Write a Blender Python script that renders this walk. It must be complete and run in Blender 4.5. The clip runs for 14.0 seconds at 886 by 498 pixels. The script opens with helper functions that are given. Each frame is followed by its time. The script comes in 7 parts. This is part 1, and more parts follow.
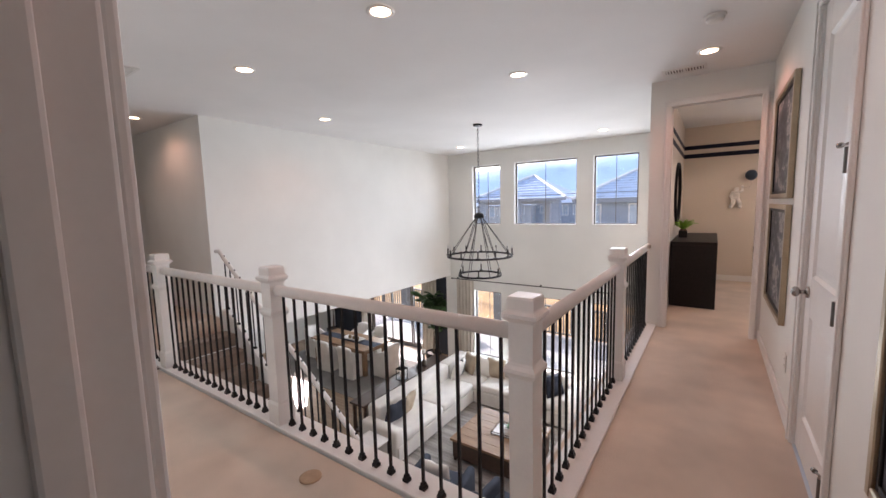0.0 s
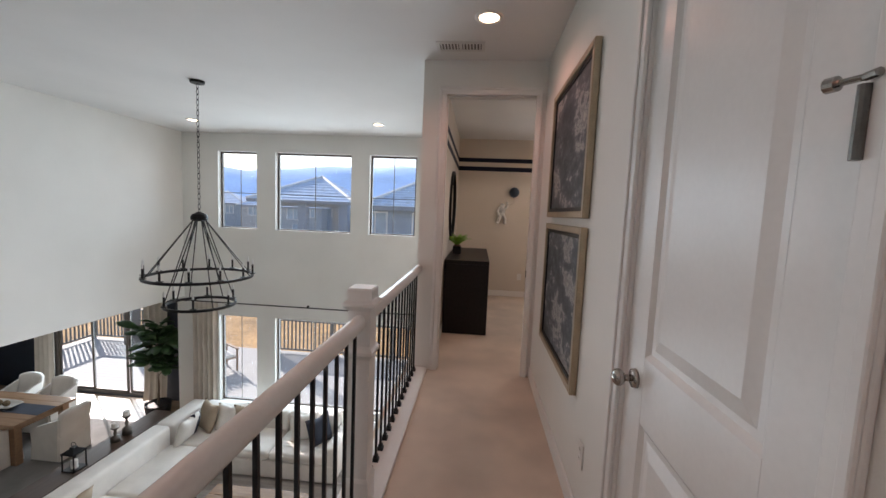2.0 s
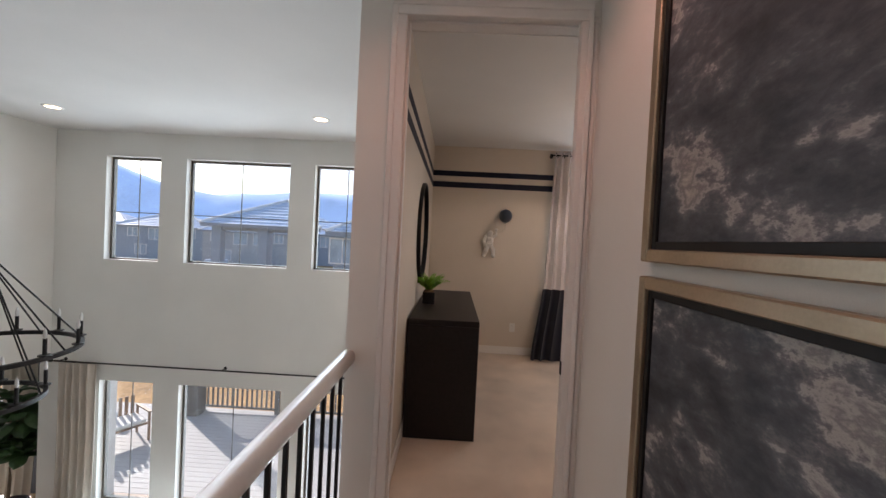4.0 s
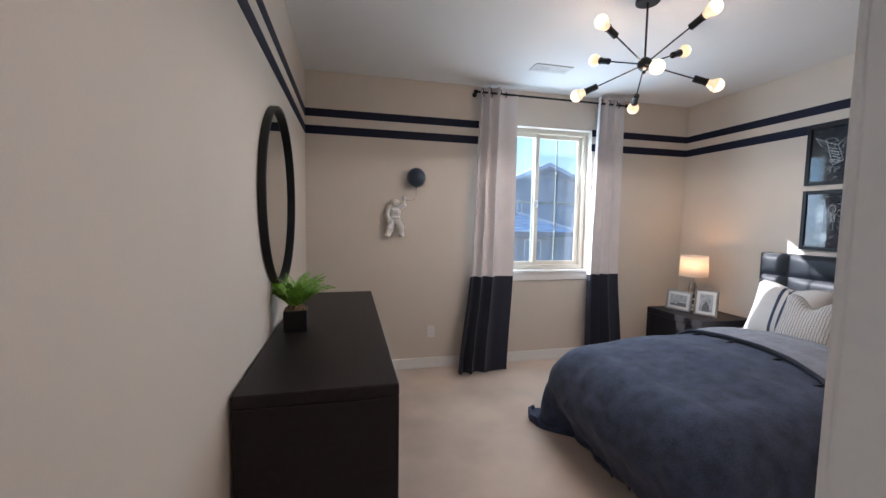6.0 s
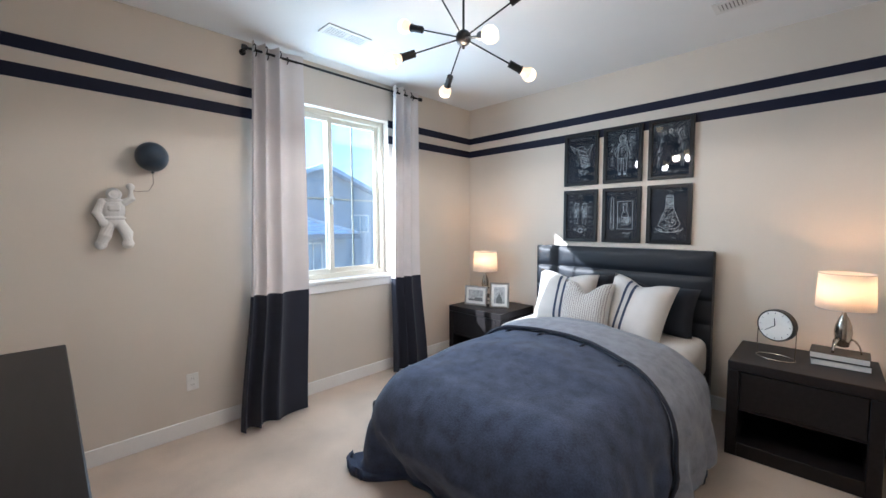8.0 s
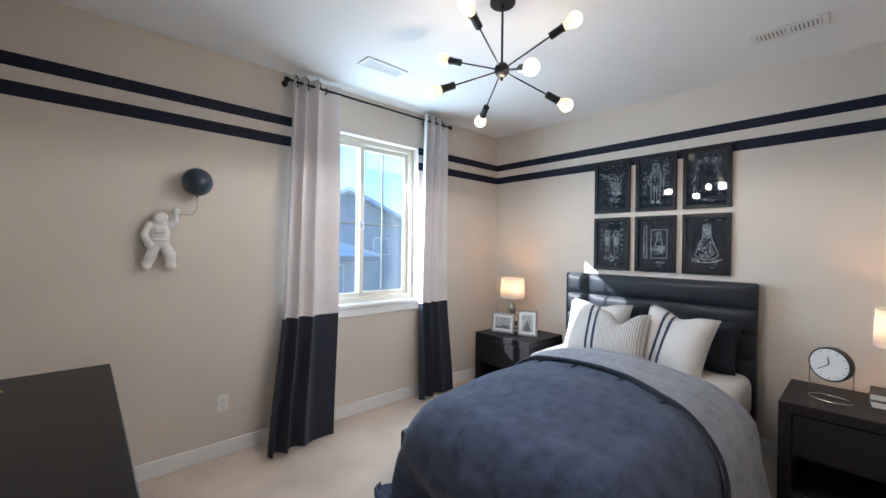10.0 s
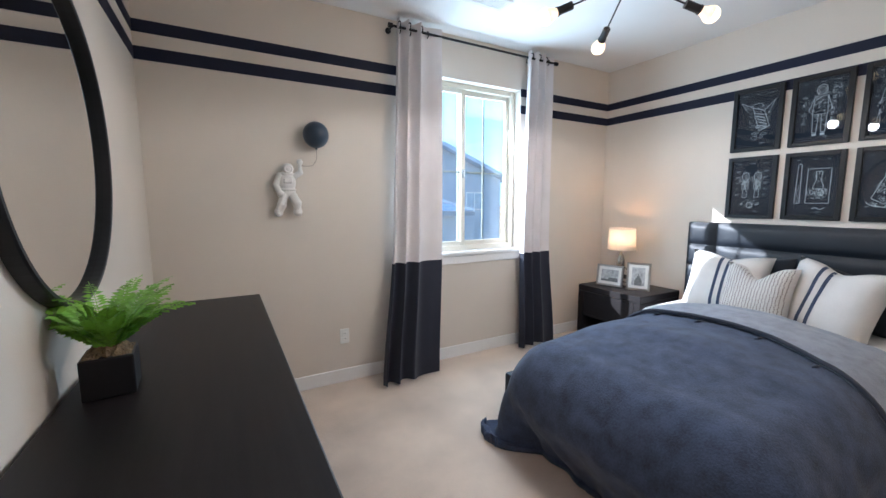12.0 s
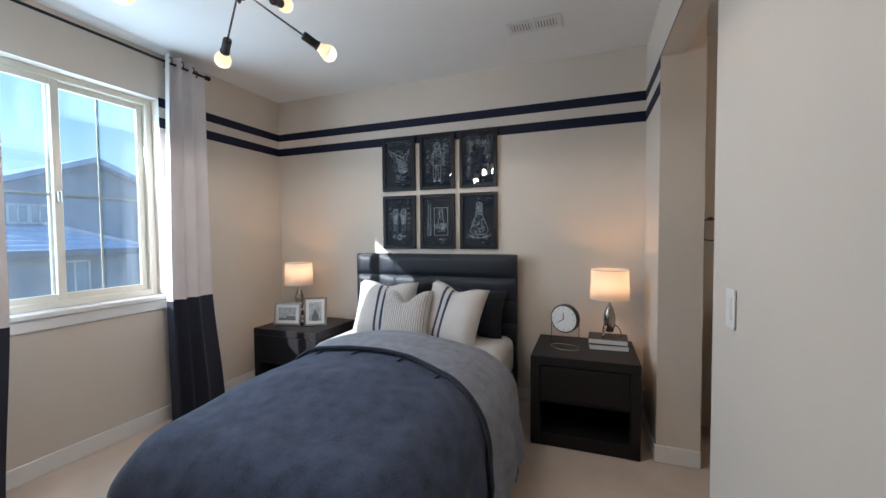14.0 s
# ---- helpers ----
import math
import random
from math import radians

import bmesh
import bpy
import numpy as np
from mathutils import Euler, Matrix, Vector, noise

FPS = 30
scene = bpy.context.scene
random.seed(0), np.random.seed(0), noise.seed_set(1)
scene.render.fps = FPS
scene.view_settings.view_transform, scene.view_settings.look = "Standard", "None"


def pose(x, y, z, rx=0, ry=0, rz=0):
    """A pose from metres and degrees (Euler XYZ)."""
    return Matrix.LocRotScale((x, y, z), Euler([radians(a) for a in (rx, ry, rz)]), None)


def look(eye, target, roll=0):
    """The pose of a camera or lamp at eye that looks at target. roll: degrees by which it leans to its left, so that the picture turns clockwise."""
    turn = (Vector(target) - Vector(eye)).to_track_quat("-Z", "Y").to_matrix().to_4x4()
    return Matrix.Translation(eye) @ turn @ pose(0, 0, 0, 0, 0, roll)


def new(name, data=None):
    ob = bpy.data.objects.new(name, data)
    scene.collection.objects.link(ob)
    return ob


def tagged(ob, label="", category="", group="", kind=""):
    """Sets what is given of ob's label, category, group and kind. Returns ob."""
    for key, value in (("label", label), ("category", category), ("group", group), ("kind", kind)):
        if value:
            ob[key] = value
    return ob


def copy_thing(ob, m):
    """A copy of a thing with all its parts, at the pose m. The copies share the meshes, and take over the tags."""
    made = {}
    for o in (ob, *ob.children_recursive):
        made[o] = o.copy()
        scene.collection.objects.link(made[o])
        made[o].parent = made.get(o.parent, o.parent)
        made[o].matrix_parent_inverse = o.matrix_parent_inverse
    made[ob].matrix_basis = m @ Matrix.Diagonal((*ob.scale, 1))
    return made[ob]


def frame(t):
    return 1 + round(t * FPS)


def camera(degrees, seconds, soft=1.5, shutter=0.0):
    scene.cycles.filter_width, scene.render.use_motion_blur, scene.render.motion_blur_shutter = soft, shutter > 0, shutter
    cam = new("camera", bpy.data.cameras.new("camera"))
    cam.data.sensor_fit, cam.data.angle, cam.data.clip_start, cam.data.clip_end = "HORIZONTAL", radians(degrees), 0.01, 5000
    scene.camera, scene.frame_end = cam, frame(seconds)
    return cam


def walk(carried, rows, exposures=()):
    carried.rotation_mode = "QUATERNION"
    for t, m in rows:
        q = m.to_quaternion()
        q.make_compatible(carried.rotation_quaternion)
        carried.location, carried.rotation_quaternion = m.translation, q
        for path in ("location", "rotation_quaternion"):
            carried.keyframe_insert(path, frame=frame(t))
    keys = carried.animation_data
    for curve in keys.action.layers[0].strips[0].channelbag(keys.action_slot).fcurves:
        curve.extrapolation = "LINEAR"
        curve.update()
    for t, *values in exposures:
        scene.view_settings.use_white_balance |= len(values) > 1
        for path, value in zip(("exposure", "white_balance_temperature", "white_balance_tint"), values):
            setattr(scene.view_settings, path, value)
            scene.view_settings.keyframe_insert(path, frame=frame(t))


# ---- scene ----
cam = camera(97.2, 14.0)
PATH = [
    (0, (0.597, 1.98, 1.443), (-0.536, 3.614, 1.228), -1.5),
    (0.5, (0.553, 2.323, 1.463), (-0.164, 4.185, 1.329), -0.3),
    (1, (0.482, 2.711, 1.474), (0.169, 4.682, 1.345), -0.0),
    (1.5, (0.503, 3.103, 1.433), (0.408, 5.092, 1.247), 1.0),
    (2, (0.506, 3.541, 1.438), (0.332, 5.525, 1.254), 2.4),
    (2.5, (0.438, 3.97, 1.453), (0.305, 5.961, 1.32), 2.9),
    (5, (0.444, 6.081, 1.469), (0.558, 8.078, 1.44), 1.5),
    (5.5, (0.439, 6.459, 1.459), (0.785, 8.426, 1.343), 0.7),
    (6, (0.49, 6.818, 1.453), (0.958, 8.757, 1.305), 0.9),
    (6.5, (0.534, 7.126, 1.441), (1.392, 8.93, 1.343), 0.3),
    (7, (0.578, 7.331, 1.443), (1.74, 8.95, 1.272), -0.1),
    (7.5, (0.625, 7.416, 1.425), (2.041, 8.82, 1.277), 0.0),
    (10, (0.561, 7.527, 1.446), (1.917, 8.997, 1.437), 0.7),
    (10.5, (0.554, 7.543, 1.417), (1.575, 9.262, 1.366), 0.2),
    (11, (0.528, 7.569, 1.397), (1.239, 9.433, 1.246), 0.1),
    (11.5, (0.502, 7.594, 1.376), (1.165, 9.466, 1.14), -0.1),
    (12, (0.507, 7.597, 1.383), (1.481, 9.328, 1.145), -0.0),
    (12.5, (0.534, 7.572, 1.386), (1.907, 9.005, 1.135), -0.2),
    (13, (0.58, 7.518, 1.39), (2.27, 8.56, 1.15), -0.4),
    (13.5, (0.687, 7.504, 1.401), (2.527, 8.267, 1.225), -0.5),
    (14, (0.943, 7.512, 1.387), (2.816, 8.208, 1.31), -0.5),
]
LIGHT = [(0.0, 1.1, 6800, 29), (0.5, 0.9, 6780, 28), (1.5, 0.62, 6650, 24), (2.5, 0.5, 6600, 21), (4.6, 0.5, 6720, 26), (5.6, 0.62, 6750, 32), (5.95, 0.93, 5650, 17), (6.3, 1.18, 5400, 13), (7.2, 1.5, 5300, 11), (10.2, 1.38, 5250, 9), (11.0, 1.46, 5130, 6), (12.0, 1.52, 5200, 10), (13.0, 1.28, 5320, 11), (14.0, 0.98, 5380, 10)]
walk(cam, [(t, look(eye, target, roll)) for t, eye, target, roll in PATH], LIGHT)

# ---- world, sun, exposure ----
world = bpy.data.worlds.new("sky")
scene.world = world
world.use_nodes = True
wn = world.node_tree.nodes
sky = wn.new("ShaderNodeTexSky")
sky.sky_type, sky.sun_disc = "NISHITA", False
SUN_EL, SUN_FROM = radians(26), Vector((-0.785, 0.620, 0))
sky.sun_elevation = SUN_EL
sky.sun_rotation = math.atan2(SUN_FROM.x, SUN_FROM.y)
world.node_tree.links.new(sky.outputs[0], wn["Background"].inputs[0])
wn["Background"].inputs[1].default_value = 0.15

sun = new("sun", bpy.data.lights.new("sun", "SUN"))
sun.data.energy, sun.data.angle, sun.data.color = 5.0, radians(0.5), (1.0, 0.93, 0.84)
sun.matrix_world = look((0, 0, 20), Vector((0, 0, 20)) - Vector((SUN_FROM.x * math.cos(SUN_EL), SUN_FROM.y * math.cos(SUN_EL), math.sin(SUN_EL))))


def sky_panel(x, z, w, h, y, power, color=(0.78, 0.95, 1.0), spread=130, lift=0.0):
    """Skylight that enters through a window in the outer wall."""
    lamp = new("window_skylight", bpy.data.lights.new("window_skylight", "AREA"))
    lamp.data.shape, lamp.data.size, lamp.data.size_y = "RECTANGLE", w, h
    lamp.data.energy, lamp.data.color = power, color
    lamp.matrix_world = look((x, y, z), (x, y - 1, z + lift))
    lamp.data.spread = radians(spread)
    return lamp


def bulb_light(name, at, power, color, radius=0.04):
    lamp = new(name, bpy.data.lights.new(name, "POINT"))
    lamp.data.energy, lamp.data.color, lamp.data.shadow_soft_size = power, color, radius
    lamp.location = at
    return lamp




def down_light(name, at, power, color, cone=150, blend=0.6):
    lamp = new(name, bpy.data.lights.new(name, "SPOT"))
    lamp.data.energy, lamp.data.color, lamp.data.shadow_soft_size = power, color, 0.04
    lamp.data.spot_size, lamp.data.spot_blend = radians(cone), blend
    lamp.location = at
    return lamp


sky_panel(2.38, 1.67, 1.1, 1.36, 10.57, 16.5, spread=176, lift=0.12)
for x, w in ((-3.99, 0.72), (-2.53, 1.4), (-1.06, 0.82)):
    sky_panel(x, 1.7, w, 1.4, 10.66, 12.5 * w)
    sky_panel(x, -1.55, w, 1.7, 10.66, 20 * w)
sky_panel(-7.6, -1.9, 2.5, 2.1, 11.62, 60)

# ---- helpers for building ----


def box(bm, x0, x1, y0, y1, z0, z1, bevel=0.0, seg=1):
    m = Matrix.LocRotScale(((x0 + x1) / 2, (y0 + y1) / 2, (z0 + z1) / 2), None, (x1 - x0, y1 - y0, z1 - z0))
    r = bmesh.ops.create_cube(bm, size=1, matrix=m)
    if bevel:
        edges = list({e for v in r["verts"] for e in v.link_edges})
        bmesh.ops.bevel(bm, geom=edges, offset=bevel, segments=seg, profile=0.5, affect="EDGES")
    return bm


def tube(bm, a, b, r0, r1=None, seg=10, caps=True):
    a, b = Vector(a), Vector(b)
    r1 = r0 if r1 is None else r1
    turn = (b - a).to_track_quat("Z", "Y").to_matrix().to_4x4()
    m = Matrix.Translation((a + b) / 2) @ turn
    bmesh.ops.create_cone(bm, cap_ends=caps, segments=seg, radius1=r0, radius2=r1, depth=(b - a).length, matrix=m)
    return bm


def ball(bm, at, r, sx=1, sy=1, sz=1, u=16, v=10):
    m = Matrix.LocRotScale(at, None, (sx, sy, sz))
    bmesh.ops.create_uvsphere(bm, u_segments=u, v_segments=v, radius=r, matrix=m)
    return bm


def lathe(bm, profile, at=(0, 0, 0), seg=20):
    """Turn a profile of (radius, height) round the upright through at."""
    rings = []
    for r, z in profile:
        rings.append([bm.verts.new((at[0] + r * math.cos(2 * math.pi * k / seg), at[1] + r * math.sin(2 * math.pi * k / seg), at[2] + z)) for k in range(seg)])
    for a, b in zip(rings, rings[1:]):
        for k in range(seg):
            bm.faces.new((a[k], a[(k + 1) % seg], b[(k + 1) % seg], b[k]))
    for ring, flip in ((rings[0], True), (rings[-1], False)):
        bm.faces.new(ring[::-1] if flip else ring)
    return bm


def sweep(bm, points, r, seg=8, closed=False, flat=1.0):
    """A round bar along points."""
    pts = [Vector(p) for p in points]
    n = len(pts)
    rings = []
    for i, p in enumerate(pts):
        a = pts[(i - 1) % n] if closed or i else p
        b = pts[(i + 1) % n] if closed or i < n - 1 else p
        q = (b - a).to_track_quat("Z", "Y").to_matrix()
        rr = r[i] if isinstance(r, (list, tuple)) else r
        rings.append([bm.verts.new(p + q @ Vector((rr * math.cos(2 * math.pi * k / seg), flat * rr * math.sin(2 * math.pi * k / seg), 0))) for k in range(seg)])
    for i in range(n if closed else n - 1):
        a, b = rings[i], rings[(i + 1) % n]
        for k in range(seg):
            bm.faces.new((a[k], a[(k + 1) % seg], b[(k + 1) % seg], b[k]))
    if not closed:
        bm.faces.new(rings[0][::-1])
        bm.faces.new(rings[-1])
    return bm


def sheet(bm, nu, nv, f):
    """A sheet of nu by nv cells whose points f(u, v) gives."""
    g = [[bm.verts.new(f(i / nu, j / nv)) for j in range(nv + 1)] for i in range(nu + 1)]
    for i in range(nu):
        for j in range(nv):
            bm.faces.new((g[i][j], g[i + 1][j], g[i + 1][j + 1], g[i][j + 1]))
    return bm


def extrude_poly(bm, outline, axis, lo, hi):
    """A prism over an outline of 2D points, between lo and hi along axis ('x', 'y' or 'z')."""
    def at(p, h):
        return {"x": (h, p[0], p[1]), "y": (p[0], h, p[1]), "z": (p[0], p[1], h)}[axis]
    a = [bm.verts.new(at(p, lo)) for p in outline]
    b = [bm.verts.new(at(p, hi)) for p in outline]
    n = len(outline)
    for k in range(n):
        bm.faces.new((a[k], a[(k + 1) % n], b[(k + 1) % n], b[k]))
    bm.faces.new(a[::-1])
    bm.faces.new(b)
    return bm


def to_mesh(name, bm, material, smooth=False):
    bmesh.ops.recalc_face_normals(bm, faces=bm.faces[:])
    me = bpy.data.meshes.new(name)
    bm.to_mesh(me)
    bm.free()
    if material:
        me.materials.append(material)
    if smooth:
        me.shade_smooth()
    return me


def part(name, bm, material, parent=None, label="", smooth=False):
    """One mesh object, in the parent's own axes, under a thing or a part."""
    ob = new(name, to_mesh(name, bm, material, smooth))
    if parent:
        ob.parent = parent
    if label:
        ob["label"] = label
    return ob


def thing(name, label, category, m=None, group="", kind=""):
    ob = new(name)
    ob.empty_display_size = 0.1
    if m is not None:
        ob.matrix_world = m
    return tagged(ob, label, category, group, kind)


def structure(name, bm, material, label, category, smooth=False, kind="structure"):
    return tagged(part(name, bm, material, None, "", smooth), label, category, "", kind)


def solid(name, bm, material, label, category, m=None, group="", smooth=False):
    """A thing that is one mesh."""
    ob = part(name, bm, material, None, "", smooth)
    if m is not None:
        ob.matrix_world = m
    return tagged(ob, label, category, group)


B = bmesh.new

# ---- materials ----


def paint(name, color, rough=0.6, vary=0.06, scale=3.0, fine=120.0, bump=0.08, metal=0.0, sheen=0.0, depth=0.002, spec=0.5, island=0.0, stretch=(1, 1, 1)):
    """A surface with slow and fine variation of colour and a fine relief."""
    m = bpy.data.materials.new(name)
    m.use_nodes = True
    n, l = m.node_tree.nodes, m.node_tree.links
    p = n["Principled BSDF"]
    p.inputs["Roughness"].default_value, p.inputs["Metallic"].default_value = rough, metal
    p.inputs["Specular IOR Level"].default_value = spec
    if sheen:
        p.inputs["Sheen Weight"].default_value = sheen
    co, mp = n.new("ShaderNodeTexCoord"), n.new("ShaderNodeMapping")
    mp.inputs["Scale"].default_value = stretch
    l.new(co.outputs["Object"], mp.inputs[0])
    slow, quick = n.new("ShaderNodeTexNoise"), n.new("ShaderNodeTexNoise")
    slow.inputs["Scale"].default_value, slow.inputs["Detail"].default_value = scale, 4
    quick.inputs["Scale"].default_value, quick.inputs["Detail"].default_value = fine, 3
    for t in (slow, quick):
        l.new(mp.outputs[0], t.inputs[0])
    mix = n.new("ShaderNodeMath")
    mix.operation = "ADD"
    half = n.new("ShaderNodeMath")
    half.operation, half.inputs[1].default_value = "MULTIPLY", 0.6
    l.new(quick.outputs[0], half.inputs[0])
    l.new(slow.outputs[0], mix.inputs[0])
    l.new(half.outputs[0], mix.inputs[1])
    last = mix
    if island:
        geo, ob, add, mul = n.new("ShaderNodeNewGeometry"), n.new("ShaderNodeObjectInfo"), n.new("ShaderNodeMath"), n.new("ShaderNodeMath")
        add.operation, mul.operation, mul.inputs[1].default_value = "ADD", "MULTIPLY", island
        l.new(geo.outputs["Random Per Island"], add.inputs[0])
        l.new(ob.outputs["Random"], add.inputs[1])
        l.new(add.outputs[0], mul.inputs[0])
        last = n.new("ShaderNodeMath")
        last.operation = "ADD"
        l.new(mix.outputs[0], last.inputs[0])
        l.new(mul.outputs[0], last.inputs[1])
    ramp = n.new("ShaderNodeValToRGB")
    lo, hi = [max(0, c * (1 - 2.2 * vary)) for c in color], [min(1, c * (1 + 2.2 * vary)) for c in color]
    ramp.color_ramp.elements[0].position = 0.45
    ramp.color_ramp.elements[1].position = 1.0
    ramp.color_ramp.elements[0].color, ramp.color_ramp.elements[1].color = (*lo, 1), (*hi, 1)
    l.new(last.outputs[0], ramp.inputs[0])
    l.new(ramp.outputs[0], p.inputs["Base Color"])
    if bump:
        b = n.new("ShaderNodeBump")
        b.inputs["Strength"].default_value, b.inputs["Distance"].default_value = bump, depth
        l.new(quick.outputs[0], b.inputs["Height"])
        l.new(b.outputs[0], p.inputs["Normal"])
    return m


def wood(name, color, dark, rough=0.45, scale=2.0, along=(1, 14, 14), island=0.0):
    """Grain that runs along one axis."""
    m = paint(name, color, rough, 0.1, scale, 60, 0.12, island=island, stretch=along)
    r = [x for x in m.node_tree.nodes if x.type == "VALTORGB"][0]
    r.color_ramp.elements[0].color = (*dark, 1)
    r.color_ramp.elements[1].color = (*color, 1)
    return m


def glow(name, color, strength):
    m = bpy.data.materials.new(name)
    m.use_nodes = True
    p = m.node_tree.nodes["Principled BSDF"]
    p.inputs["Base Color"].default_value = (*color, 1)
    p.inputs["Emission Color"].default_value, p.inputs["Emission Strength"].default_value = (*color, 1), strength
    return m


def clear_glass(name, tint=(0.93, 0.97, 0.98), dust=0.0):
    """Thin window glass: a clear pane with a reflection that grows towards grazing, and a film of dust that catches the light."""
    m = bpy.data.materials.new(name)
    m.use_nodes = True
    n, l = m.node_tree.nodes, m.node_tree.links
    n.remove(n["Principled BSDF"])
    t, g, mx, f = n.new("ShaderNodeBsdfTransparent"), n.new("ShaderNodeBsdfGlossy"), n.new("ShaderNodeMixShader"), n.new("ShaderNodeLayerWeight")
    t.inputs[0].default_value, g.inputs["Roughness"].default_value = (*tint, 1), 0.01
    f.inputs[0].default_value = 0.5
    pw, ad = n.new("ShaderNodeMath"), n.new("ShaderNodeMath")
    pw.operation, pw.inputs[1].default_value = "POWER", 5
    ad.operation, ad.inputs[1].default_value, ad.inputs[2].default_value = "MULTIPLY_ADD", 0.9, 0.03
    l.new(f.outputs["Facing"], pw.inputs[0])
    l.new(pw.outputs[0], ad.inputs[0])
    l.new(ad.outputs[0], mx.inputs[0])
    l.new(t.outputs[0], mx.inputs[1])
    l.new(g.outputs[0], mx.inputs[2])
    if dust:
        tl, film_, ns, rp = n.new("ShaderNodeBsdfTranslucent"), n.new("ShaderNodeMixShader"), n.new("ShaderNodeTexNoise"), n.new("ShaderNodeMapRange")
        tl.inputs[0].default_value = (0.85, 0.93, 1.0, 1)
        co, mp = n.new("ShaderNodeTexCoord"), n.new("ShaderNodeMapping")
        mp.inputs["Scale"].default_value = (5.0, 1.0, 0.8)
        ns.inputs["Scale"].default_value, ns.inputs["Detail"].default_value = 1.6, 5
        rp.inputs["From Min"].default_value, rp.inputs["From Max"].default_value = 0.35, 0.7
        rp.inputs["To Min"].default_value, rp.inputs["To Max"].default_value = dust * 0.55, dust * 1.5
        l.new(co.outputs["Object"], mp.inputs[0])
        l.new(mp.outputs[0], ns.inputs[0])
        l.new(ns.outputs[0], rp.inputs[0])
        l.new(rp.outputs[0], film_.inputs[0])
        l.new(mx.outputs[0], film_.inputs[1])
        l.new(tl.outputs[0], film_.inputs[2])
        mx = film_
    l.new(mx.outputs[0], n["Material Output"].inputs[0])
    return m


M_WALL = paint("white_wall_paint", (0.80, 0.80, 0.765), 0.7, 0.02, 1.5, 260, 0.10)
M_BEIGE = paint("beige_wall_paint", (0.665, 0.60, 0.522), 0.7, 0.02, 1.5, 260, 0.10)
M_CEIL = paint("ceiling_paint", (0.77, 0.77, 0.76), 0.8, 0.02, 1.2, 180, 0.14)
M_TRIM = paint("white_trim_enamel", (0.80, 0.79, 0.77), 0.35, 0.015, 4, 60, 0.03)
M_CARPET = paint("beige_carpet", (0.62, 0.51, 0.415), 0.95, 0.13, 1.7, 420, 0.6, sheen=0.25, depth=0.006)
M_STRIPE = paint("navy_stripe_paint", (0.010, 0.012, 0.030), 0.6, 0.05, 4, 200, 0.05, spec=0.25)
M_NAVY = paint("navy_wall_paint", (0.018, 0.024, 0.038), 0.65, 0.05, 3, 200, 0.05)
M_IRON = paint("black_iron", (0.012, 0.012, 0.013), 0.42, 0.1, 8, 90, 0.08, metal=0.6)
M_BLACKWOOD = wood("espresso_wood", (0.015, 0.0125, 0.013), (0.007, 0.006, 0.007), 0.44, 3, (14, 1, 14))
M_BLACKWOOD.node_tree.nodes["Principled BSDF"].inputs["Specular IOR Level"].default_value = 0.28
M_NICKEL = paint("brushed_nickel", (0.38, 0.36, 0.34), 0.22, 0.05, 6, 200, 0.04, metal=1)
M_GLASS = clear_glass("window_glass", dust=0.004)
# darker tint put in to tone down the bright view outside
M_TINTGLASS = clear_glass("view_dimming_glass", (0.76, 0.82, 0.84), 0.032)

# ---- structure ----
LOW = -3.04          # ground floor
CEIL = 2.74
GX0, GX1 = -5.08, -0.022   # great room, from its beam wall to the bedroom partition
YD, YN = 7.0, 7.12   # hall face and bedroom face of the bedroom's front wall
YB, YO = 10.5, 10.68  # inner and outer face of the outer wall
BX0, BX1 = 0.116, 4.16  # bedroom
HX = 1.03            # hall's closed side
RY, RX = 3.42, -0.008   # lines of the two railings


def wall(name, axis, a, b, u0, u1, z0, z1, material, label, holes=()):
    """A wall between a and b along its thin axis; holes: (u0, u1, z0, z1)."""
    bm = B()
    us = sorted({u0, u1, *[h[0] for h in holes], *[h[1] for h in holes]})
    for s, e in zip(us, us[1:]):
        cuts = sorted((h[2], h[3]) for h in holes if h[0] <= s and h[1] >= e)
        z = z0
        for c0, c1 in cuts + [(z1, z1)]:
            if c0 > z + 1e-6:
                if axis == "x":
                    box(bm, a, b, s, e, z, c0)
                else:
                    box(bm, s, e, a, b, z, c0)
            z = max(z, c1)
    bmesh.ops.remove_doubles(bm, verts=bm.verts[:], dist=1e-5)
    return structure(name, bm, material, label, "wall")


WIN_UP = [(-4.37, -3.61), (-3.25, -1.82), (-1.48, -0.63)]
UPZ, LOWZ = (0.98, 2.41), (-2.42, -0.69)
BWIN = (1.80, 2.96, 0.93, 2.40)
wall("wall_north_great_room", "y", YB, YO, GX0 - 0.15, 0.05, LOW, CEIL, M_WALL, "tall white plaster wall with two rows of windows",
     [(a, b, *UPZ) for a, b in WIN_UP] + [(a, b, *LOWZ) for a, b in WIN_UP])
wall("wall_north_bedroom", "y", YB, YO, 0.05, BX1 + 0.15, 0, CEIL, M_BEIGE, "beige painted bedroom wall with one window", [BWIN])
wall("wall_partition_great_room", "x", GX1, 0.05, YD + 0.06, YB, LOW, CEIL, M_WALL, "white wall between great room and bedroom")
wall("wall_west_bedroom", "x", 0.05, BX0, YN, YB, 0, CEIL, M_BEIGE, "beige bedroom wall behind the dresser")
wall("wall_east_bedroom", "x", BX1, BX1 + 0.15, 5.4, YB, 0, CEIL, M_BEIGE, "beige bedroom wall behind the bed")
DOOR = (0.165, 1.025, 0, 2.475)
OPEN = (2.47, 3.56, 0, 2.41)
wall("wall_south_bedroom", "y", YD + 0.06, YN, 0.05, BX1, 0, CEIL, M_BEIGE, "beige bedroom wall with a door and a cased-free opening", [DOOR, OPEN])
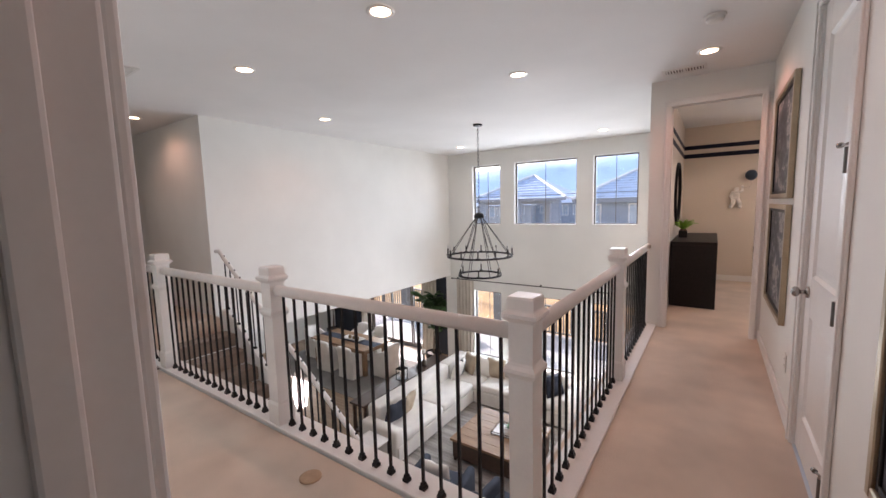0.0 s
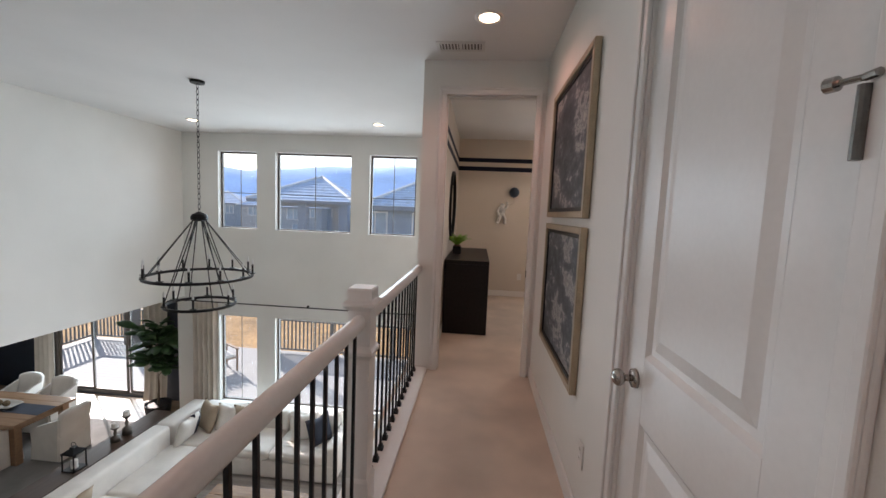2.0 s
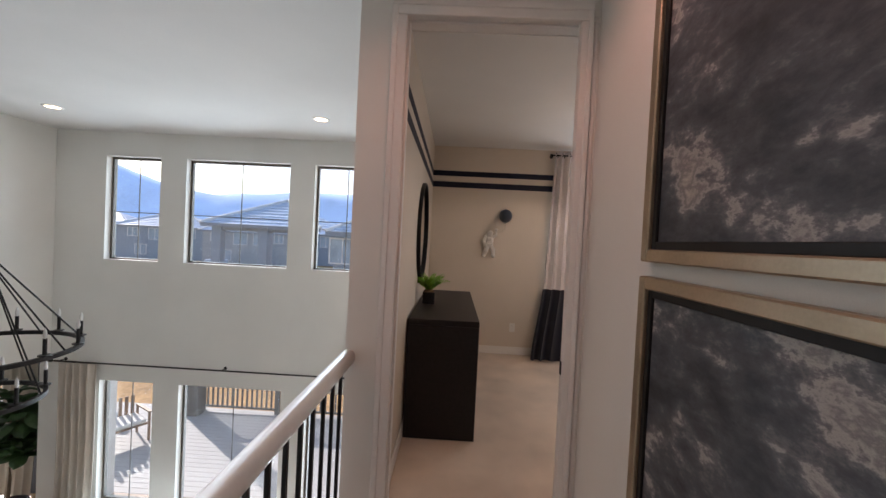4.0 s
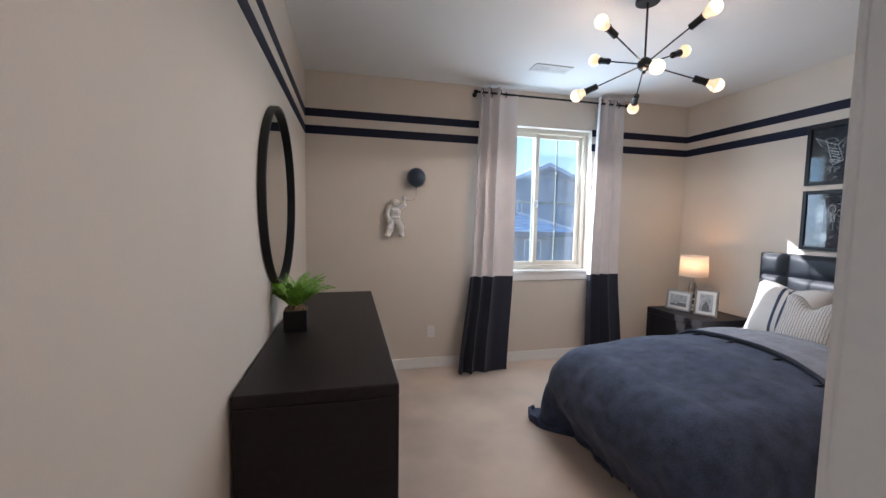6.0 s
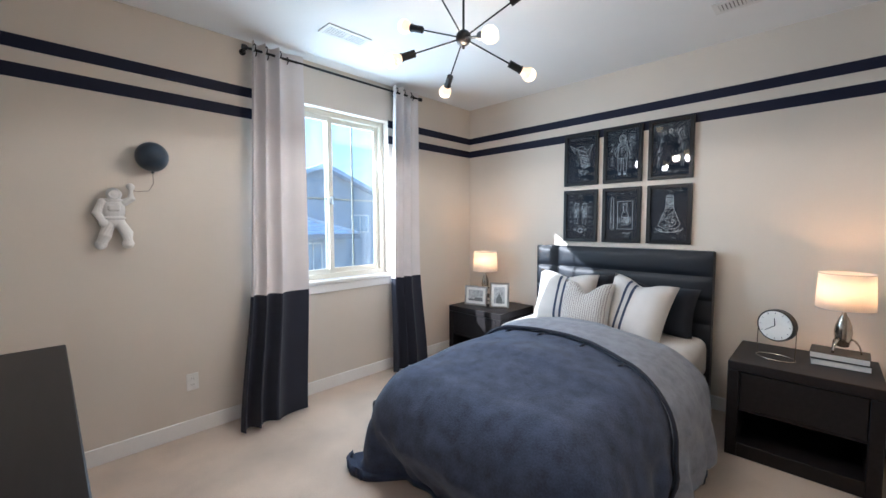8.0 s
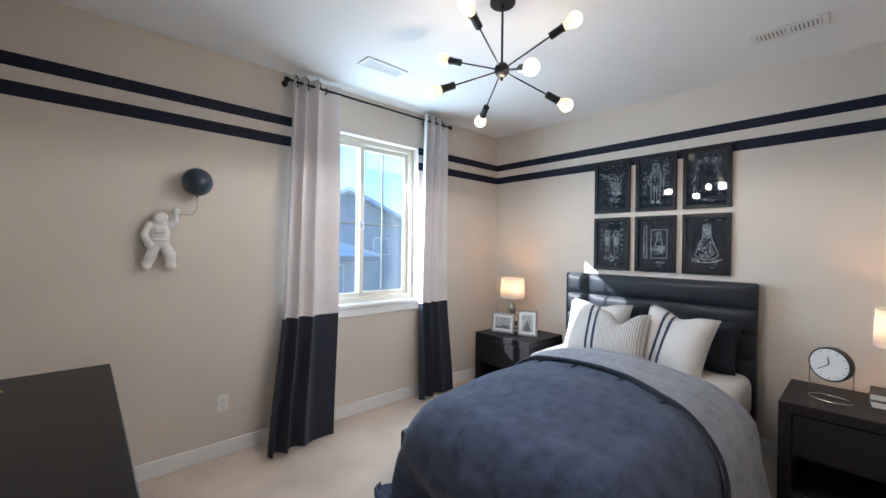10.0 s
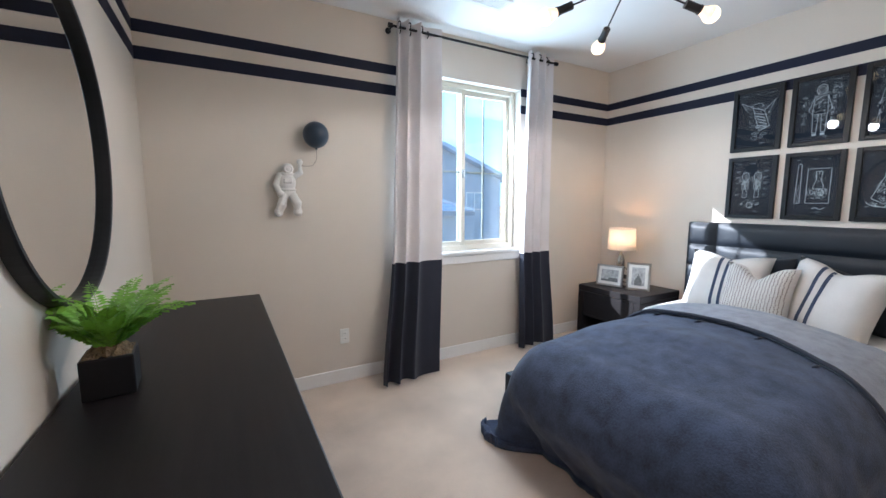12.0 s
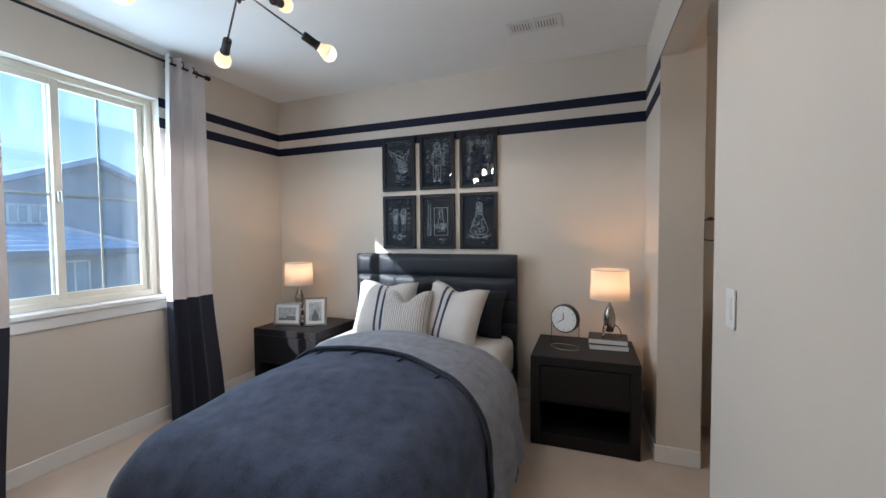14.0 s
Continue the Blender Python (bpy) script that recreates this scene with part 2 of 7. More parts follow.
wall("wall_hall_end", "y", YD, YD + 0.06, GX1, HX + 0.2, 0, CEIL, M_WALL, "white end wall of the hall round the bedroom door", [DOOR])
wall("wall_nook_north", "y", YD, YD + 0.06, HX + 0.2, BX1, 0, CEIL, M_BEIGE, "beige wall between bedroom and bath nook", [OPEN])
HDOOR = (4.11, 4.93, 0, 2.46)
wall("wall_east_hall", "x", HX, HX + 0.13, -1.5, YD, 0, CEIL, M_WALL, "white hall wall with a closet door", [HDOOR])
wall("wall_south_loft", "y", 1.97, 2.11, -9.0, HX, 0, CEIL, M_WALL, "white wall with the opening the loft is entered by", [(0.13, 0.9, 0, 2.44)])
wall("wall_beam_great_room", "x", GX0 - 0.15, GX0, 4.55, YB, -0.37, CEIL, M_WALL, "tall white wall above the opening to the dining area")
wall("wall_loft_back", "y", 4.55, 4.70, -9.0, GX0 - 0.15, 0, CEIL, M_WALL, "white wall at the back of the loft")
wall("wall_west_loft", "x", -9.15, -9.0, 1.9, 4.7, 0, CEIL, M_WALL, "white end wall of the loft")
wall("wall_behind", "y", -1.65, -1.5, -1.2, HX + 0.13, 0, CEIL, M_WALL, "white wall of the room the walk starts in")
wall("wall_behind_side", "x", -1.35, -1.2, -1.65, 1.97, 0, CEIL, M_WALL, "white side wall of the room the walk starts in")
# ground floor walls
DY = 11.45
SLIDE = (-9.1, -6.35, LOW + 0.02, -0.72)
wall("wall_north_dining", "y", DY, DY + 0.16, -11.0, GX0 - 0.1, LOW, -0.37, M_NAVY, "dark navy wall round the sliding door", [SLIDE])
wall("wall_dining_return", "x", GX0 - 0.15, GX0, YO, DY + 0.16, LOW, -0.1, M_WALL, "white return wall beside the dining area")
wall("wall_west_dining", "x", -11.15, -11.0, 1.9, DY + 0.16, LOW, -0.37, M_WALL, "white wall with a window at the end of the dining area", [(9.3, 10.5, -1.7, -0.42)])
wall("wall_south_ground", "y", 1.75, 1.9, -11.15, HX + 0.2, LOW, -0.37, M_WALL, "white ground floor wall below the loft")
wall("wall_east_ground", "x", HX, HX + 0.2, 1.75, YB, LOW, -0.05, M_WALL, "white ground floor wall below the hall")

bm = B()
box(bm, GX0 - 0.15, BX1 + 0.15, 1.9, YO, CEIL, CEIL + 0.2)
box(bm, -9.15, GX0 - 0.15, 1.9, 4.7, CEIL, CEIL + 0.2)
box(bm, -1.35, HX + 0.13, -1.65, 1.9, CEIL, CEIL + 0.2)
structure("ceiling", bm, M_CEIL, "white painted ceiling with recessed lights", "ceiling")
bm = B()
box(bm, -11.15, GX0 - 0.155, 1.75, DY + 0.16, -0.366, -0.312)
structure("ceiling_dining", bm, M_CEIL, "white ceiling over the dining area", "ceiling")
bm = B()
box(bm, -9.0, -4.95, 1.97, 4.55, -0.31, 0)
box(bm, -4.95, HX, -1.5, RY - 0.08, -0.31, 0)
box(bm, RX - 0.1, HX, RY - 0.08, YD, -0.31, 0)
box(bm, RX - 0.1, BX1, YD, YB, -0.31, -0.001)
box(bm, HX, BX1, 5.4, YD, -0.31, -0.001)
structure("floor", bm, M_CARPET, "beige cut-pile carpet on the upper floor", "floor")
M_PLANK = wood("brown_oak_floor", (0.40, 0.29, 0.20), (0.24, 0.165, 0.11), 0.27, 2.0, (1, 10, 10))
bm = B()
box(bm, -11.15, HX + 0.2, 1.75, DY + 0.16, LOW - 0.15, LOW)
structure("floor_ground", bm, M_PLANK, "warm brown oak plank floor on the ground level", "floor")

# stub of wall below the hall's end and edge of the upper floor
bm = B()
box(bm, GX1, 0.05, YD, YD + 0.06, LOW, -0.31)
structure("wall_below_hall", bm, M_WALL, "white wall under the end of the hall", "wall")

# bath nook behind the bedroom's open doorway
wall("wall_nook_west", "x", HX + 0.13, HX + 0.26, 5.4, YD, 0, CEIL, M_WALL, "white side wall of the bath nook")
wall("wall_nook_pier", "y", 6.89, YD, OPEN[1], BX1, 0, CEIL, M_BEIGE, "beige end of the thick wall beside the bath nook")
wall("wall_nook_south", "y", 5.27, 5.4, HX + 0.13, BX1 + 0.15, 0, CEIL, M_WALL, "white back wall of the bath nook")


def square_turn(bm, at, profile):
    """A square post by (half width, height)."""
    rings = []
    for h, z in profile:
        rings.append([bm.verts.new((at[0] + sx * h, at[1] + sy * h, at[2] + z)) for sx, sy in ((-1, -1), (1, -1), (1, 1), (-1, 1))])
    for a, b in zip(rings, rings[1:]):
        for k in range(4):
            bm.faces.new((a[k], a[(k + 1) % 4], b[(k + 1) % 4], b[k]))
    bm.faces.new(rings[0][::-1])
    bm.faces.new(rings[-1])
    return bm


def run(name, pieces, material, label, category, bevel=0.004):
    bm = B()
    for p in pieces:
        box(bm, *p, bevel=bevel)
    return structure(name, bm, material, label, category)


# baseboards: 0.1 high with an eased top
BH, BT = 0.105, 0.014
run("baseboard_bedroom_north", [(BX0, BX1, YB - BT, YB - 0.001, 0, BH)], M_TRIM, "white painted baseboard", "baseboard")
run("baseboard_bedroom_east", [(BX1 - BT, BX1 - 0.001, YN, YB - BT, 0, BH)], M_TRIM, "white painted baseboard", "baseboard")
run("baseboard_bedroom_west", [(BX0 + 0.001, BX0 + BT, YN, YB - BT, 0, BH)], M_TRIM, "white painted baseboard", "baseboard")
run("baseboard_bedroom_south", [(1.085, OPEN[0], YN + 0.001, YN + BT, 0, BH), (OPEN[1], BX1 - BT, YN + 0.001, YN + BT, 0, BH), (OPEN[1] - BT, OPEN[1] - 0.001, 6.89, YN + BT, 0, BH),
                                (OPEN[0] + 0.001, OPEN[0] + BT, YD, YN + BT, 0, BH)], M_TRIM, "white painted baseboard round the open doorway", "baseboard")
run("baseboard_hall", [(HX - BT, HX - 0.001, 4.96, YD, 0, BH), (HX - BT, HX - 0.001, 2.2, 3.96, 0, BH)], M_TRIM, "white painted baseboard", "baseboard")
run("baseboard_loft", [(-9.0, GX0 - 0.15, 4.536, 4.549, 0, BH)], M_TRIM, "white painted baseboard", "baseboard")


def casing(name, pieces, label):
    """Door trim: a flat board with a raised outer band."""
    bm = B()
    for x0, x1, y0, y1, z0, z1 in pieces:
        box(bm, x0, x1, y0, y1, z0, z1, bevel=0.005, seg=2)
    return structure(name, bm, M_TRIM, label, "door trim")


# bedroom door frame
d0, d1, dz = DOOR[0], DOOR[1], DOOR[3]
casing("trim_bedroom_door", [
    (d0 - 0.045, d0 + 0.022, YD - 0.016, YD - 0.001, 0, dz - 0.022), (d0 - 0.045, d0 - 0.018, YD - 0.024, YD - 0.014, 0, dz + 0.018),
    (d1 - 0.080, d1 - 0.029, YD - 0.016, YD - 0.001, 0, dz - 0.022), (d1 - 0.052, d1 - 0.029, YD - 0.024, YD - 0.014, 0, dz + 0.018),
    (d0 - 0.045, d1 - 0.029, YD - 0.016, YD - 0.001, dz - 0.022, dz + 0.045), (d0 - 0.045, d1 - 0.029, YD - 0.024, YD - 0.014, dz + 0.018, dz + 0.045),
    (d1 - 0.012, d1 + 0.055, YN + 0.001, YN + 0.016, 0, dz - 0.022), (d0 - 0.04, d1 + 0.055, YN + 0.001, YN + 0.016, dz - 0.022, dz + 0.045),
], "white moulded trim round the bedroom doorway")
casing("door_frame_bedroom", [
    (d0 + 0.001, d0 + 0.02, YD - 0.001, YN + 0.001, 0, dz - 0.02), (d1 - 0.02, d1 - 0.001, YD - 0.001, YN + 0.001, 0, dz - 0.02),
    (d0 + 0.001, d1 - 0.001, YD - 0.001, YN + 0.001, dz - 0.02, dz - 0.001),
    (d0 + 0.02, d0 + 0.032, YD + 0.03, YD + 0.07, 0, dz - 0.02), (d1 - 0.080, d1 - 0.02, YD - 0.001, YD + 0.030, 0, dz - 0.02), (d0 + 0.02, d1 - 0.080, YD + 0.03, YD + 0.07, dz - 0.032, dz - 0.02),
], "white door jamb with stops")
bm = B()
box(bm, d1 - 0.0825, d1 - 0.0795, YD + 0.003, YD + 0.027, 0.90, 0.96, 0.001)
solid("strike_plate", bm, M_IRON, "dark bronze strike plate on the door jamb", "strike plate")

# start opening: jamb and trim beside the first step
casing("trim_loft_opening", [
    (0.075, 0.142, 2.111, 2.127, 0, 2.432), (0.075, 0.105, 2.125, 2.135, 0, 2.462), (0.888, 0.955, 2.111, 2.127, 0, 2.432), (0.075, 0.955, 2.111, 2.127, 2.432, 2.50),
    (0.131, 0.15, 1.969, 2.112, 0, 2.42), (0.88, 0.899, 1.969, 2.112, 0, 2.42), (0.131, 0.899, 1.969, 2.112, 2.42, 2.439),
    (0.15, 0.162, 2.03, 2.066, 0, 2.42), (0.075, 0.142, 1.953, 1.969, 0, 2.44), (0.075, 0.955, 1.953, 1.969, 2.44, 2.505),
], "white moulded trim and jamb of the opening to the loft")

# closet door in the hall
hy0, hy1, hz = HDOOR[0], HDOOR[1], HDOOR[3]
casing("trim_hall_door", [
    (HX - 0.016, HX - 0.001, hy0 - 0.04, hy0 + 0.018, 0, hz - 0.018), (HX - 0.024, HX - 0.014, hy0 - 0.04, hy0 - 0.016, 0, hz + 0.012),
    (HX - 0.016, HX - 0.001, hy1 - 0.018, hy1 + 0.04, 0, hz - 0.018), (HX - 0.024, HX - 0.014, hy1 + 0.016, hy1 + 0.04, 0, hz + 0.012),
    (HX - 0.016, HX - 0.001, hy0 - 0.04, hy1 + 0.04, hz - 0.018, hz + 0.04), (HX - 0.024, HX - 0.014, hy0 - 0.04, hy1 + 0.04, hz + 0.012, hz + 0.04),
    (HX - 0.001, HX + 0.131, hy0 + 0.001, hy0 + 0.02, 0, hz - 0.02), (HX - 0.001, HX + 0.131, hy1 - 0.02, hy1 - 0.001, 0, hz - 0.02), (HX - 0.001, HX + 0.131, hy0 + 0.001, hy1 - 0.001, hz - 0.02, hz - 0.001),
], "white moulded trim round the hall closet door")
door = thing("door_1", "closed white two-panel door with satin nickel knob", "door", pose(HX, hy0 + 0.022, 0.012), kind="structure")
W, Hh = hy1 - hy0 - 0.044, hz - 0.036
bm = B()
F = 0.012  # the leaf sits a little inside the trim
st, rails_z = 0.136, ((0, 0.222), (0.79, 1.005), (Hh - 0.185, Hh))
box(bm, F + 0.012, F + 0.024, 0, W, 0, Hh)
for y0, y1 in ((0, st), (W - st, W)):
    box(bm, F, F + 0.036, y0, y1, 0, Hh, 0.002)
for z0, z1 in rails_z:
    box(bm, F + 0.0005, F + 0.0355, st - 0.001, W - st + 0.001, z0, z1, 0.002)
part("leaf", bm, M_TRIM, door)
for z0, z1 in ((0.222, 0.79), (1.005, Hh - 0.185)):
    bm = B()
    a, b = st, W - st
    rim = [bm.verts.new((F + dx, y, z)) for dx, e in ((0.001, 0.0), (0.0115, 0.016), (0.0115, 0.034), (0.003, 0.075)) for y, z in ((a + e, z0 + e), (b - e, z0 + e), (b - e, z1 - e), (a + e, z1 - e))]
    for r in range(3):
        for k in range(4):
            bm.faces.new((rim[4 * r + k], rim[4 * r + (k + 1) % 4], rim[4 * r + 4 + (k + 1) % 4], rim[4 * r + 4 + k]))
    bm.faces.new(rim[12:])
    part("panel", bm, M_TRIM, door)
bm = B()
tube(bm, (F, W - 0.082, 0.915), (F - 0.012, W - 0.082, 0.915), 0.032, 0.030, 20)
tube(bm, (F - 0.01, W - 0.082, 0.915), (F - 0.04, W - 0.082, 0.915), 0.011, 0.011, 12)
ball(bm, (F - 0.055, W - 0.082, 0.915), 0.028, 0.75, 1, 1)
part("knob", bm, M_NICKEL, door, "satin nickel knob", True)
M_HINGE = paint("dark_nickel", (0.16, 0.15, 0.14), 0.35, 0.08, 12, 160, 0.05, metal=1)
for z in (0.20, 0.96, 1.57, 2.2):
    bm = B()
    tube(bm, (F - 0.032, -0.004, z - 0.05), (F - 0.032, -0.004, z + 0.05), 0.008, seg=10)
    box(bm, F - 0.032, F + 0.001, -0.003, 0.001, z - 0.045, z + 0.045)
    part("hinge", bm, M_HINGE, door, "nickel hinge")
for z, s in ((1.63, 1), (0.26, 1)):
    bm = B()
    tube(bm, (F - 0.032, -0.004, z), (F - 0.044, 0.028, z), 0.005, seg=8)
    tube(bm, (F - 0.043, 0.025, z), (F - 0.047, 0.038, z), 0.011, seg=12)
    tube(bm, (F - 0.032, -0.004, z), (F - 0.034, -0.024, z), 0.006, seg=8)
    part("door_stop", bm, M_NICKEL, door, "hinge-pin door stop")

# painted stripes round the bedroom
for z0, z1 in ((2.195, 2.270), (2.346, 2.416)):
    bm = B()
    t = 0.0025
    box(bm, BX0 + 0.0005, BX0 + t, YN, YB, z0, z1)
    box(bm, BX0, BWIN[0], YB - t, YB - 0.0005, z0, z1)
    box(bm, BWIN[1], BX1, YB - t, YB - 0.0005, z0, z1)
    box(bm, BX1 - t, BX1 - 0.0005, YN, YB, z0, z1)
    box(bm, OPEN[1], BX1, YN + 0.0005, YN + t, z0, z1)
    box(bm, 1.085, OPEN[0] if z1 < OPEN[3] else OPEN[1], YN + 0.0005, YN + t, z0 if z1 < OPEN[3] else OPEN[3] + 0.0, z1 if z1 < OPEN[3] else z1)
    structure("wall_stripe", bm, M_STRIPE, "dark navy stripe painted round the bedroom walls", "stripe")

# ---- windows ----
M_VINYL = paint("almond_vinyl", (0.66, 0.62, 0.52), 0.4, 0.02, 5, 80, 0.02)
M_BRONZE = paint("bronze_window_frame", (0.10, 0.085, 0.07), 0.45, 0.05, 5, 80, 0.03)


def ring_frame(bm, x0, x1, y0, y1, z0, z1, w, bevel=0.003):
    box(bm, x0, x0 + w, y0, y1, z0, z1, bevel)
    box(bm, x1 - w, x1, y0, y1, z0, z1, bevel)
    box(bm, x0 + w, x1 - w, y0, y1, z0, z0 + w, bevel)
    box(bm, x0 + w, x1 - w, y0, y1, z1 - w, z1, bevel)
    return bm


def pane(parent, x0, x1, y, z0, z1, glass=None):
    bm = B()
    box(bm, x0, x1, y, y + 0.004, z0, z1)
    ob = part("pane", bm, glass or M_GLASS, parent, "clear window glass")
    ob.visible_shadow = False
    return ob


def fixed_window(name, x0, x1, z0, z1, y, cross, material):
    w = thing(name, "fixed window with slim bronze frame and thin grilles", "window", kind="structure")
    bm = B()
    ring_frame(bm, x0, x1, y, y + 0.05, z0, z1, 0.032)
    part("window_frame", bm, material, w)
    pane(w, x0 + 0.03, x1 - 0.03, y + 0.022, z0 + 0.03, z1 - 0.03)
    bm = B()
    xm = (x0 + x1) / 2
    box(bm, xm - 0.006, xm + 0.006, y + 0.027, y + 0.033, z0 + 0.03, z1 - 0.03)
    part("grille_bar", bm, material, w)
    if cross:
        bm = B()
        zm = z0 + (z1 - z0) * 0.47
        box(bm, x0 + 0.03, x1 - 0.03, y + 0.028, y + 0.034, zm - 0.006, zm + 0.006)
        part("grille_bar", bm, material, w)
    bm = B()
    box(bm, x0 + 0.002, x1 - 0.002, YB - 0.004, y, z0 + 0.0005, z0 + 0.012, 0.003)
    part("window_sill", bm, M_TRIM, w)
    return w


for i, (a, b) in enumerate(WIN_UP):
    fixed_window("window_%d" % (i + 2), a, b, UPZ[0], UPZ[1], YB + 0.09, True, M_BRONZE)
    fixed_window("window_%d" % (i + 5), a, b, LOWZ[0], LOWZ[1], YB + 0.09, False, M_BRONZE)

x0, x1, z0, z1 = BWIN
win = thing("window_1", "sliding bedroom window with almond vinyl frame and grilles", "window", kind="structure")
bm = B()
ring_frame(bm, x0, x1, YB + 0.08, YB + 0.15, z0 + 0.02, z1, 0.045, 0.004)
part("window_frame", bm, M_VINYL, win)
XM = 2.385
for name, a, b, y in (("left_sash", x0 + 0.04, XM + 0.03, YB + 0.085), ("right_sash", XM - 0.025, x1 - 0.04, YB + 0.115)):
    bm = B()
    ring_frame(bm, a, b, y, y + 0.028, z0 + 0.06, z1 - 0.04, 0.045, 0.004)
    sash = part("sash", bm, M_VINYL, win, "sliding window sash")
    pane(sash, a + 0.04, b - 0.04, y + 0.012, z0 + 0.10, z1 - 0.08, M_TINTGLASS)
    bm = B()
    xm = (a + b) / 2
    box(bm, xm - 0.007, xm + 0.007, y + 0.017, y + 0.023, z0 + 0.1, z1 - 0.08)
    part("grille_bar", bm, M_VINYL, sash)
    bm = B()
    box(bm, a + 0.04, b - 0.04, y + 0.018, y + 0.024, 1.643, 1.657)
    part("grille_bar", bm, M_VINYL, sash)
bm = B()
box(bm, XM - 0.006, XM + 0.012, YB + 0.06, YB + 0.085, 1.60, 1.67, 0.004)
part("latch", bm, M_NICKEL, win, "small sash latch")
bm = B()
box(bm, x0 - 0.03, x1 + 0.03, YB - 0.028, YB + 0.085, z0 - 0.012, z0 + 0.02, 0.005, 2)
box(bm, x0 - 0.015, x1 + 0.015, YB - 0.014, YB - 0.001, z0 - 0.085, z0 - 0.014, 0.004)
part("window_sill", bm, M_TRIM, win, "white window stool and apron")

# ---- bedroom ----
M_BLACK = paint("matte_black_metal", (0.008, 0.008, 0.009), 0.42, 0.1, 10, 120, 0.05, spec=0.3)
M_NAVYCLOTH = paint("charcoal_velvet", (0.035, 0.046, 0.083), 0.95, 0.24, 14, 130, 0.5, sheen=0.10, depth=0.004)
M_GREYCLOTH = paint("grey_velvet", (0.205, 0.215, 0.255), 0.92, 0.12, 18, 160, 0.4, sheen=0.2, depth=0.004)
M_WHITECLOTH = paint("white_linen", (0.58, 0.55, 0.525), 0.9, 0.04, 6, 320, 0.3, sheen=0.15, depth=0.002)
M_CURTAIN_W = paint("white_curtain", (0.70, 0.66, 0.66), 0.9, 0.03, 4, 400, 0.25, sheen=0.1)
M_CURTAIN_D = paint("charcoal_curtain", (0.017, 0.019, 0.032), 0.9, 0.06, 4, 400, 0.25, sheen=0.1)
M_LEATHER = paint("black_faux_leather", (0.009, 0.012, 0.018), 0.50, 0.1, 6, 260, 0.12, spec=0.42)
M_DARKPILLOW = paint("charcoal_pillow", (0.020, 0.023, 0.031), 0.95, 0.1, 6, 260, 0.3, sheen=0.06, spec=0.2)
M_PEWTER = paint("polished_pewter", (0.42, 0.38, 0.33), 0.22, 0.06, 9, 140, 0.05, metal=1)
M_CERAMIC = paint("white_ceramic", (0.72, 0.70, 0.67), 0.35, 0.03, 12, 120, 0.03)
M_BALLOON = paint("deep_blue_resin", (0.020, 0.034, 0.054), 0.28, 0.08, 8, 90, 0.02)
M_FERN = paint("fern_green", (0.13, 0.27, 0.025), 0.5, 0.35, 18, 90, 0.1, island=0.25)
M_MOSS = paint("brown_moss", (0.16, 0.11, 0.06), 0.95, 0.3, 40, 200, 0.8, depth=0.01)
M_PAPER = paint("matte_paper", (0.72, 0.70, 0.66), 0.8, 0.03, 12, 200, 0.05)
M_SLATE = paint("slate_print", (0.012, 0.017, 0.027), 0.8, 0.15, 9, 120, 0.04, spec=0.2)
M_CHALK = paint("chalk_line", (0.43, 0.475, 0.505), 0.8, 0.2, 30, 200, 0.0)
M_PLASTIC = paint("white_plastic", (0.76, 0.75, 0.72), 0.35, 0.02, 20, 100, 0.02)
M_VENT = paint("vent_enamel", (0.68, 0.67, 0.65), 0.45, 0.03, 20, 100, 0.02)
M_DARKGAP = paint("dark_cavity", (0.16, 0.15, 0.14), 0.9, 0.1, 10, 60, 0.0)
M_BULB = glow("warm_bulb", (1.0, 0.76, 0.42), 1.2)
# opaque collar: its dim glow stands in for bulb light falling on it
M_COLLAR = glow("glowing_ivory_collar", (0.95, 0.70, 0.40), 0.42)
M_MIRROR = paint("mirror_silver", (0.86, 0.86, 0.85), 0.015, 0.0, 1, 10, 0.0, metal=1)
M_SILVERFRAME = paint("brushed_silver_frame", (0.36, 0.34, 0.31), 0.35, 0.06, 10, 160, 0.05, metal=0.9)
WARM = (1.0, 0.68, 0.38)


def pressed(bm, w, h, t, n=14, chop=0.0, soft=0.62):
    """A cushion: w wide, h high, t thick, with pinched corners and a dent in its top edge."""
    def edge(u, v):
        x = (w / 2) * u * (1 - 0.07 * (1 - v * v))
        z = (h / 2) * v * (1 - 0.07 * (1 - u * u))
        if chop and v > 0:
            z -= chop * v * v * math.exp(-(u / 0.34) ** 2)
        return x, z
    for side in (-1, 1):
        def f(a, b):
            u, v = 2 * a - 1, 2 * b - 1
            x, z = edge(u, v)
            d = max(0.0, (1 - u ** 4) * (1 - v ** 4)) ** soft
            d += 0.05 * d * noise.noise((u * 2.1 + w * 9, v * 2.1, side * 3.0))
            if chop:
                d *= 1 - 0.35 * math.exp(-(u / 0.2) ** 2) * max(0, v)
            return (x, side * t / 2 * d, z)
        sheet(bm, n, n, f)
    bmesh.ops.remove_doubles(bm, verts=bm.verts[:], dist=1e-4)
    return bm


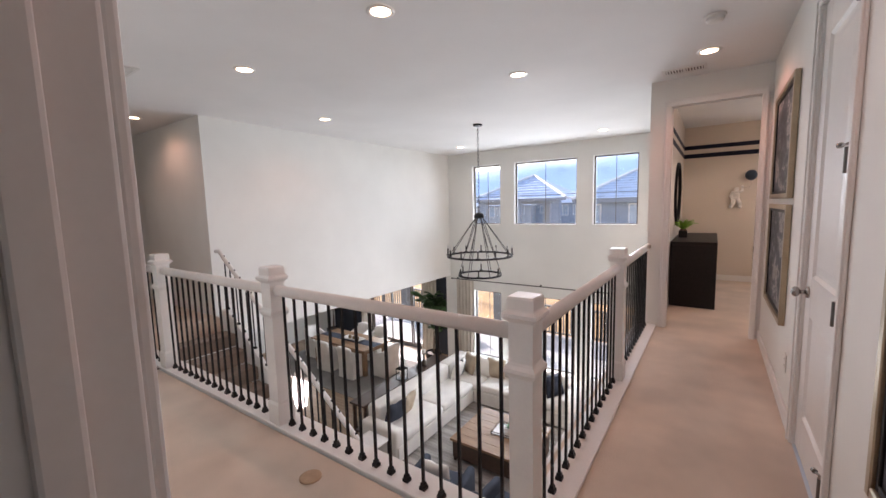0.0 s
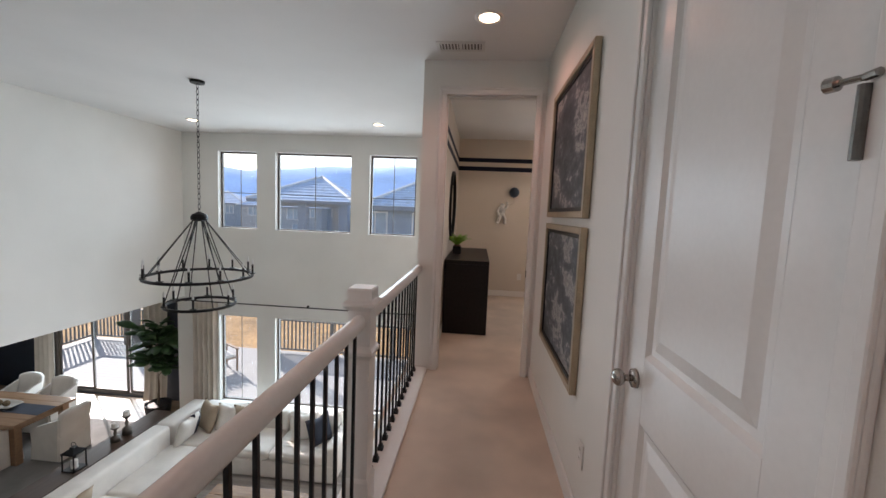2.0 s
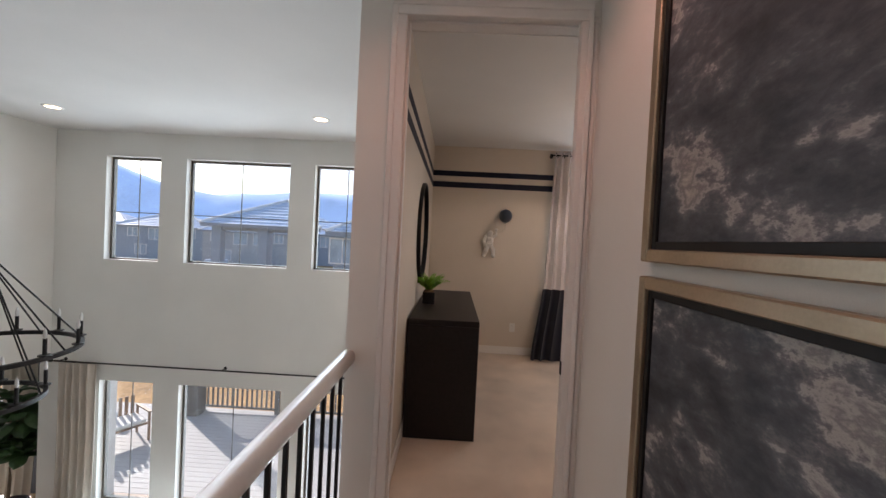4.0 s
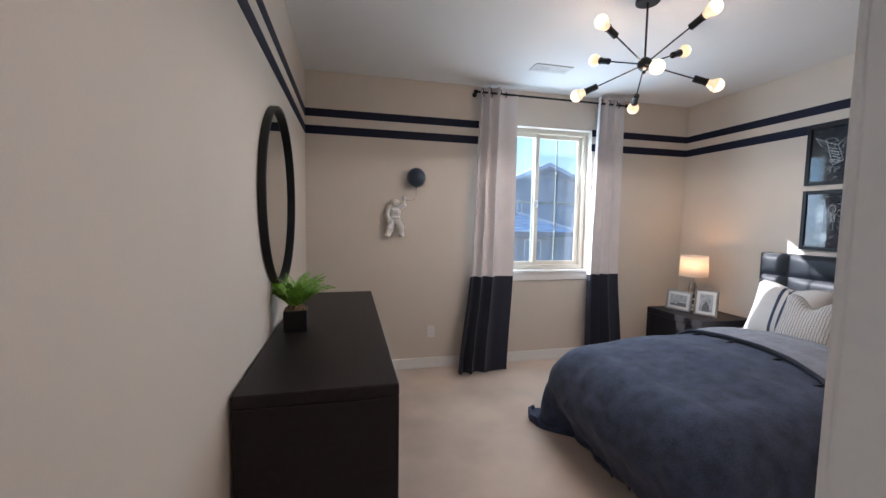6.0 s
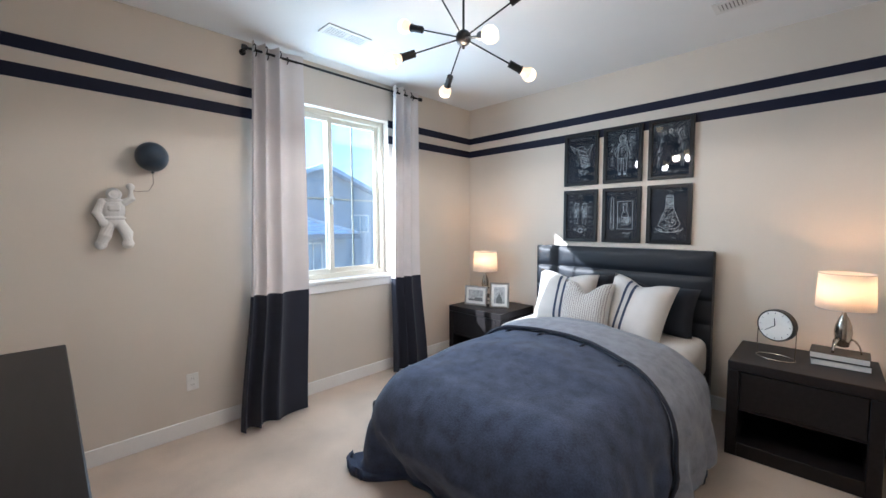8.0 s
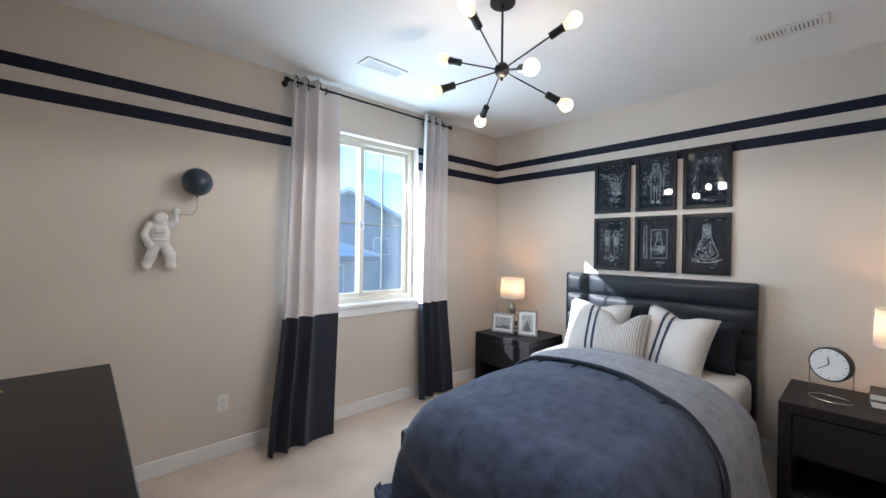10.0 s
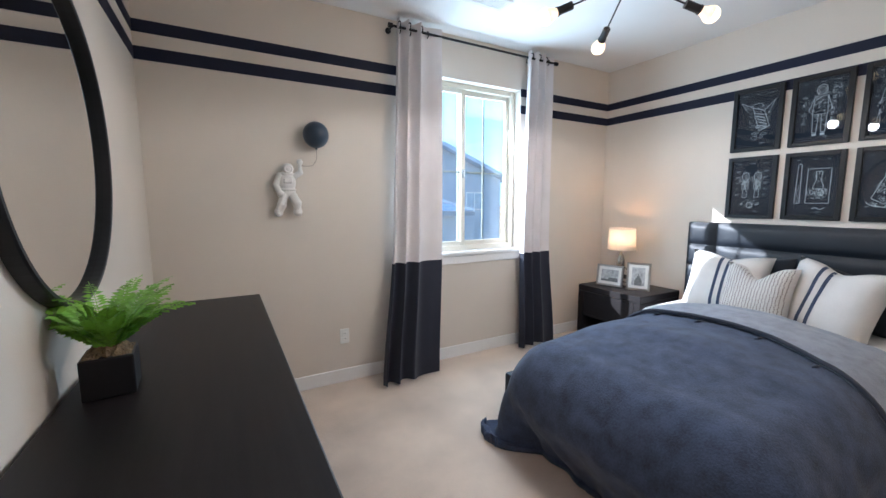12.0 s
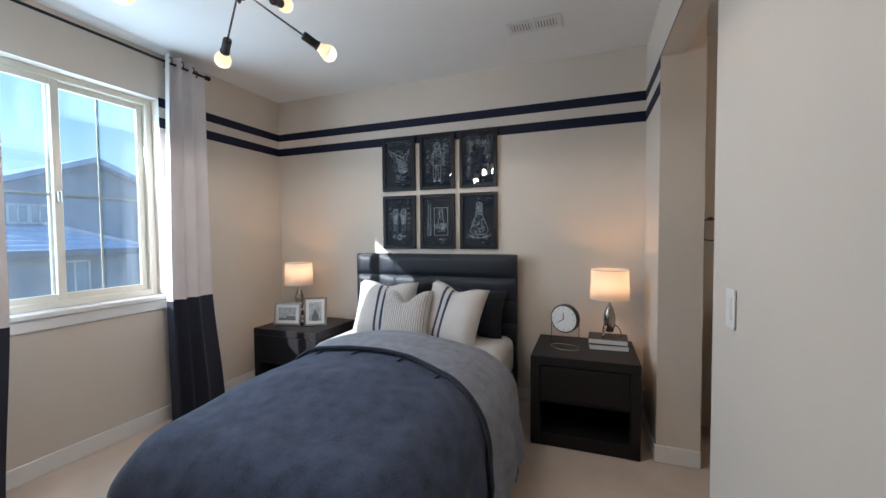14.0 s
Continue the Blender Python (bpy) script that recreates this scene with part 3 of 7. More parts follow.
def pillow(name, label, at, w, h, t, lean, turn, roll, material, chop=0.0, stripes=(), dashes=False, group="pillows on the bed"):
    p = thing(name, label, "pillow", pose(at[0], at[1], at[2]) @ pose(0, 0, 0, 0, 0, -90 + turn) @ pose(0, 0, 0, -lean, roll, 0), group)
    bm = B()
    pressed(bm, w, h, t, chop=chop)
    part("cover", bm, material, p, "", True)

    def front(u, v, lift):
        x = (w / 2) * u * (1 - 0.07 * (1 - v * v))
        z = (h / 2) * v * (1 - 0.07 * (1 - u * u))
        if chop and v > 0:
            z -= chop * v * v * math.exp(-(u / 0.34) ** 2)
        d = max(0.0, (1 - u ** 4) * (1 - v ** 4)) ** 0.62
        d += 0.05 * d * noise.noise((u * 2.1 + w * 9, v * 2.1, -3.0))
        if chop:
            d *= 1 - 0.35 * math.exp(-(u / 0.2) ** 2) * max(0, v)
        return Vector((x, -t / 2 * d - lift, z))
    for u0, u1 in stripes:
        bm = B()
        sheet(bm, 3, 24, lambda a, b: front(u0 + (u1 - u0) * a, -0.97 + 1.94 * b, 0.0015))
        part("stripe", bm, M_NAVYCLOTH, p, "navy woven stripe", True)
    if dashes:
        bm = B()
        rng = random.Random(4)
        for i in range(-10, 11):
            for j in range(-13, 14):
                u, v = i / 11.2 + rng.uniform(-0.012, 0.012), j / 14.5 + (0.5 / 14.5) * (i % 2)
                if abs(v) > 0.93:
                    continue
                a, b, c, d = (front(u + du, v + dv, 0.002) for du, dv in ((-0.013, -0.022), (0.013, -0.022), (0.016, 0.022), (-0.010, 0.022)))
                bm.faces.new([bm.verts.new(q) for q in (a, b, c, d)])
        part("dash_pattern", bm, paint("taupe_thread", (0.12, 0.10, 0.085), 0.9), p, "rows of dark woven dashes")
    return p


# bed: frame, headboard, mattress
bed = thing("bed", "black upholstered bed with channelled headboard and white sheet", "bed", pose(4.13, 8.78, 0))
bm = B()
box(bm, -2.1, -0.1, -0.72, 0.72, 0.10, 0.30, 0.02, 2)
part("bed_base", bm, M_LEATHER, bed)
for x in (-2.0, -0.2):
    for y in (-0.62, 0.62):
        bm = B()
        box(bm, x - 0.03, x + 0.03, y - 0.03, y + 0.03, 0, 0.11, 0.004)
        part("leg", bm, M_BLACK, bed)
head = part("headboard", box(B(), -0.09, -0.005, -0.735, 0.735, 0.02, 1.215, 0.012, 2), M_LEATHER, bed, "padded black headboard")
for k, (z0, z1) in enumerate(((1.03, 1.205), (0.85, 1.025), (0.67, 0.845), (0.49, 0.665), (0.31, 0.485))):
    cols = ((-0.73, 0.50), (0.505, 0.73))
    for y0, y1 in cols:
        bm = B()
        sheet(bm, max(6, int((y1 - y0) * 16)), 8, lambda a, b: (-0.091 - 0.024 * max(0, (1 - abs(2 * a - 1) ** (26 if y1 - y0 > 0.5 else 7)) * (1 - abs(2 * b - 1) ** 3.2)) ** 0.6, y0 + (y1 - y0) * a, z0 + (z1 - z0) * b))
        part("pad", bm, M_LEATHER, head, "", True)
bm = B()
box(bm, -0.86, -0.12, -0.73, 0.66, 0.29, 0.585, 0.075, 4)
box(bm, -1.98, -0.861, -0.46, 0.34, 0.29, 0.55, 0.02)
part("mattress", bm, M_WHITECLOTH, bed, "white sheeted mattress", True)

# the comforter: a soft sheet over the mattress
CX, CY0, CY1 = 2.09, 8.235, 9.07
RAD, TOPZ = 0.29, 0.605


def draped(px, py, lift=0.0, droop=0.285):
    """Where a point of the cloth comes to lie; px, py: its place laid out flat."""
    qx, qy = max(px, CX), min(max(py, CY0), CY1)
    vx, vy = px - qx, py - qy
    e = math.hypot(vx, vy)
    crown = 0.085 * (1 - ((qy - 8.72) / 0.6) ** 2) * min(1, 0.25 + (qx - CX) / 0.55) + 0.014 * noise.noise((px * 2.3, py * 2.3, 1.7)) + 0.008 * noise.noise((px * 6, py * 6, 4.1)) + 0.010 * (0.5 - abs(noise.noise((px * 3.4, py * 7, 6.1)))) ** 3
    crown -= 0.02 * max(0, (px - 2.9))
    if e < 1e-6:
        return Vector((qx, qy, TOPZ + crown + lift))
    dx, dy = vx / e, vy / e
    arc = RAD * math.pi / 2
    lim = arc + droop
    corner, spare = max(0, -2 * dx * dy), min(1, max(0, e - lim) / 0.25)
    e = e if e < lim else lim + 0.03 * (e - lim)
    run_ = math.atan2(qy - 8.77, qx - 2.6) * 4 + (px - py) * 3.1
    if e < arc:
        a = e / RAD
        out, down = RAD * math.sin(a), RAD * (1 - math.cos(a))
    else:
        h = min(e - arc, droop)
        out = RAD + (0.02 + 0.025 * max(0, dy)) * (h / 0.22) + 0.028 * (1 - 0.8 * max(0, -dx) ** 3) * (h / 0.22) * math.sin(run_ * 3.3 + 0.6)
        down = RAD + h
        out -= 0.19 * (h / 0.285) * max(0, -dx) ** 4
        out += corner ** 2 * (0.07 * min(1, h / 0.2) + 0.045 * spare)
        if e - arc > droop:
            out += min(0.10, 0.5 * (e - arc - droop))
    out += lift * min(1, e / RAD)
    fold = min(1, e / 0.5) * (0.036 * noise.noise((px * 3.2, py * 3.2, 7.7)) + 0.020 * noise.noise((px * 8, py * 8, 2.2)))
    z = max(0.012, TOPZ + crown * max(0, 1 - e / 0.5) - down + lift * max(0, 1 - e / RAD))
    return Vector((qx + dx * (out + fold), qy + dy * (out + fold), z))


def fold_line(py):
    """Where the turned-back part of the comforter begins."""
    d = max(0.0, 8.62 - py)
    return 2.93 - 0.42 * d * d / (0.45 + d) * 1.1


comf = thing("comforter", "plump charcoal comforter with its grey side turned back", "comforter", group="")
bm = B()
U0, V0, V1 = CX - 0.79, CY0 - 0.79, CY1 + 0.79
sheet(bm, 110, 140, lambda a, b: draped(U0 + (3.30 - U0) * a, V0 + (V1 - V0) * b, 0.0))
cov = part("outer_side", bm, M_NAVYCLOTH, comf, "charcoal velvet side", True)
cov.modifiers.new("thick", "SOLIDIFY").thickness = 0.03
bm = B()
sheet(bm, 40, 140, lambda a, b: (lambda py: draped(fold_line(py) + (3.40 - fold_line(py)) * a, py, 0.03 + 0.018 * math.sin(math.pi * min(1, a * 1.2)), 0.21))(CY0 - 0.68 + (CY1 - CY0 + 1.28) * b))
turn = part("turned_side", bm, M_GREYCLOTH, comf, "pale grey reverse side", True)
turn.modifiers.new("thick", "SOLIDIFY").thickness = 0.022
bm = B()
sweep(bm, [draped(fold_line(y) - 0.004, y, 0.026, 0.21) for y in np.linspace(CY0 - 0.68, CY1 + 0.6, 60)], 0.011, 6)
part("piped_edge", bm, M_CURTAIN_D, comf, "dark piped edge", True)
for y in (8.25, 8.5, 8.8, 9.05, 9.3):
    bm = B()
    x = fold_line(y) - 0.07
    sweep(bm, [draped(x + 0.07 * k, y - 0.012 * k, 0.006) for k in (0, 0.5, 1)], [0.002, 0.007, 0.003], 6)
    part("tuck", bm, M_CURTAIN_D, comf, "", True)

pillow("pillow", "charcoal pillow leaning on the headboard", (3.90, 8.40, 0.775), 0.58, 0.38, 0.17, 14, 0, 4, M_DARKPILLOW, 0.03)
pillow("pillow", "charcoal pillow leaning on the headboard", (3.90, 9.02, 0.785), 0.62, 0.40, 0.17, 14, 0, -3, M_DARKPILLOW, 0.03)
pillow("pillow", "white linen pillow with two navy stripes", (3.74, 9.06, 0.78), 0.52, 0.48, 0.18, 20, 6, 2, M_WHITECLOTH, 0.035, ((-0.20, -0.12), (0.0, 0.08)))
pillow("pillow", "white linen pillow with two navy stripes", (3.70, 8.47, 0.770), 0.49, 0.50, 0.18, 22, -10, 7, M_WHITECLOTH, 0.045, ((-0.36, -0.28), (-0.16, -0.08)))
pillow("pillow", "small cream pillow with rows of dark dashes", (3.58, 8.80, 0.765), 0.40, 0.43, 0.15, 24, 2, 0, M_WHITECLOTH, 0.095, (), True)


def nightstand(m):
    n = thing("nightstand", "espresso wood nightstand with a drawer over an open shelf", "nightstand", m, "nightstands beside the bed")
    w, d, h, t = 0.655, 0.57, 0.588, 0.058
    for x0, x1 in ((-w / 2, -w / 2 + t), (w / 2 - t, w / 2)):
        part("side", box(B(), x0, x1, 0, d, 0, h - t, 0.004), M_BLACKWOOD, n)
    part("top", box(B(), -w / 2, w / 2, 0, d, h - t + 0.0005, h, 0.004), M_BLACKWOOD, n)
    part("plinth", box(B(), -w / 2 + t, w / 2 - t, 0.004, d, 0, 0.085, 0.003), M_BLACKWOOD, n)
    part("back", box(B(), -w / 2 + t, w / 2 - t, d - 0.012, d - 0.002, 0.085, h - t), M_BLACKWOOD, n)
    part("divider", box(B(), -w / 2 + t, w / 2 - t, 0.02, d - 0.012, 0.285, 0.303), M_BLACKWOOD, n)
    part("drawer", box(B(), -w / 2 + t + 0.004, w / 2 - t - 0.004, 0.008, 0.40, 0.306, h - t - 0.004, 0.003), M_BLACKWOOD, n, "plain drawer front")
    return n


ns = nightstand(pose(3.515, 7.535, 0, 0, 0, -90))
copy_thing(ns, pose(3.515, 9.90, 0, 0, 0, -90))


def table_lamp(m):
    l = thing("table_lamp", "lit table lamp with pewter rocket base and white drum shade", "lamp", m, "lamps on the nightstands")
    bm = B()
    lathe(bm, [(0.012, 0.03), (0.026, 0.035), (0.036, 0.075), (0.040, 0.115), (0.036, 0.155), (0.024, 0.195), (0.010, 0.225), (0.006, 0.26), (0.004, 0.262)], seg=24)
    part("base", bm, M_PEWTER, l, "", True)
    for k in range(3):
        a = 2 * math.pi * k / 3 + 0.5
        bm = B()
        sweep(bm, [Vector((math.cos(a) * r, math.sin(a) * r, z)) for r, z in ((0.030, 0.085), (0.052, 0.072), (0.068, 0.048), (0.076, 0.02), (0.078, 0.002))], [0.010, 0.010, 0.009, 0.007, 0.008], 8, flat=0.5)
        part("fin", bm, M_PEWTER, l, "", True)
    bm2 = B()
    seg = 40
    r = [[bm2.verts.new((rr * math.cos(2 * math.pi * k / seg), rr * math.sin(2 * math.pi * k / seg), z)) for k in range(seg)] for rr, z in ((0.128, 0.255), (0.120, 0.465))]
    for k in range(seg):
        bm2.faces.new((r[0][k], r[0][(k + 1) % seg], r[1][(k + 1) % seg], r[1][k]))
    sh = part("shade", bm2, M_SHADE, l, "white fabric drum shade", True)
    sh.modifiers.new("thick", "SOLIDIFY").thickness = 0.002
    for z, rr in ((0.257, 0.1285), (0.463, 0.1208)):
        bm = B()
        sweep(bm, [(rr * math.cos(t), rr * math.sin(t), z) for t in np.linspace(0, 2 * math.pi, 40, endpoint=False)], 0.0025, 6, True)
        part("shade_trim", bm, M_WHITECLOTH, l)
    bm = B()
    ball(bm, (0, 0, 0.335), 0.026, 1, 1, 1.3, 12, 8)
    part("bulb", bm, M_BULB, l, "lit bulb", True)
    return l


M_SHADE = bpy.data.materials.new("lamp_shade_fabric")
M_SHADE.use_nodes = True
n_, l_ = M_SHADE.node_tree.nodes, M_SHADE.node_tree.links
n_.remove(n_["Principled BSDF"])
df, tr, mx, wv = n_.new("ShaderNodeBsdfDiffuse"), n_.new("ShaderNodeBsdfTranslucent"), n_.new("ShaderNodeMixShader"), n_.new("ShaderNodeTexNoise")
wv.inputs["Scale"].default_value = 90
cr = n_.new("ShaderNodeValToRGB")
cr.color_ramp.elements[0].color, cr.color_ramp.elements[1].color = (0.90, 0.86, 0.80, 1), (0.96, 0.93, 0.88, 1)
l_.new(wv.outputs[0], cr.inputs[0])
l_.new(cr.outputs[0], df.inputs[0])
l_.new(cr.outputs[0], tr.inputs[0])
mx.inputs[0].default_value = 0.55
l_.new(df.outputs[0], mx.inputs[1])
l_.new(tr.outputs[0], mx.inputs[2])
l_.new(mx.outputs[0], n_["Material Output"].inputs[0])

LAMP_R, LAMP_L = (3.86, 7.37, 0.668), (3.88, 10.04, 0.668)
lamp = table_lamp(pose(*LAMP_R))
copy_thing(lamp, pose(*LAMP_L, 0, 0, 40))
for x, y, z in (LAMP_R, LAMP_L):
    bulb_light("table_lamp_light", (x, y, z + 0.372), 1.95, (1.0, 0.51, 0.215), 0.03)

# books under the lamps
for bx, by, extra in ((3.86, 7.38, 0), (3.88, 10.03, 8)):
    for z0, z1, turn_, c in ((0.589, 0.628, 3, (0.05, 0.05, 0.055)), (0.6285, 0.667, -2, (0.07, 0.06, 0.05))):
        bk = thing("book", "dark covered hardback book lying on the nightstand", "book", pose(bx, by, z0, 0, 0, turn_ + extra), "books under the lamps")
        h = z1 - z0
        bm = B()
        box(bm, -0.092, 0.092, -0.125, 0.125, 0, 0.004, 0.001)
        box(bm, -0.092, 0.092, -0.125, 0.125, h - 0.004, h, 0.001)
        box(bm, 0.088, 0.092, -0.125, 0.125, 0.004, h - 0.004)
        part("cover", bm, paint("dark_book_cloth", c, 0.7, 0.1, 20, 300, 0.1), bk)
        part("page_block", box(B(), -0.088, 0.087, -0.121, 0.121, 0.0042, h - 0.0042), M_PAPER, bk, "white page block")

# clock on a wire stand
ck = thing("desk_clock", "round white desk clock on a wire stand", "clock", pose(3.76, 7.66, 0.588, 0, 0, -112))
bm = B()
R, zc = 0.098, 0.205
tube(bm, (0, -0.016, zc), (0, 0.022, zc), R, R, 40)
part("case", bm, paint("dark_bronze_case", (0.06, 0.055, 0.05), 0.35, 0.05, 9, 90, 0.03, metal=0.8), ck, "", False)
bm = B()
tube(bm, (0, -0.0185, zc), (0, -0.0165, zc), R - 0.009, R - 0.009, 40)
part("face", bm, M_PAPER, ck, "white clock face")
for k in range(12):
    a = math.pi * k / 6
    r0, r1 = 0.073, 0.083
    bm = B()
    tube(bm, (r0 * math.sin(a), -0.019, zc + r0 * math.cos(a)), (r1 * math.sin(a), -0.019, zc + r1 * math.cos(a)), 0.0012, seg=5)
    part("hour_mark", bm, M_BLACK, ck)
for a, ln, w in ((-0.10, 0.045, 0.0028), (-2.2, 0.065, 0.002)):
    bm = B()
    tube(bm, (0, -0.0205, zc), (ln * math.sin(a), -0.0205, zc + ln * math.cos(a)), w, w * 0.6, 6)
    part("hand_of_clock", bm, M_BLACK, ck)
bm = B()
loop = [(0.098 * math.cos(t), 0.07 * math.sin(t), 0.004) for t in np.linspace(0, 2 * math.pi, 36, endpoint=False)]
sweep(bm, loop, 0.0028, 6, True)
for s in (-1, 1):
    sweep(bm, [(s * 0.098, 0, 0.004), (s * 0.101, 0, 0.1), (s * 0.099, 0.004, zc)], 0.0026, 6)
part("stand", bm, M_PEWTER, ck, "thin wire stand")


def photo_frame(m, w, h, label, scene_kind):
    f = thing("photo_frame", label, "photo frame", m, "photo frames on the nightstand")
    bm = B()
    b = 0.018
    for x0, x1, z0, z1 in ((-w / 2, -w / 2 + b, 0, h), (w / 2 - b, w / 2, 0, h), (-w / 2 + b, w / 2 - b, 0, b), (-w / 2 + b, w / 2 - b, h - b, h)):
        box(bm, x0, x1, -0.009, 0.009, z0, z1, 0.003)
    part("frame", bm, M_SILVERFRAME, f)
    part("mat_board", box(B(), -w / 2 + b - 0.002, w / 2 - b + 0.002, -0.002, 0.004, b - 0.002, h - b + 0.002), M_PAPER, f, "white mat board")
    q = b + 0.026
    pic = part("photo", box(B(), -w / 2 + q, w / 2 - q, -0.0035, -0.002, q, h - q), paint("grey_photo", (0.34, 0.34, 0.34), 0.5, 0.25, 30, 90, 0), f, "grey photograph")
    bm = B()
    if scene_kind == "hill":
        box(bm, -w / 2 + q + 0.004, w / 2 - q - 0.004, -0.0045, -0.0035, q + 0.002, q + 0.02)
        box(bm, -0.01, w / 2 - q - 0.006, -0.0047, -0.0035, q + 0.018, q + 0.036)
    else:
        for k, (hw, z0, z1) in enumerate(((0.03, 0, 0.05), (0.022, 0.05, 0.068), (0.012, 0.068, 0.088), (0.003, 0.088, 0.105))):
            box(bm, -hw, hw, -0.0045, -0.0035, q + z0, q + z1)
    part("print_shape", bm, paint("dark_photo_ink", (0.12, 0.12, 0.12), 0.5, 0.2, 40, 90, 0), pic)
    part("stand", box(B(), -0.02, 0.02, 0.009, 0.013, 0.005, h * 0.75), M_BLACK, f).rotation_euler = (radians(-12), 0, 0)
    return f


photo_frame(pose(3.68, 10.01, 0.59, -7, 0, -76), 0.25, 0.20, "silver framed landscape photograph on the nightstand", "hill")
photo_frame(pose(3.74, 9.755, 0.59, -7, 0, -62), 0.195, 0.25, "silver framed upright photograph on the nightstand", "dome")

# ---- six framed prints ----


def seglist(bm, pts, r=0.0013, close=False):
    pts = pts + pts[:1] if close else pts
    for (a, b), (c, d) in zip(pts, pts[1:]):
        u = Vector((c - a, 0, d - b))
        if u.length < 1e-5:
            continue
        nrm = Vector((-u.z, 0, u.x)).normalized() * r
        p, q = Vector((a, 0, b)), Vector((c, 0, d))
        bm.faces.new([bm.verts.new(v) for v in (p - nrm, q - nrm, q + nrm, p + nrm)])


def oval(cx, cz, rx, rz, n=16, a0=0.0, a1=2 * math.pi):
    return [(cx + rx * math.cos(a0 + (a1 - a0) * k / n), cz + rz * math.sin(a0 + (a1 - a0) * k / n)) for k in range(n + 1)]


def jottings(bm, rng, spots):
    for x, z, n in spots:
        for k in range(n):
            seglist(bm, [(x, z - 0.008 * k), (x + rng.uniform(0.012, 0.03), z - 0.008 * k)], 0.0011)


def drawing(bm, k):
    rng = random.Random(20 + k)
    jottings(bm, rng, [(-0.10, 0.185, 1), (-0.01, 0.187, 1), (0.07, 0.185, 1), (0.03, -0.18, 2)])
    if k == 0:
        seglist(bm, [(-0.03, 0.09), (0.045, 0.06), (0.085, -0.06), (0.02, -0.09)], 0.002, True)
        seglist(bm, [(-0.03, 0.09), (-0.11, 0.14), (-0.06, 0.06)], 0.0016)
        seglist(bm, [(0.045, 0.06), (0.11, 0.13), (0.07, 0.03)], 0.0016)
        for j in range(5):
            z = 0.05 - 0.024 * j
            seglist(bm, [(-0.018 + 0.011 * j, z), (0.045 + 0.008 * j, z - 0.022)], 0.003)
        for j in range(9):
            seglist(bm, oval(rng.uniform(-0.02, 0.08), rng.uniform(-0.14, -0.05), rng.uniform(0.008, 0.025), rng.uniform(0.006, 0.016)), 0.0012)
        seglist(bm, oval(0.0, 0.10, 0.035, 0.02), 0.0014)
    elif k == 1:
        seglist(bm, oval(0, 0.135, 0.028, 0.032), 0.0022)
        seglist(bm, oval(0, 0.135, 0.018, 0.018), 0.0015)
        seglist(bm, [(-0.035, 0.09), (0.035, 0.09), (0.04, -0.03), (-0.04, -0.03)], 0.0018, True)
        for s in (-1, 1):
            seglist(bm, [(s * 0.035, 0.09), (s * 0.062, 0.0), (s * 0.045, -0.02)], 0.0018)
            seglist(bm, [(s * 0.008, -0.03), (s * 0.012, -0.15), (s * 0.034, -0.15), (s * 0.038, -0.03)], 0.0016)
            seglist(bm, [(s * 0.010, -0.165), (s * 0.034, -0.165)], 0.008)
        for j in range(14):
            x, z = rng.uniform(-0.03, 0.03), rng.uniform(-0.13, 0.085)
            seglist(bm, [(x, z), (x + rng.uniform(-0.02, 0.02), z + rng.uniform(-0.012, 0.012))], 0.0018)
        jottings(bm, rng, [(0.055, 0.15 - 0.035 * j, 3) for j in range(8)] + [(-0.10, 0.10 - 0.06 * j, 2) for j in range(4)])
    elif k == 2:
        for s in (-1, 1):
            seglist(bm, [(s * 0.05, 0.12), (s * 0.075, 0.06), (s * 0.085, -0.02)], 0.0011)
            seglist(bm, [(s * 0.085, -0.05), (s * 0.078, -0.14), (s * 0.095, -0.14)], 0.001, True)
            seglist(bm, oval(s * 0.045, 0.13, 0.012, 0.012), 0.0016)
        seglist(bm, oval(0.0, 0.14, 0.012, 0.018), 0.0018)
        jottings(bm, rng, [(-0.07, 0.07, 2), (0.045, 0.06, 2), (-0.02, -0.17, 2), (0.05, -0.05, 2)])
    elif k == 3:
        for x in (-0.038, 0.042):
            seglist(bm, oval(x, 0.085, 0.024, 0.035), 0.002)
            seglist(bm, [(x - 0.02, 0.045), (x + 0.02, 0.045), (x + 0.022, -0.01), (x - 0.022, -0.01)], 0.0018, True)
            seglist(bm, [(x, 0.05), (x, -0.01)], 0.0014)
            for j in range(7):
                seglist(bm, [(x + rng.uniform(-0.022, 0.022), rng.uniform(-0.08, 0.11)), (x + rng.uniform(-0.022, 0.022), rng.uniform(-0.08, 0.11))], 0.0012)
            seglist(bm, [(x - 0.013, -0.02), (x - 0.015, -0.075), (x + 0.015, -0.075), (x + 0.013, -0.02)], 0.0014)
        seglist(bm, oval(0.0, -0.135, 0.02, 0.02), 0.003)
        jottings(bm, rng, [(-0.105, 0.13 - 0.045 * j, 2) for j in range(5)] + [(0.08, 0.13 - 0.045 * j, 2) for j in range(5)] + [(-0.06, -0.12, 3), (0.035, -0.12, 3)])
    elif k == 4:
        seglist(bm, [(-0.085, 0.15), (-0.075, 0.16), (-0.066, 0.15), (-0.062, -0.12), (-0.092, -0.12)], 0.0018, True)
        seglist(bm, [(-0.03, 0.12), (0.095, 0.12), (0.095, -0.12), (-0.03, -0.12)], 0.0018, True)
        seglist(bm, [(0.015, 0.10), (0.05, 0.10), (0.045, 0.04), (0.06, 0.0), (0.06, -0.02), (0.005, -0.02), (0.005, 0.0), (0.02, 0.04)], 0.0018, True)
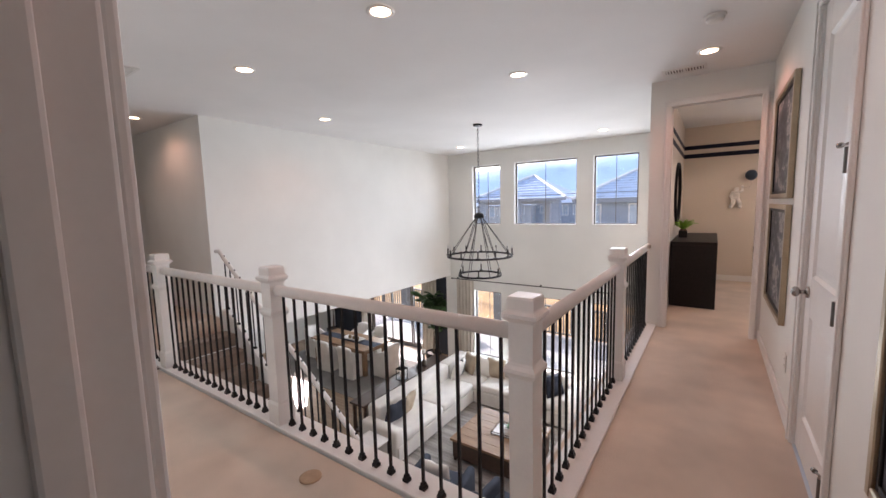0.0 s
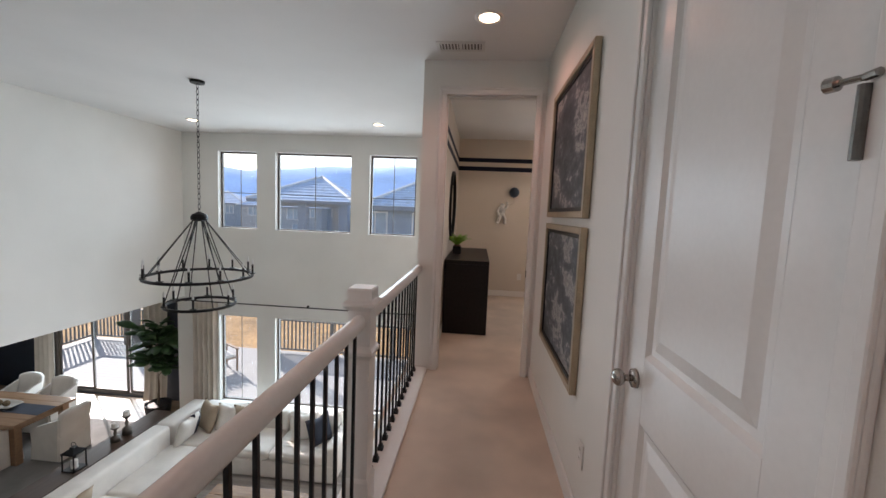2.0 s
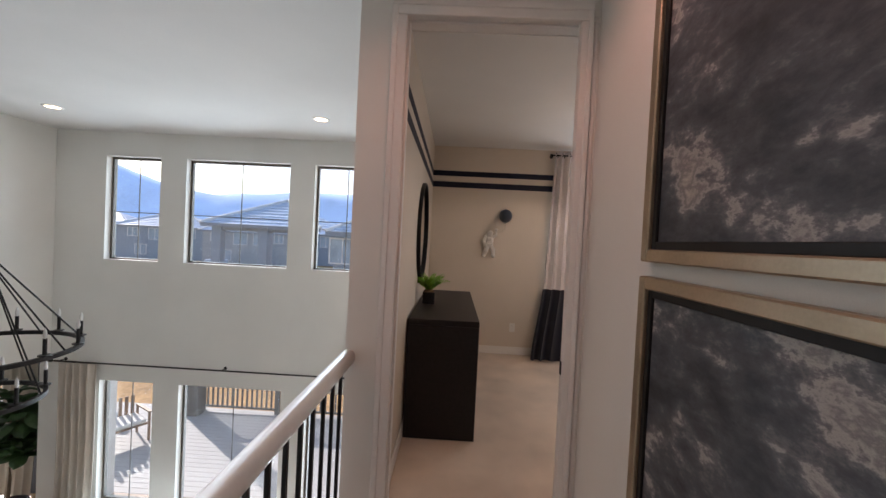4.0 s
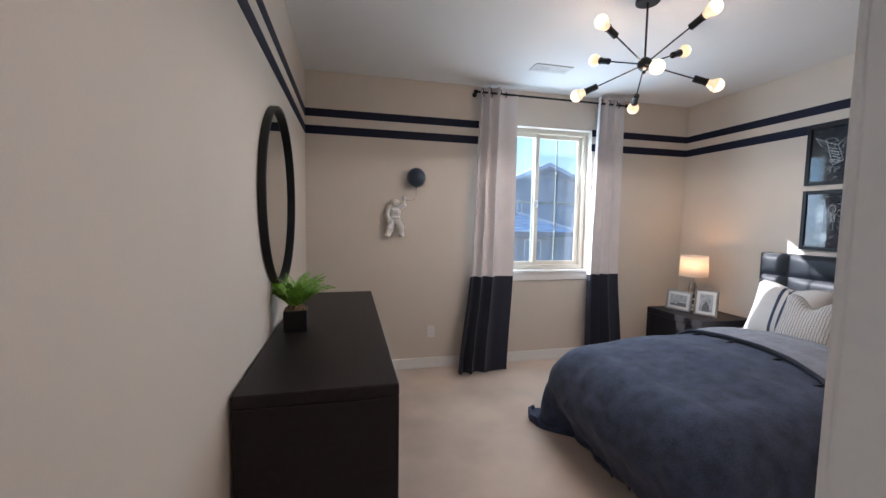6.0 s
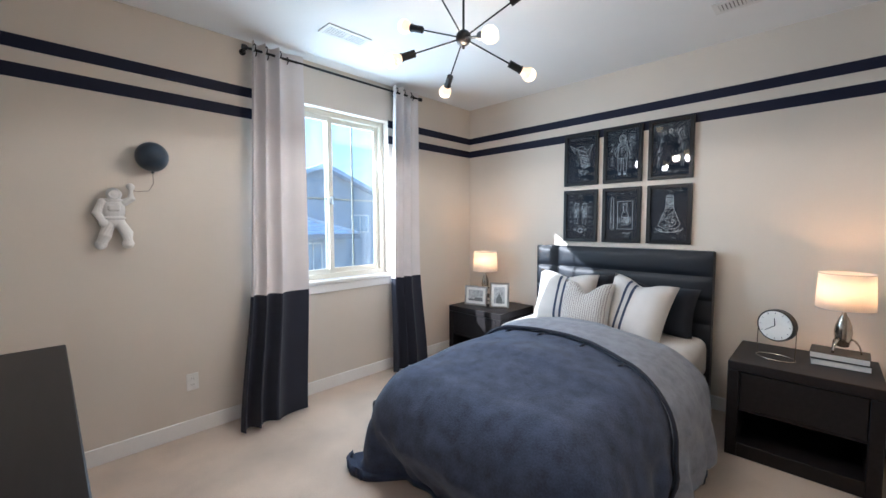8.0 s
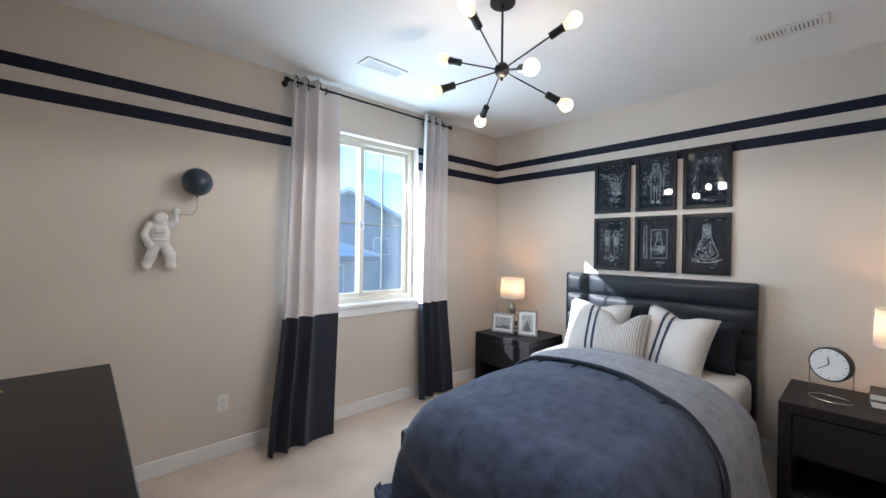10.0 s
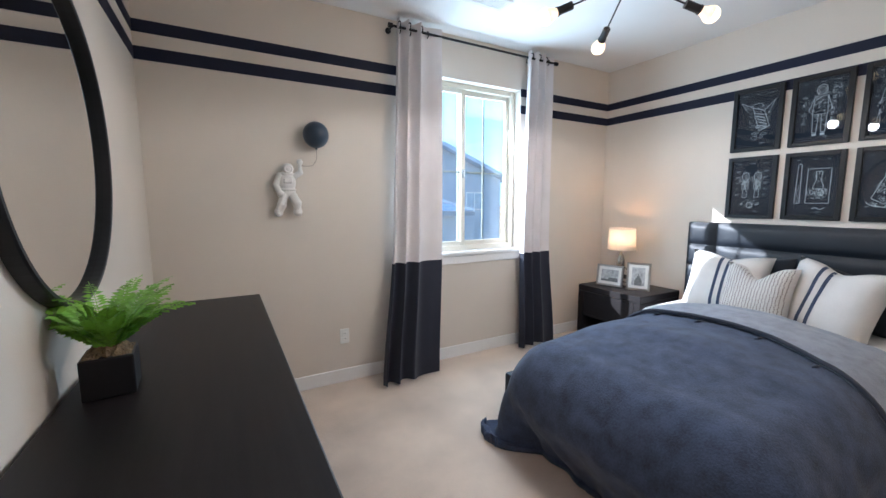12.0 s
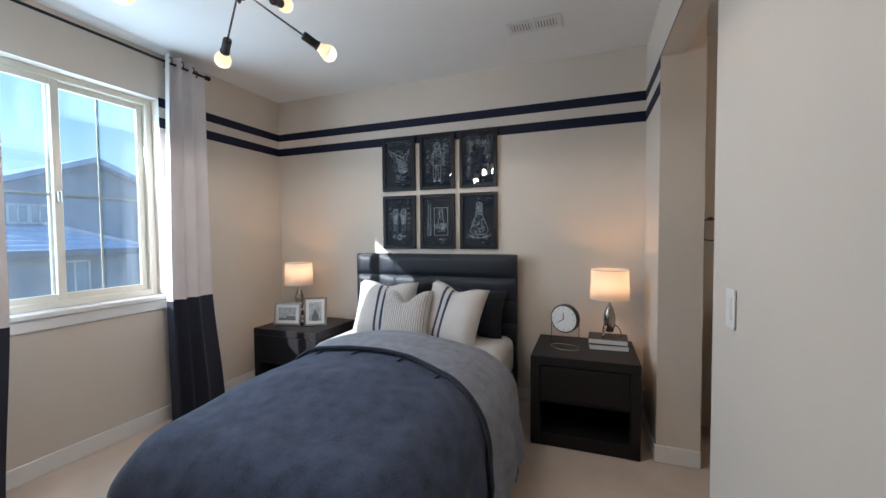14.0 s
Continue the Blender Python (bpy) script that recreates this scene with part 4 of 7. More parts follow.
        for j in range(8):
            seglist(bm, oval(rng.uniform(-0.01, 0.075), rng.uniform(-0.06, -0.03), 0.010, 0.014), 0.0016)
        seglist(bm, [(0.01, -0.16), (0.03, -0.15), (0.05, -0.165), (0.08, -0.15)], 0.0026)
    else:
        seglist(bm, [(-0.018, 0.15), (0.03, 0.15), (0.034, 0.05), (-0.022, 0.05)], 0.0022, True)
        for j in range(7):
            seglist(bm, [(-0.015, 0.14 - 0.013 * j), (0.028, 0.14 - 0.013 * j)], 0.0022)
        seglist(bm, [(-0.022, 0.05), (-0.075, -0.09), (-0.02, -0.12), (0.06, -0.11), (0.085, -0.08), (0.034, 0.05)], 0.0018, True)
        for j in range(22):
            x, z = rng.uniform(-0.055, 0.06), rng.uniform(-0.10, 0.03)
            seglist(bm, [(x, z), (x + rng.uniform(-0.015, 0.015), z + rng.uniform(-0.02, 0.02))], 0.0015)
        seglist(bm, oval(0.005, -0.11, 0.10, 0.035, 18, math.pi, 2 * math.pi), 0.0022)
        seglist(bm, oval(0.005, -0.115, 0.07, 0.03, 18, math.pi, 2 * math.pi), 0.0018)
        jottings(bm, rng, [(-0.10, -0.14, 2), (0.06, -0.15, 2)])


def scribble(bm, rng, cx, cz, rx, rz, count, size=0.018):
    """Short strokes gathered inside an oval, as a shaded part of a drawing."""
    for _ in range(count):
        a, q = rng.uniform(0, 2 * math.pi), math.sqrt(rng.random())
        x, z = cx + rx * q * math.cos(a), cz + rz * q * math.sin(a)
        b, ln = rng.choice((0.3, 1.2, 1.9, 2.8)) + rng.uniform(-0.3, 0.3), rng.uniform(0.3, 1.0) * size
        seglist(bm, [(x, z), (x + ln * math.cos(b), z + ln * math.sin(b))], rng.uniform(0.0006, 0.0013))


SHADING = {0: ((0.02, 0.0, 0.07, 0.10, 90), (-0.06, 0.1, 0.04, 0.03, 20)), 1: ((0, 0.03, 0.045, 0.12, 110), (0.075, 0.06, 0.03, 0.11, 60), (-0.075, 0.0, 0.03, 0.09, 30)),
           2: ((-0.08, 0.03, 0.02, 0.13, 45), (0.08, 0.04, 0.02, 0.12, 45), (0.02, 0.12, 0.06, 0.03, 25)), 3: ((-0.04, 0.06, 0.035, 0.07, 80), (0.045, 0.06, 0.035, 0.07, 80), (0.0, -0.13, 0.06, 0.04, 50)),
           4: ((0.03, -0.05, 0.06, 0.05, 80), (-0.077, -0.06, 0.014, 0.08, 30), (0.03, 0.06, 0.04, 0.05, 30)), 5: ((0.0, -0.04, 0.06, 0.07, 110), (0.005, 0.10, 0.022, 0.05, 50), (0.0, -0.13, 0.09, 0.02, 50))}
M_PRINTGLASS = clear_glass("picture_glass", (0.97, 0.97, 0.97))
for k in range(6):
    col, row = k % 3, k // 3
    w, h = 0.325, 0.478
    fy, fz = 9.122 - 0.371 * col, (2.017, 1.496)[row]
    f = thing("framed_print", "black framed print with pale technical line drawing on slate", "picture", pose(BX1 - 0.003, fy, fz, 0, 0, -90), "six framed prints over the bed")
    bm = B()
    b = 0.030
    for x0, x1, z0, z1 in ((-w / 2, -w / 2 + b, -h / 2, h / 2), (w / 2 - b, w / 2, -h / 2, h / 2), (-w / 2 + b, w / 2 - b, -h / 2, -h / 2 + b), (-w / 2 + b, w / 2 - b, h / 2 - b, h / 2)):
        box(bm, x0, x1, -0.026, 0, z0, z1, 0.002)
    part("frame", bm, M_BLACK, f)
    part("sheet", box(B(), -w / 2 + b - 0.002, w / 2 - b + 0.002, -0.012, -0.004, -h / 2 + b - 0.002, h / 2 - b + 0.002), M_SLATE, f, "slate blue printed sheet")
    bm = B()
    drawing(bm, k)
    for spot in SHADING[k]:
        scribble(bm, random.Random(70 + k), *spot)
    ob = tagged(part("drawing", bm, M_CHALK, f, "pale technical line drawing"), kind="stuff")
    ob.location = (0, -0.0125, 0)
    g = part("glass", box(B(), -w / 2 + b - 0.001, w / 2 - b + 0.001, -0.0165, -0.015, -h / 2 + b - 0.001, h / 2 - b + 0.001), M_PRINTGLASS, f, "picture glass")
    g.visible_shadow = False

# ---- dresser, mirror, fern ----
dr = thing("dresser", "long espresso wood dresser with six plain drawers", "dresser", pose(BX0 + 0.012, 9.01, 0))
D, L, Hd = 0.53, 1.775, 0.889
part("top", box(B(), 0, D, -L / 2, L / 2, Hd - 0.045, Hd, 0.004), M_BLACKWOOD, dr)
for y0, y1 in ((-L / 2, -L / 2 + 0.045), (L / 2 - 0.045, L / 2)):
    part("side", box(B(), 0, D, y0, y1, 0, Hd - 0.0455, 0.004), M_BLACKWOOD, dr)
part("carcass", box(B(), 0.01, D - 0.03, -L / 2 + 0.045, L / 2 - 0.045, 0.06, Hd - 0.046), M_BLACKWOOD, dr)
part("plinth", box(B(), 0.02, D - 0.02, -L / 2 + 0.045, L / 2 - 0.045, 0, 0.06), M_BLACKWOOD, dr)
for c in range(2):
    for r_ in range(3):
        y0 = -L / 2 + 0.049 + c * 0.844
        part("drawer", box(B(), D - 0.029, D - 0.004, y0, y0 + 0.834, 0.066 + 0.259 * r_, 0.066 + 0.259 * r_ + 0.253, 0.003), M_BLACKWOOD, dr, "plain drawer front")

mr = thing("wall_mirror", "large round mirror with deep black metal frame", "mirror", pose(BX0 + 0.002, 9.06, 1.557))
bm = B()
Rm = 0.463
prof = [(Rm, 0.0), (Rm, 0.030), (Rm - 0.004, 0.034), (Rm - 0.014, 0.034), (Rm - 0.017, 0.031), (Rm - 0.017, 0.008)]
seg = 96
rings = [[bm.verts.new((d, r * math.cos(2 * math.pi * k / seg), r * math.sin(2 * math.pi * k / seg))) for k in range(seg)] for r, d in prof]
for a, b in zip(rings, rings[1:]):
    for k in range(seg):
        bm.faces.new((a[k], a[(k + 1) % seg], b[(k + 1) % seg], b[k]))
part("frame", bm, M_BLACK, mr, "", False)
bm = B()
tube(bm, (0.004, 0, 0), (0.010, 0, 0), Rm - 0.0175, Rm - 0.0175, 96)
part("glass", bm, M_MIRROR, mr, "silvered mirror glass")

fp = thing("potted_fern", "green fern in a black cube pot on the dresser", "plant", pose(0.228, 8.885, 0.889, 0, 0, 3))
bm = B()
box(bm, -0.055, 0.055, -0.055, 0.055, 0, 0.105, 0.004, 2)
part("pot", bm, M_BLACK, fp, "black cube pot")
bm = B()
sheet(bm, 10, 10, lambda a, b: (-0.05 + 0.1 * a, -0.05 + 0.1 * b, 0.106 + 0.035 * math.sin(math.pi * a) * math.sin(math.pi * b) + 0.012 * noise.noise((a * 9, b * 9, 2))))
part("moss", bm, M_MOSS, fp, "dry brown moss")
bm = B()
rng = random.Random(11)
for i in range(46):
    a = rng.uniform(0, 2 * math.pi)
    ln, up = rng.uniform(0.11, 0.215), rng.uniform(0.75, 1.45)
    pts = []
    for k in range(13):
        s = k / 12
        r = 0.02 + ln * s * math.cos(up * (1 - 0.35 * s))
        z = 0.125 + ln * (math.sin(up) * s - 0.30 * s * s * s)
        pts.append(Vector((min(0.24, max(-0.095, math.cos(a) * r)), math.sin(a) * r * 0.95 + 0.075 * s * s, z)))
    for k in range(1, 13):
        p, q = pts[k - 1], pts[k]
        t_ = (q - p).normalized()
        side = t_.cross(Vector((0, 0, 1))).normalized()
        wd = 0.030 * math.sin(math.pi * min(1, (k + 1.5) / 13.5)) ** 0.7
        for s in (-1, 1):
            for j in range(2):
                o = p.lerp(q, j / 2)
                tip = o + side * s * wd + t_ * 0.012 + Vector((0, 0, -0.006 + rng.uniform(-0.004, 0.006)))
                w_ = t_ * 0.0066
                mid = o.lerp(tip, 0.5)
                bm.faces.new([bm.verts.new(v) for v in (o - w_ * 0.4, mid - w_ + Vector((0, 0, 0.001)), tip, mid + w_)])
        n2 = side * 0.0009
        bm.faces.new([bm.verts.new(v) for v in (p - n2, p + n2, q + n2, q - n2)])
part("fronds", bm, M_FERN, fp, "feathery green fronds")

# ---- curtains ----


def curtain(name, label, x0, x1, y, z_top, z_split, z_bot, folds, amp, mats, flare=(0, 0), seed=0, split_parts=True, group="", flat=0.0):
    c = thing(name, label, "curtain", group=group)

    def f(u, z):
        s = (z_top - z) / (z_top - z_bot)
        ph = 2 * math.pi * folds * u + 0.5 * math.sin(3 * u + seed) + 0.25 * s * math.sin(5 * u + seed * 2)
        x = x0 + (x1 - x0) * u + 0.012 * math.cos(ph) + s * s * ((1 - u) * flare[0] + u * flare[1])
        calm = 1 - flat * min(1, max(0, (u - 0.5) / 0.3))
        d = calm * amp * (1 - 0.15 * s + 0.25 * noise.noise((u * 4 + seed, s * 2, 0.3)))
        return Vector((x, y - d * math.sin(ph) + 0.015 * s * noise.noise((u * 3, s * 3, seed)) - 0.07 * s ** 5, z))
    bands = ((z_top, z_split, mats[0], "upper_cloth"), (z_split, z_bot, mats[1], "lower_cloth")) if split_parts else ((z_top, z_bot, mats[0], "cloth"),)
    for za, zb, m, nm in bands:
        bm = B()
        sheet(bm, folds * 14, 16, lambda u, v: f(u, za + (zb - za) * v))
        ob = part(nm, bm, m, c, "", True)
        thick = ob.modifiers.new("thick", "SOLIDIFY")
        thick.thickness, thick.use_rim = 0.004, False
    return c, f


def rod(x0, x1, y, z, r, supports, label):
    rd = thing("curtain_rod", label, "curtain rod")
    part("pole", tube(B(), (x0, y, z), (x1, y, z), r, seg=12), M_BLACK, rd)
    for x in (x0, x1):
        s = -1 if x == x0 else 1
        part("finial", tube(B(), (x, y, z), (x + s * 0.03, y, z), r * 1.9, r * 1.9, 16), M_BLACK, rd)
    for x in supports:
        bm = B()
        tube(bm, (x, y + r, z), (x, YB - 0.003, z), 0.006, seg=8)
        tube(bm, (x, YB - 0.012, z), (x, YB - 0.002, z), 0.022, seg=12)
        part("bracket", bm, M_BLACK, rd)
    return rd


def ease(a, b, s):
    q = min(1.0, max(0.0, (s - a) / (b - a)))
    return q * q * (3 - 2 * q)


def two_tone_curtain(label, top, split, foot, kick, folds, crowd, seed):
    """A grommet panel; top, split, foot: its two edges in x at those heights; kick: how far its foot stands into the room."""
    c = thing("curtain", label, "curtain", group="curtains at the bedroom window")
    zt, zs, zb = 2.708, 0.912, 0.006

    def f(u, z):
        s = (zt - z) / (zt - zb)
        a, k = min(1.0, (zt - z) / (zt - zs)), ease(0.60, 1.02, s)
        e0 = top[0] + (split[0] - top[0]) * a + (foot[0] - split[0]) * k
        e1 = top[1] + (split[1] - top[1]) * a + (foot[1] - split[1]) * k
        bunch = 1 - (1 - u) ** crowd
        ph = 2 * math.pi * folds * bunch + 0.35 * math.sin(2.3 * s + seed) * min(1, 3 * s)
        deep = (0.046 + 0.012 * noise.noise((u * 3 + seed, s * 1.6, 0.3))) * (1 - 0.68 * ease(0.45, 0.85, u)) * (1 - 0.25 * ease(0.1, 0.6, s) + 0.35 * k)
        sway = 0.014 * math.sin(2.6 * s + 5 * u + seed) * s
        ripple = 0.004 * noise.noise((u * 9, s * 5, seed)) * s
        y = 10.395 - deep * (math.sin(ph) + 0.12 * math.sin(2 * ph + 0.8)) - kick * k + sway + ripple
        dip = 0.022 * ease(0.93, 1.0, s) * (0.5 + 0.5 * math.sin(ph + 0.6))
        return Vector((e0 + (e1 - e0) * u + 0.014 * math.cos(ph), min(y, 10.478), z + dip))
    for za, zb_, m, nm in ((zt, zs, M_CURTAIN_W, "upper_cloth"), (zs, zb, M_CURTAIN_D, "lower_cloth")):
        bm = B()
        sheet(bm, 96, 46, lambda u, v: f(u, za + (zb_ - za) * v))
        ob = part(nm, bm, m, c, "", True)
        thick = ob.modifiers.new("thick", "SOLIDIFY")
        thick.thickness, thick.use_rim = 0.004, False
    for k in range(folds * 2):
        u = 1 - (1 - (k + 0.5) / (folds * 2)) ** (1 / crowd)
        p = f(u, 2.655)
        bm = B()
        sweep(bm, [(p.x, p.y + 0.024 * math.cos(t), 2.655 + 0.024 * math.sin(t)) for t in np.linspace(0, 2 * math.pi, 18, endpoint=False)], 0.0045, 6, True)
        part("grommet", bm, M_BLACK, c, "black metal grommet")
    return c


rod(1.66, 3.27, 10.395, 2.655, 0.009, (1.665, 3.26), "thin black curtain rod over the bedroom window")
two_tone_curtain("wide grommet curtain, white above and charcoal below", (1.685, 2.055), (1.622, 2.063), (1.47, 1.955), 0.15, 3, 1.9, 1.3)
two_tone_curtain("narrow grommet curtain, white above and charcoal below", (2.935, 3.24), (2.888, 3.255), (2.865, 3.30), 0.05, 3, 1.3, 2.6)

# ---- wall figures ----
bm = B()
ball(bm, (0.004, -0.045, 0.312), 0.037, 1.02, 1, 1, 20, 14)
sweep(bm, [(0.004 + 0.025 * math.cos(t), -0.074, 0.309 + 0.021 * math.sin(t)) for t in np.linspace(0, 2 * math.pi, 20, endpoint=False)], 0.0055, 6, True)
sweep(bm, [(0.038 * math.cos(t), -0.04 + 0.026 * math.sin(t), 0.278) for t in np.linspace(0, 2 * math.pi, 20, endpoint=False)], 0.008, 6, True)
sweep(bm, [(0.05 * math.cos(t), -0.04 + 0.031 * math.sin(t), 0.172) for t in np.linspace(0, 2 * math.pi, 20, endpoint=False)], 0.007, 6, True)
ball(bm, (0.0, -0.04, 0.22), 0.055, 1.0, 0.65, 1.25)
box(bm, -0.045, 0.045, -0.025, -0.002, 0.17, 0.29, 0.012, 2)
box(bm, -0.028, 0.028, -0.085, -0.06, 0.215, 0.248, 0.006)
ball(bm, (0.0, -0.04, 0.155), 0.05, 1.0, 0.62, 0.8)
for pts, r0 in (([(-0.05, -0.04, 0.265), (-0.078, -0.045, 0.20), (-0.052, -0.06, 0.145)], 0.022), ([(0.05, -0.04, 0.265), (0.085, -0.045, 0.29), (0.082, -0.05, 0.36)], 0.021),
                ([(-0.025, -0.04, 0.14), (-0.045, -0.055, 0.07), (-0.066, -0.045, 0.02)], 0.030), ([(0.025, -0.04, 0.14), (0.055, -0.05, 0.08), (0.058, -0.045, 0.02)], 0.030)):
    sweep(bm, pts, [r0, r0 * 1.05, r0 * 0.85], 12)
    for p in (pts[0], pts[2]):
        ball(bm, p, r0 * 1.02, u=12, v=8)
for x in (-0.07, 0.062):
    ball(bm, (x, -0.055, 0.008), 0.022, 0.9, 1.4, 0.75, 12, 8)
ast = solid("wall_sculpture", bm, M_CERAMIC, "white ceramic spaceman figure hung on the wall", "sculpture", pose(0.905, YB - 0.003, 1.295))
rm = ast.modifiers.new("blend", "REMESH")
rm.mode, rm.voxel_size, rm.use_smooth_shade = "VOXEL", 0.0034, True

bl = thing("wall_balloon", "glossy dark blue balloon ball fixed to the wall", "wall ornament", pose(1.095, YB - 0.003, 1.84))
bm = B()
ball(bm, (0, -0.082, 0), 0.086, 1, 0.95, 1.03, 28, 18)
part("balloon", bm, M_BALLOON, bl, "", True)
bm = B()
lathe(bm, [(0.004, -0.088), (0.010, -0.097), (0.003, -0.099)], (0, -0.082, 0), 10)
part("knot", bm, M_BALLOON, bl)
bm = B()
sweep(bm, [(0, -0.08, -0.095), (0.004, -0.06, -0.16), (-0.02, -0.045, -0.205), (-0.075, -0.045, -0.212), (-0.11, -0.05, -0.205)], 0.0016, 6)
part("cord", bm, M_PEWTER, bl, "thin grey cord")

# ---- sockets, switch, vents ----


def wall_plate(name, label, m, rocker):
    p = thing(name, label, "wall plate", m)
    part("plate", box(B(), -0.036, 0.036, -0.006, 0, -0.058, 0.058, 0.003, 2), M_PLASTIC, p)
    if rocker:
        bm = B()
        box(bm, -0.0165, 0.0165, -0.0095, -0.0055, -0.033, 0.033, 0.0015)
        part("rocker", bm, M_PLASTIC, p)
    else:
        for z in (-0.021, 0.021):
            o = part("receptacle", box(B(), -0.017, 0.017, -0.008, -0.0055, z - 0.0145, z + 0.0145, 0.0015), M_PLASTIC, p)
            bm = B()
            for x in (-0.006, 0.006):
                box(bm, x - 0.0012, x + 0.0012, -0.0086, -0.0079, z - 0.002, z + 0.007)
            part("slot", bm, M_DARKGAP, o)
    return p


wall_plate("outlet", "white double electrical outlet on the beige wall", pose(1.27, YB - 0.001, 0.362), False)
wall_plate("outlet", "white double electrical outlet low on the hall wall", pose(HX - 0.001, 5.30, 0.36, 0, 0, -90), False)
wall_plate("light_switch", "white rocker light switch on the bedroom wall", pose(2.285, YN + 0.001, 1.165, 0, 0, 180), True)
bm = B()
tube(bm, (3.98, YN + BT, 0.28), (3.98, YN + 0.06, 0.28), 0.011, 0.008, 12)
tube(bm, (3.98, YN + 0.06, 0.28), (3.98, YN + 0.075, 0.28), 0.014, 0.014, 12)
solid("wall_plug", bm, M_PLASTIC, "white lamp plug in the wall by the nightstand", "plug")


def ceiling_vent(m, w, h, slats, group="ceiling vents"):
    v = thing("ceiling_vent", "white stamped ceiling air register", "vent", m, group)
    bm = B()
    b = 0.028
    for x0, x1, y0, y1 in ((-w / 2, -w / 2 + b, -h / 2, h / 2), (w / 2 - b, w / 2, -h / 2, h / 2), (-w / 2 + b, w / 2 - b, -h / 2, -h / 2 + b), (-w / 2 + b, w / 2 - b, h / 2 - b, h / 2), (-0.012, 0.012, -h / 2 + b, h / 2 - b)):
        box(bm, x0, x1, y0, y1, -0.008, 0, 0.002)
    part("frame", bm, M_VENT, v)
    part("backing", box(B(), -w / 2 + b, w / 2 - b, -h / 2 + b, h / 2 - b, -0.0015, -0.0005), M_DARKGAP, v)
    for s in (-1, 1):
        for k in range(slats):
            x = s * (0.012 + (w / 2 - b - 0.012) * (k + 0.5) / slats)
            bm = B()
            box(bm, x - 0.006, x + 0.006, -h / 2 + b, h / 2 - b, -0.006, -0.002)
            part("slat", bm, M_VENT, v)
    return v


ceiling_vent(pose(2.15, 9.91, CEIL - 0.0005), 0.34, 0.15, 7)
ceiling_vent(pose(3.58, 7.85, CEIL - 0.0005, 0, 0, 90), 0.34, 0.15, 7)

# ---- sputnik lamp ----
sp = thing("sputnik_light", "black sputnik ceiling light with eight round bulbs", "ceiling light", pose(2.168, 8.832, 0))
HZ = 2.376
bm = B()
lathe(bm, [(0.062, CEIL - 0.022), (0.066, CEIL - 0.018), (0.066, CEIL - 0.001), (0.03, CEIL - 0.0005)], seg=28)
part("canopy", bm, M_BLACK, sp)
part("stem", tube(B(), (0, 0, HZ), (0, 0, CEIL - 0.02), 0.006, seg=10), M_BLACK, sp)
bm = B()
ball(bm, (0, 0, HZ), 0.040, u=20, v=14)
lathe(bm, [(0.003, HZ - 0.056), (0.008, HZ - 0.05), (0.008, HZ - 0.036)], seg=10)
part("hub", bm, M_BLACK, sp, "", True)
for a0, dz in ((14, 1), (59, -1)):
    for k in range(4):
        a = radians(a0 + 90 * k)
        d = Vector((math.cos(a) * 0.375, math.sin(a) * 0.375, dz * 0.152)).normalized()
        c0 = Vector((0, 0, HZ))
        arm = part("arm", tube(B(), c0 + d * 0.03, c0 + d * 0.282, 0.0042, seg=8), M_BLACK, sp)
        part("socket", tube(B(), c0 + d * 0.274, c0 + d * 0.347, 0.0185, 0.0185, 14), M_BLACK, arm)
        bm = B()
        ball(bm, c0 + d * 0.400, 0.036, u=20, v=14)
        part("bulb", bm, M_BULB, arm, "lit frosted globe bulb", True)
        bm = B()
        sweep(bm, [c0 + d * q for q in (0.342, 0.362, 0.380, 0.396)], [0.0165, 0.021, 0.0315, 0.0368], 18)
        part("bulb_collar", bm, M_COLLAR, arm, "ivory bulb collar with the bulb's light put in as a glow", True)
        part("socket_rim", tube(B(), c0 + d * 0.341, c0 + d * 0.348, 0.0215, 0.0215, 14), M_BLACK, arm)
for k in range(4):
    a = radians(59 + 90 * k)
    down_light("sputnik_glow", (2.168 + 0.43 * math.cos(a), 8.832 + 0.43 * math.sin(a), HZ - 0.215), 4.6, (1.0, 0.86, 0.70), 178, 0.15)
bulb_light("sputnik_glow", (2.168, 8.832, HZ - 0.16), 5.0, (1.0, 0.70, 0.44), 0.035)

# ---- bath nook seen past the open doorway ----
M_VAN = paint("taupe_cabinet", (0.42, 0.37, 0.32), 0.5, 0.05, 4, 90, 0.04)
vn = thing("bath_vanity", "taupe bath vanity with pale stone top", "vanity", pose(3.62, 6.1, 0))
part("body", box(B(), 0, 0.53, -0.6, 0.55, 0.09, 0.84, 0.004), M_VAN, vn)
part("toe_kick", box(B(), 0.06, 0.53, -0.6, 0.55, 0, 0.09), M_DARKGAP, vn)
part("countertop", box(B(), -0.025, 0.535, -0.62, 0.56, 0.84, 0.875, 0.006), M_CERAMIC, vn, "pale stone top")
for y0 in (-0.59, -0.02):
    dd = part("door", box(B(), -0.018, -0.001, y0, y0 + 0.555, 0.11, 0.82, 0.003), M_VAN, vn)
    bm = B()
    sweep(bm, [(-0.02, y0 + 0.5, 0.6), (-0.045, y0 + 0.5, 0.62), (-0.045, y0 + 0.5, 0.70), (-0.02, y0 + 0.5, 0.72)], 0.006, 8)
    part("handle", bm, M_NICKEL, dd)
tr_ = thing("towel_ring", "bronze towel ring on the nook wall", "towel ring", pose(BX1 - 0.003, 6.72, 1.42))
bm = B()
sweep(bm, [(-0.05, 0.075 * math.cos(t), -0.02 + 0.075 * math.sin(t)) for t in np.linspace(0, 2 * math.pi, 26, endpoint=False)], 0.005, 6, True)
part("ring", bm, M_BRONZE, tr_)
